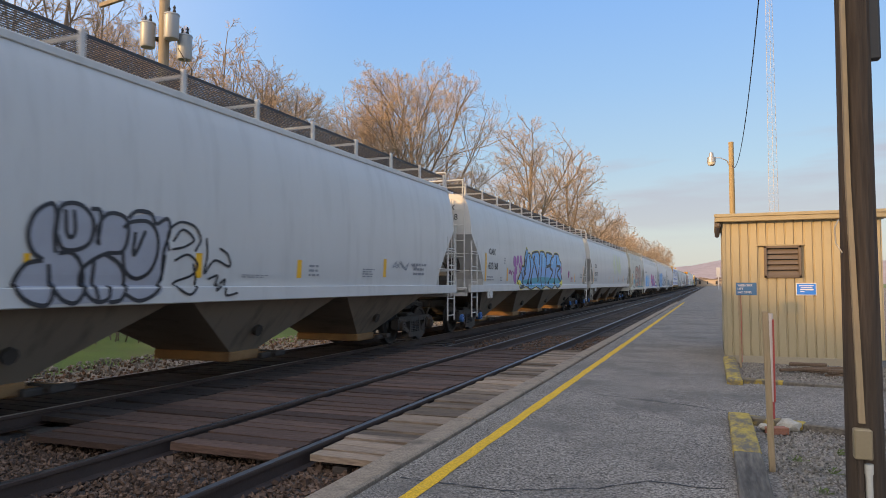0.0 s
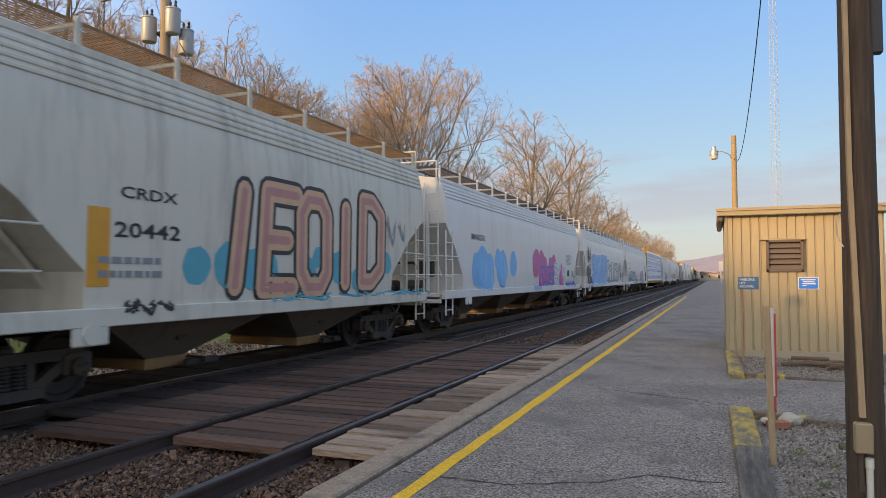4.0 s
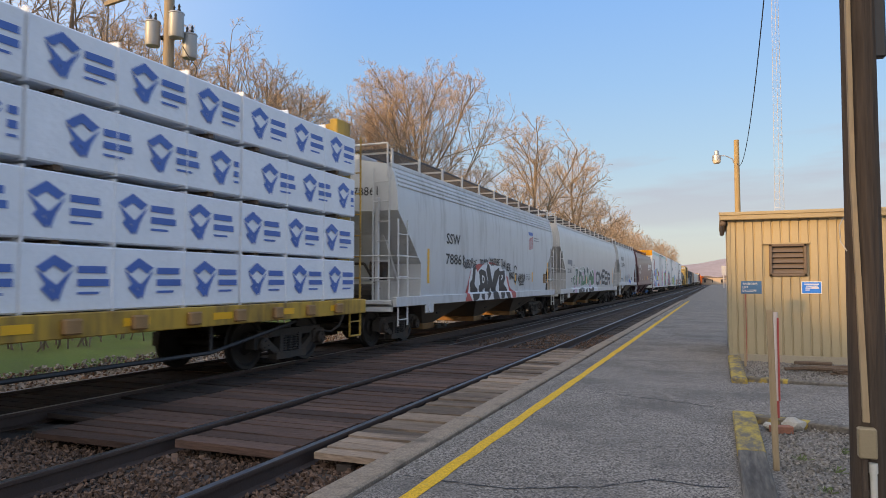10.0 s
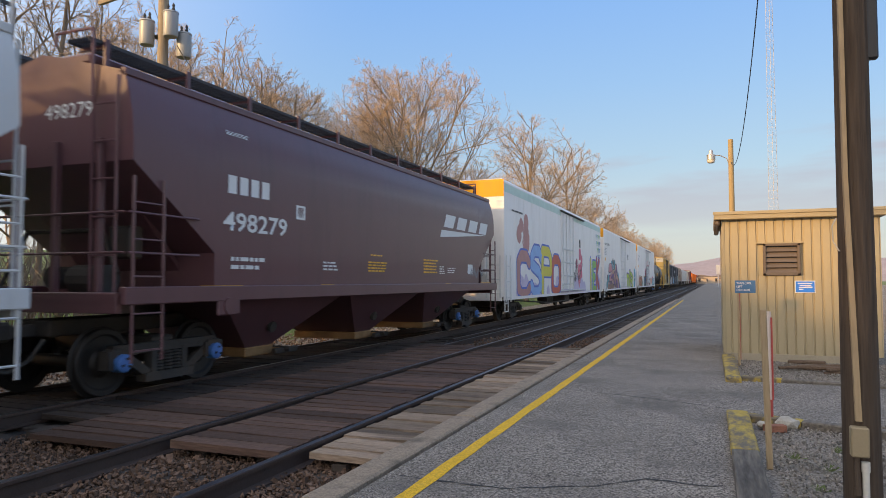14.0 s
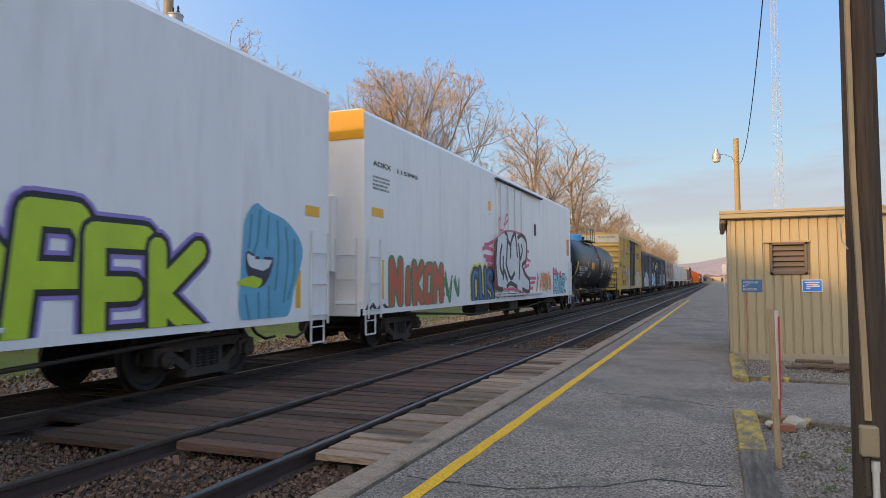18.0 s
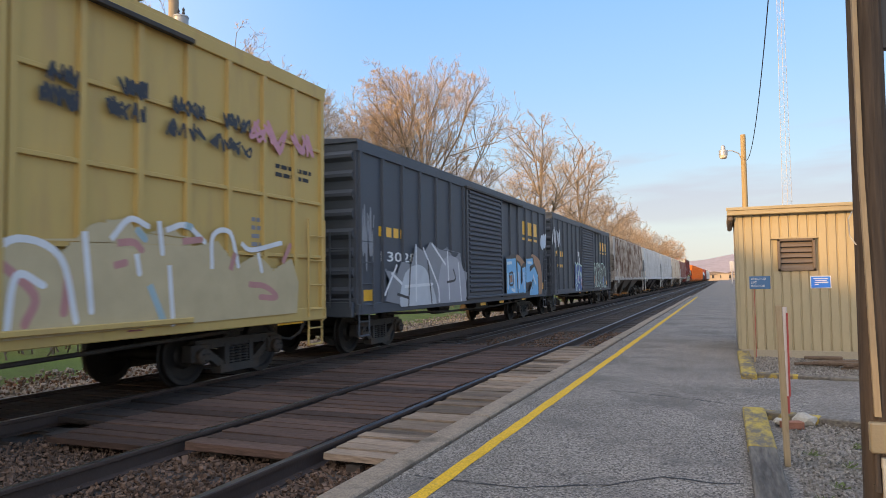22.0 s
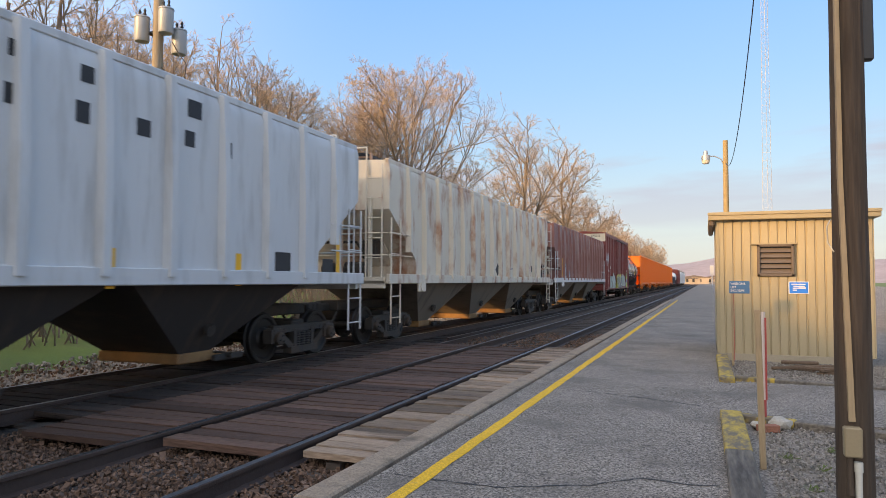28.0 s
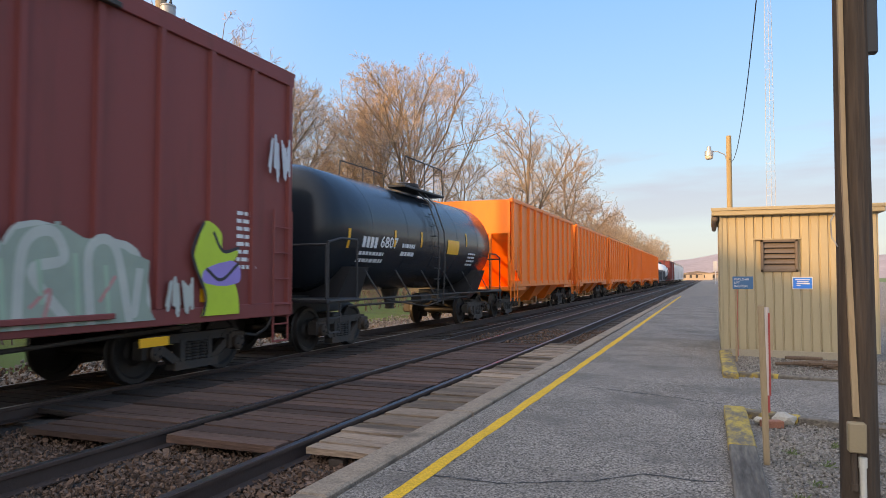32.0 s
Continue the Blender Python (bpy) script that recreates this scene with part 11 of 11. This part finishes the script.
blot(CARS[17], OVER, [(11.71, 2.12), (12.10, 1.97), (12.10, 1.40), (12.21, 1.33), (12.36, 1.44), (12.33, 1.93), (12.77, 1.96), (12.75, 1.03), (12.35, 1.00), (11.79, 1.05)], SP["sky3"], 0.0200, rounded=False)
freehand(CARS[17], OVER, [[(12.86, 2.26), (13.78, 2.29), (13.84, 2.08), (13.33, 1.98), (13.36, 1.78), (13.99, 1.99), (14.50, 1.67), (14.55, 0.94), (14.10, 0.71), (13.24, 0.78), (13.34, 1.10), (13.71, 1.34), (13.50, 1.44), (12.82, 1.39), (12.86, 2.26)]], SP["sblack"], 0.130, 0.0185)
blot(CARS[17], OVER, [(12.86, 2.26), (13.78, 2.29), (13.84, 2.08), (13.33, 1.98), (13.36, 1.78), (13.99, 1.99), (14.50, 1.67), (14.55, 0.94), (14.10, 0.71), (13.24, 0.78), (13.34, 1.10), (13.71, 1.34), (13.50, 1.44), (12.82, 1.39)], SP["sky3"], 0.0200, rounded=False)
freehand(CARS[17], OVER, [[(10.76, 1.71), (11.12, 1.73), (11.17, 1.37), (10.75, 1.35), (10.76, 1.71)]], SP["sblack"], 0.080, 0.0215)
blot(CARS[17], OVER, [(10.80, 1.66), (11.07, 1.68), (11.11, 1.40), (10.80, 1.39)], SP["rustp"], 0.0215, rounded=False)
freehand(CARS[17], OVER, [[(10.49, 2.05), (11.00, 2.07)], [(10.55, 1.73), (10.58, 1.22)], [(11.29, 1.74), (11.36, 1.19)], [(11.86, 1.76), (11.91, 1.22)], [(12.52, 1.77), (12.53, 1.19)], [(13.05, 2.12), (13.59, 2.12)], [(13.79, 1.67), (14.20, 1.33)], [(10.96, 1.20), (11.36, 1.11)]], SP["lightblue"], 0.100, 0.0215)
freehand(CARS[17], OVER, [[(13.50, 1.31), (13.79, 1.50), (13.71, 1.18)], [(12.85, 1.27), (13.14, 1.23)]], SP["sblack"], 0.070, 0.0215)
blot(CARS[17], OVER, [(2.54, 0.85), (2.61, 1.59), (3.28, 1.88), (3.96, 1.69), (4.42, 0.81)], SP["palegrey"], 0.0075)
blot(CARS[17], OVER, [(4.67, 0.85), (4.83, 1.91), (5.65, 2.15), (6.44, 1.77), (6.50, 0.80)], SP["silver"], 0.0075)
freehand(CARS[17], OVER, [[(2.27, 1.86), (1.68, 1.22)], [(3.29, 2.35), (3.27, 1.05)], [(3.69, 2.29), (4.56, 1.40), (4.67, 0.98)], [(5.24, 2.27), (5.36, 1.02)], [(6.03, 1.99), (6.23, 0.88)], [(2.65, 1.38), (4.24, 1.42)], [(1.99, 1.68), (2.49, 1.45)], [(4.21, 2.42), (5.09, 1.92)]], SP["whitepaint"], 0.070, 0.0090)
freehand(CARS[17], OVER, [[(2.96, 1.88), (2.84, 0.93)], [(3.96, 2.00), (4.18, 0.97)], [(5.64, 1.81), (5.78, 1.53), (5.21, 1.46)], [(2.26, 1.22), (2.85, 1.12)]], SP["sblack"], 0.060, 0.0105)
freehand(CARS[16], OVER, [[(11.56, 2.03), (11.83, 2.29), (12.12, 2.22)], [(12.30, 2.30), (12.36, 1.89)], [(12.42, 2.19), (12.77, 2.28), (13.13, 2.07)], [(13.28, 1.70), (13.30, 2.17), (13.66, 2.23), (13.84, 1.75)], [(13.91, 2.09), (14.16, 2.00), (14.90, 2.14)], [(12.48, 1.74), (12.55, 0.98)], [(14.31, 1.96), (14.40, 1.68)], [(11.94, 1.87), (11.99, 1.63)]], SP["whitepaint"], 0.075, 0.0090)
freehand(CARS[16], OVER, [[(11.65, 1.99), (11.89, 2.01), (12.02, 1.92)], [(13.67, 1.69), (13.76, 1.91)], [(14.08, 1.48), (14.49, 1.44), (14.78, 1.27), (14.36, 1.28)], [(14.95, 1.82), (15.15, 2.11)], [(11.61, 1.72), (11.77, 1.76)], [(12.71, 2.06), (13.06, 2.10)]], SP["rose"], 0.090, 0.0095)
freehand(CARS[16], OVER, [[(11.81, 0.87), (12.01, 0.87)], [(13.38, 0.73), (13.53, 0.73)], [(11.40, 0.72), (11.58, 0.73)]], SP["maroonp"], 0.160, 0.0095)
freehand(CARS[16], OVER, [[(12.74, 2.28), (12.87, 2.26)], [(11.94, 2.18), (12.07, 2.06)], [(12.15, 1.49), (12.38, 1.04)]], SP["tealgrey2"], 0.100, 0.0090)
blot(CARS[16], OVER, [(4.28, 2.46), (4.71, 2.47), (5.02, 2.22), (4.92, 1.68), (4.62, 2.00), (4.29, 1.99)], SP["tealgrey2"], 0.0060)
blot(CARS[16], OVER, [(5.75, 2.32), (6.60, 2.30), (6.67, 0.73), (5.84, 0.93), (5.79, 1.70)], SP["tealgrey"], 0.0060)
blot(CARS[16], OVER, [(3.57, 1.11), (3.72, 0.88), (4.91, 0.63), (4.91, 0.95), (4.11, 0.95)], SP["tealgrey"], 0.0060)
freehand(CARS[16], OVER, [[(3.83, 1.77), (4.06, 1.85), (4.11, 1.45)], [(4.95, 1.10), (5.41, 0.95), (5.79, 0.62)], [(5.90, 2.26), (6.44, 2.09)], [(3.57, 1.11), (3.72, 0.85), (4.03, 0.78)], [(6.25, 1.67), (6.32, 1.05)]], SP["cyanp"], 0.100, 0.0075)
freehand(CARS[16], OVER, [[(4.28, 2.36), (4.71, 2.47), (5.00, 2.21)], [(5.84, 1.99), (6.32, 2.12)], [(2.04, 1.47), (2.25, 1.54), (2.23, 1.28)]], SP["offwhite"], 0.060, 0.0080)

freehand(CARS[1], CURVED, [[(7.62, 2.82), (7.83, 2.62), (8.09, 2.61), (8.34, 2.42), (8.52, 2.66), (9.46, 2.75), (9.64, 2.55), (9.88, 2.77), (10.56, 2.77), (10.77, 2.56), (11.03, 2.77), (12.01, 2.75), (12.25, 2.58), (12.68, 2.80), (13.49, 2.77), (13.72, 2.52), (14.07, 2.40), (13.89, 2.03), (14.31, 1.60), (13.16, 1.31), (12.58, 1.45), (11.89, 1.29), (10.78, 1.41), (9.80, 1.28), (9.00, 1.40), (8.14, 1.29), (7.43, 1.41), (6.50, 1.34), (6.69, 1.55), (6.32, 1.54), (6.78, 1.92), (6.93, 2.11), (7.16, 2.09), (7.31, 2.48), (7.62, 2.82)]], SP["yellowp"], 0.170, 0.0065)
freehand(CARS[1], CURVED, [[(7.62, 2.82), (7.83, 2.62), (8.09, 2.61), (8.34, 2.42), (8.52, 2.66), (9.46, 2.75), (9.64, 2.55), (9.88, 2.77), (10.56, 2.77), (10.77, 2.56), (11.03, 2.77), (12.01, 2.75), (12.25, 2.58), (12.68, 2.80), (13.49, 2.77), (13.72, 2.52), (14.07, 2.40), (13.89, 2.03), (14.31, 1.60), (13.16, 1.31), (12.58, 1.45), (11.89, 1.29), (10.78, 1.41), (9.80, 1.28), (9.00, 1.40), (8.14, 1.29), (7.43, 1.41), (6.50, 1.34), (6.69, 1.55), (6.32, 1.54), (6.78, 1.92), (6.93, 2.11), (7.16, 2.09), (7.31, 2.48), (7.62, 2.82)]], SP["sblack"], 0.130, 0.0080)
blot(CARS[1], CURVED, [(7.62, 2.82), (7.83, 2.62), (8.09, 2.61), (8.34, 2.42), (8.52, 2.66), (9.46, 2.75), (9.64, 2.55), (9.88, 2.77), (10.56, 2.77), (10.77, 2.56), (11.03, 2.77), (12.01, 2.75), (12.25, 2.58), (12.68, 2.80), (13.49, 2.77), (13.72, 2.52), (14.07, 2.40), (13.89, 2.03), (14.31, 1.60), (13.16, 1.31), (12.58, 1.45), (11.89, 1.29), (10.78, 1.41), (9.80, 1.28), (9.00, 1.40), (8.14, 1.29), (7.43, 1.41), (6.50, 1.34), (6.69, 1.55), (6.32, 1.54), (6.78, 1.92), (6.93, 2.11), (7.16, 2.09), (7.31, 2.48)], SP["blue2"], 0.0095, rounded=False)
blot(CARS[1], CURVED, [(7.62, 2.79), (7.83, 2.59), (8.09, 2.58), (8.34, 2.39), (8.52, 2.63), (9.46, 2.72), (9.64, 2.52), (9.88, 2.74), (10.56, 2.74), (10.77, 2.53), (11.03, 2.74), (12.01, 2.71), (12.25, 2.54), (12.68, 2.76), (13.44, 2.73), (13.72, 2.23), (10.98, 2.20), (9.08, 2.15), (7.84, 2.07), (7.16, 2.02), (7.31, 2.44)], SP["sky"], 0.0110, rounded=False)
blot(CARS[1], CURVED, [(6.79, 1.59), (8.13, 1.68), (9.79, 1.76), (11.89, 1.74), (13.95, 1.72), (14.13, 1.60), (13.16, 1.35), (12.58, 1.49), (11.89, 1.33), (10.78, 1.44), (9.80, 1.31), (9.00, 1.43), (8.14, 1.32), (7.43, 1.44), (6.61, 1.36)], SP["teal"], 0.0110, rounded=False)
freehand(CARS[1], CURVED, [[(7.66, 2.65), (7.45, 2.21), (6.98, 1.38)], [(8.00, 2.57), (8.16, 2.02), (7.68, 1.36)], [(8.84, 2.61), (8.21, 1.47)], [(8.50, 2.55), (9.52, 1.63)], [(9.78, 2.75), (9.43, 1.59)], [(10.13, 2.69), (9.91, 1.39)], [(10.98, 2.71), (10.65, 1.44)], [(10.94, 2.20), (11.84, 2.30)]], SP["sblack"], 0.130, 0.0125)
freehand(CARS[1], CURVED, [[(12.18, 2.73), (11.56, 2.24), (12.18, 1.99), (11.34, 1.49)], [(13.11, 2.71), (12.53, 1.44)], [(13.05, 2.29), (13.83, 2.24), (13.16, 1.93), (14.13, 1.54)], [(6.84, 1.94), (7.06, 1.47), (6.67, 1.37)], [(7.35, 2.41), (7.16, 1.99), (7.42, 1.86)]], SP["sblack"], 0.120, 0.0125)
freehand(CARS[1], CURVED, [[(7.83, 2.45), (7.98, 2.02)], [(9.11, 2.57), (9.61, 2.00)], [(10.40, 2.67), (10.29, 2.19)], [(11.31, 2.69), (11.20, 2.32)], [(12.58, 2.68), (12.13, 2.36)]], SP["lightblue"], 0.040, 0.0140)
blot(CARS[17], OVER, [(1.71, 1.08), (1.93, 1.48), (1.68, 1.76), (2.27, 1.66), (2.50, 1.94), (3.03, 1.88), (3.25, 2.33), (3.78, 2.19), (4.12, 2.45), (4.84, 2.26), (5.24, 2.36), (5.74, 2.06), (6.16, 2.28), (6.38, 1.77), (6.85, 1.71), (6.55, 1.36), (6.66, 0.79), (4.41, 0.76), (2.64, 0.79), (2.41, 0.99)], SP["grey"], 0.0060, rounded=False)
blot(CARS[16], OVER, [(9.95, 0.95), (10.0, 1.75), (10.4, 2.0), (10.9, 1.85), (11.3, 2.2), (11.8, 2.3), (12.0, 2.1), (12.5, 2.25), (12.9, 2.0), (13.4, 2.1), (13.8, 1.75), (14.3, 1.95), (14.7, 1.7), (15.2, 1.9), (15.4, 1.5), (15.35, 0.98), (13.2, 0.96)], SP["offwhite2"], 0.0060, rounded=False)
freehand(CARS[16], OVER, [[(10.0, 1.7), (10.4, 1.98), (10.9, 1.8), (11.1, 1.1)], [(10.3, 1.0), (10.4, 1.6), (10.7, 1.5)], [(11.2, 2.1), (11.3, 1.2)]], SP["whitepaint"], 0.08, 0.0090)
freehand(CARS[16], OVER, [[(10.2, 1.75), (10.6, 1.4), (10.5, 1.1)], [(11.0, 1.6), (10.95, 1.2)]], SP["rose"], 0.1, 0.0085)
freehand(CARS[6], STRAIGHT, [[(11.57, 1.04), (12.00, 1.36), (12.20, 1.63), (12.26, 1.93), (12.72, 1.88), (13.29, 2.01), (13.87, 2.06), (14.07, 1.80), (14.41, 2.03), (15.18, 2.08), (15.42, 1.56), (15.93, 1.21), (14.90, 1.02), (13.08, 0.99), (12.09, 0.91), (11.57, 1.04)]], SP["sblack"], 0.070, 0.0130)
blot(CARS[6], STRAIGHT, [(11.57, 1.04), (12.00, 1.36), (12.20, 1.63), (12.26, 1.93), (12.72, 1.88), (13.29, 2.01), (13.87, 2.06), (14.07, 1.80), (14.41, 2.03), (15.18, 2.08), (15.42, 1.56), (15.93, 1.21), (14.90, 1.02), (13.08, 0.99), (12.09, 0.91)], SP["silver"], 0.0145, rounded=False)
freehand(CARS[6], STRAIGHT, [[(12.55, 1.86), (12.40, 1.36)], [(12.90, 1.82), (13.08, 1.35)], [(13.44, 1.93), (13.33, 1.31)], [(13.73, 1.98), (13.96, 1.34)], [(14.28, 1.87), (14.59, 1.34)], [(14.90, 1.97), (14.77, 1.35), (15.28, 1.40)], [(12.02, 1.21), (12.73, 1.33), (13.45, 1.16), (14.24, 1.28)], [(12.59, 1.62), (12.86, 1.64)]], SP["sblack"], 0.045, 0.0160)
freehand(CARS[6], STRAIGHT, [[(12.31, 1.81), (12.24, 1.46)], [(13.59, 1.91), (13.60, 1.41)], [(15.13, 1.98), (15.18, 1.56)]], SP["palegrey"], 0.050, 0.0160)
blot(CARS[24], OVER, [(10.00, 0.84), (10.00, 1.83), (10.17, 2.08), (10.63, 2.13), (10.86, 1.79), (11.00, 1.98), (11.49, 2.08), (11.81, 1.93), (12.26, 1.87), (12.45, 1.78), (12.82, 1.70), (12.77, 1.18), (13.01, 0.80), (11.31, 0.80)], SP["mintgrey"], 0.0125, rounded=False)
freehand(CARS[24], OVER, [[(10.20, 1.00), (10.16, 1.83), (10.38, 2.03), (10.65, 2.01), (10.75, 1.73), (10.41, 1.54)], [(11.02, 0.93), (11.08, 1.80), (11.41, 1.98), (11.56, 1.68), (11.18, 1.53), (11.67, 0.95)], [(11.94, 0.92), (11.90, 1.79), (12.26, 1.85), (12.50, 0.96)], [(12.66, 1.59), (12.58, 1.03)]], SP["offwhite"], 0.120, 0.0140)
freehand(CARS[24], OVER, [[(10.12, 1.24), (10.65, 1.29), (10.83, 1.48)], [(11.16, 1.15), (11.40, 1.34), (11.31, 0.95)], [(12.05, 1.19), (12.27, 1.48)], [(10.07, 1.65), (10.14, 1.36)]], SP["rose"], 0.045, 0.0155)
freehand(CARS[24], OVER, [[(10.30, 1.84), (10.36, 1.12)], [(11.25, 1.67), (11.31, 1.21)], [(12.13, 1.62), (12.19, 1.05)], [(10.82, 1.67), (10.88, 1.03)], [(11.71, 1.75), (11.77, 1.06)]], SP["green2"], 0.060, 0.0155)

def end_words(c, rows, y, x0, z, size, m):
    """Lettering on the end that faces the way the train goes."""
    for i, body in enumerate(rows):
        part("end_lettering", text_mesh(body, size, m), None, CARS[c], at=Matrix.Translation((x0, y + SHIFT.get(c, 0), z - i * size * 1.1)) @ FRONT)


for c, rows, y, x0, z, size, m in ((1, ("CAIX", "635168"), 0.74, 0.8, 3.75, 0.26, INK), (2, ("CAIX", "635189"), 0.74, 0.8, 3.75, 0.26, INK), (3, ("CRDX", "20442"), 0.74, 0.8, 3.75, 0.28, INK), (5, ("BNGX", "60112"), 0.74, 0.8, 3.8, 0.28, INK), (6, ("BNGX", "60088"), 0.74, 0.8, 3.8, 0.28, INK),
                                  (8, ("", "78861"), 0.74, 0.8, 3.85, 0.28, INK), (10, ("NAHX", "321709"), 0.74, 0.7, 3.65, 0.28, INK), (11, ("", "498279"), 0.74, 0.5, 4.0, 0.28, WHITEINK), (15, ("GBRX 713560",), 1.19, 0.3, 3.1, 0.17, WHITEINK), (16, ("FBOX 504322",), 0.58, 0.6, 4.75, 0.22, INK), (23, ("", "462850"), 0.74, 0.8, 3.9, 0.26, INK), (24, ("473046",), 0.58, 0.8, 4.75, 0.22, INK)):
    end_words(c, [r for r in rows if r] if c in (16, 24, 15) else rows, y, x0, z, size, m)


def motions():
    times = range(0, 33, 2)
    for car, s in zip([HEAD] + CARS, [AT[0] - 21.4] + AT):
        walk(car, [(t, Matrix.Translation((TRACK_X[1], s - gone(t), RAIL_Z))) for t in times])
    for pack, y, z, g in PACKS:
        turn = pose(0, 0, 0) if g > 0 else pose(0, PACK_L, 0, 0, 0, 180)
        walk(pack, [(t, Matrix.Translation((TRACK_X[1], AT[7] + y - gone(t), RAIL_Z + z)) @ turn) for t in times])
    # every wheelset rolls with the train; fore and aft wheelsets of all trucks roll alike
    first = {}
    for w in WHEELSETS:
        side = w.matrix_basis.translation.y > 0
        if side not in first:
            first[side] = w
            y = WB if side else -WB
            walk(w, [(k / 30, Matrix.Translation((0, y, WR)) @ Matrix.Rotation(gone(k / 30) / WR, 4, "X")) for k in range(961)])
        else:
            w.rotation_mode = "QUATERNION"
            roll = w.animation_data_create()
            roll.action = first[side].animation_data.action
            roll.action_slot = first[side].animation_data.action_slot


motions()
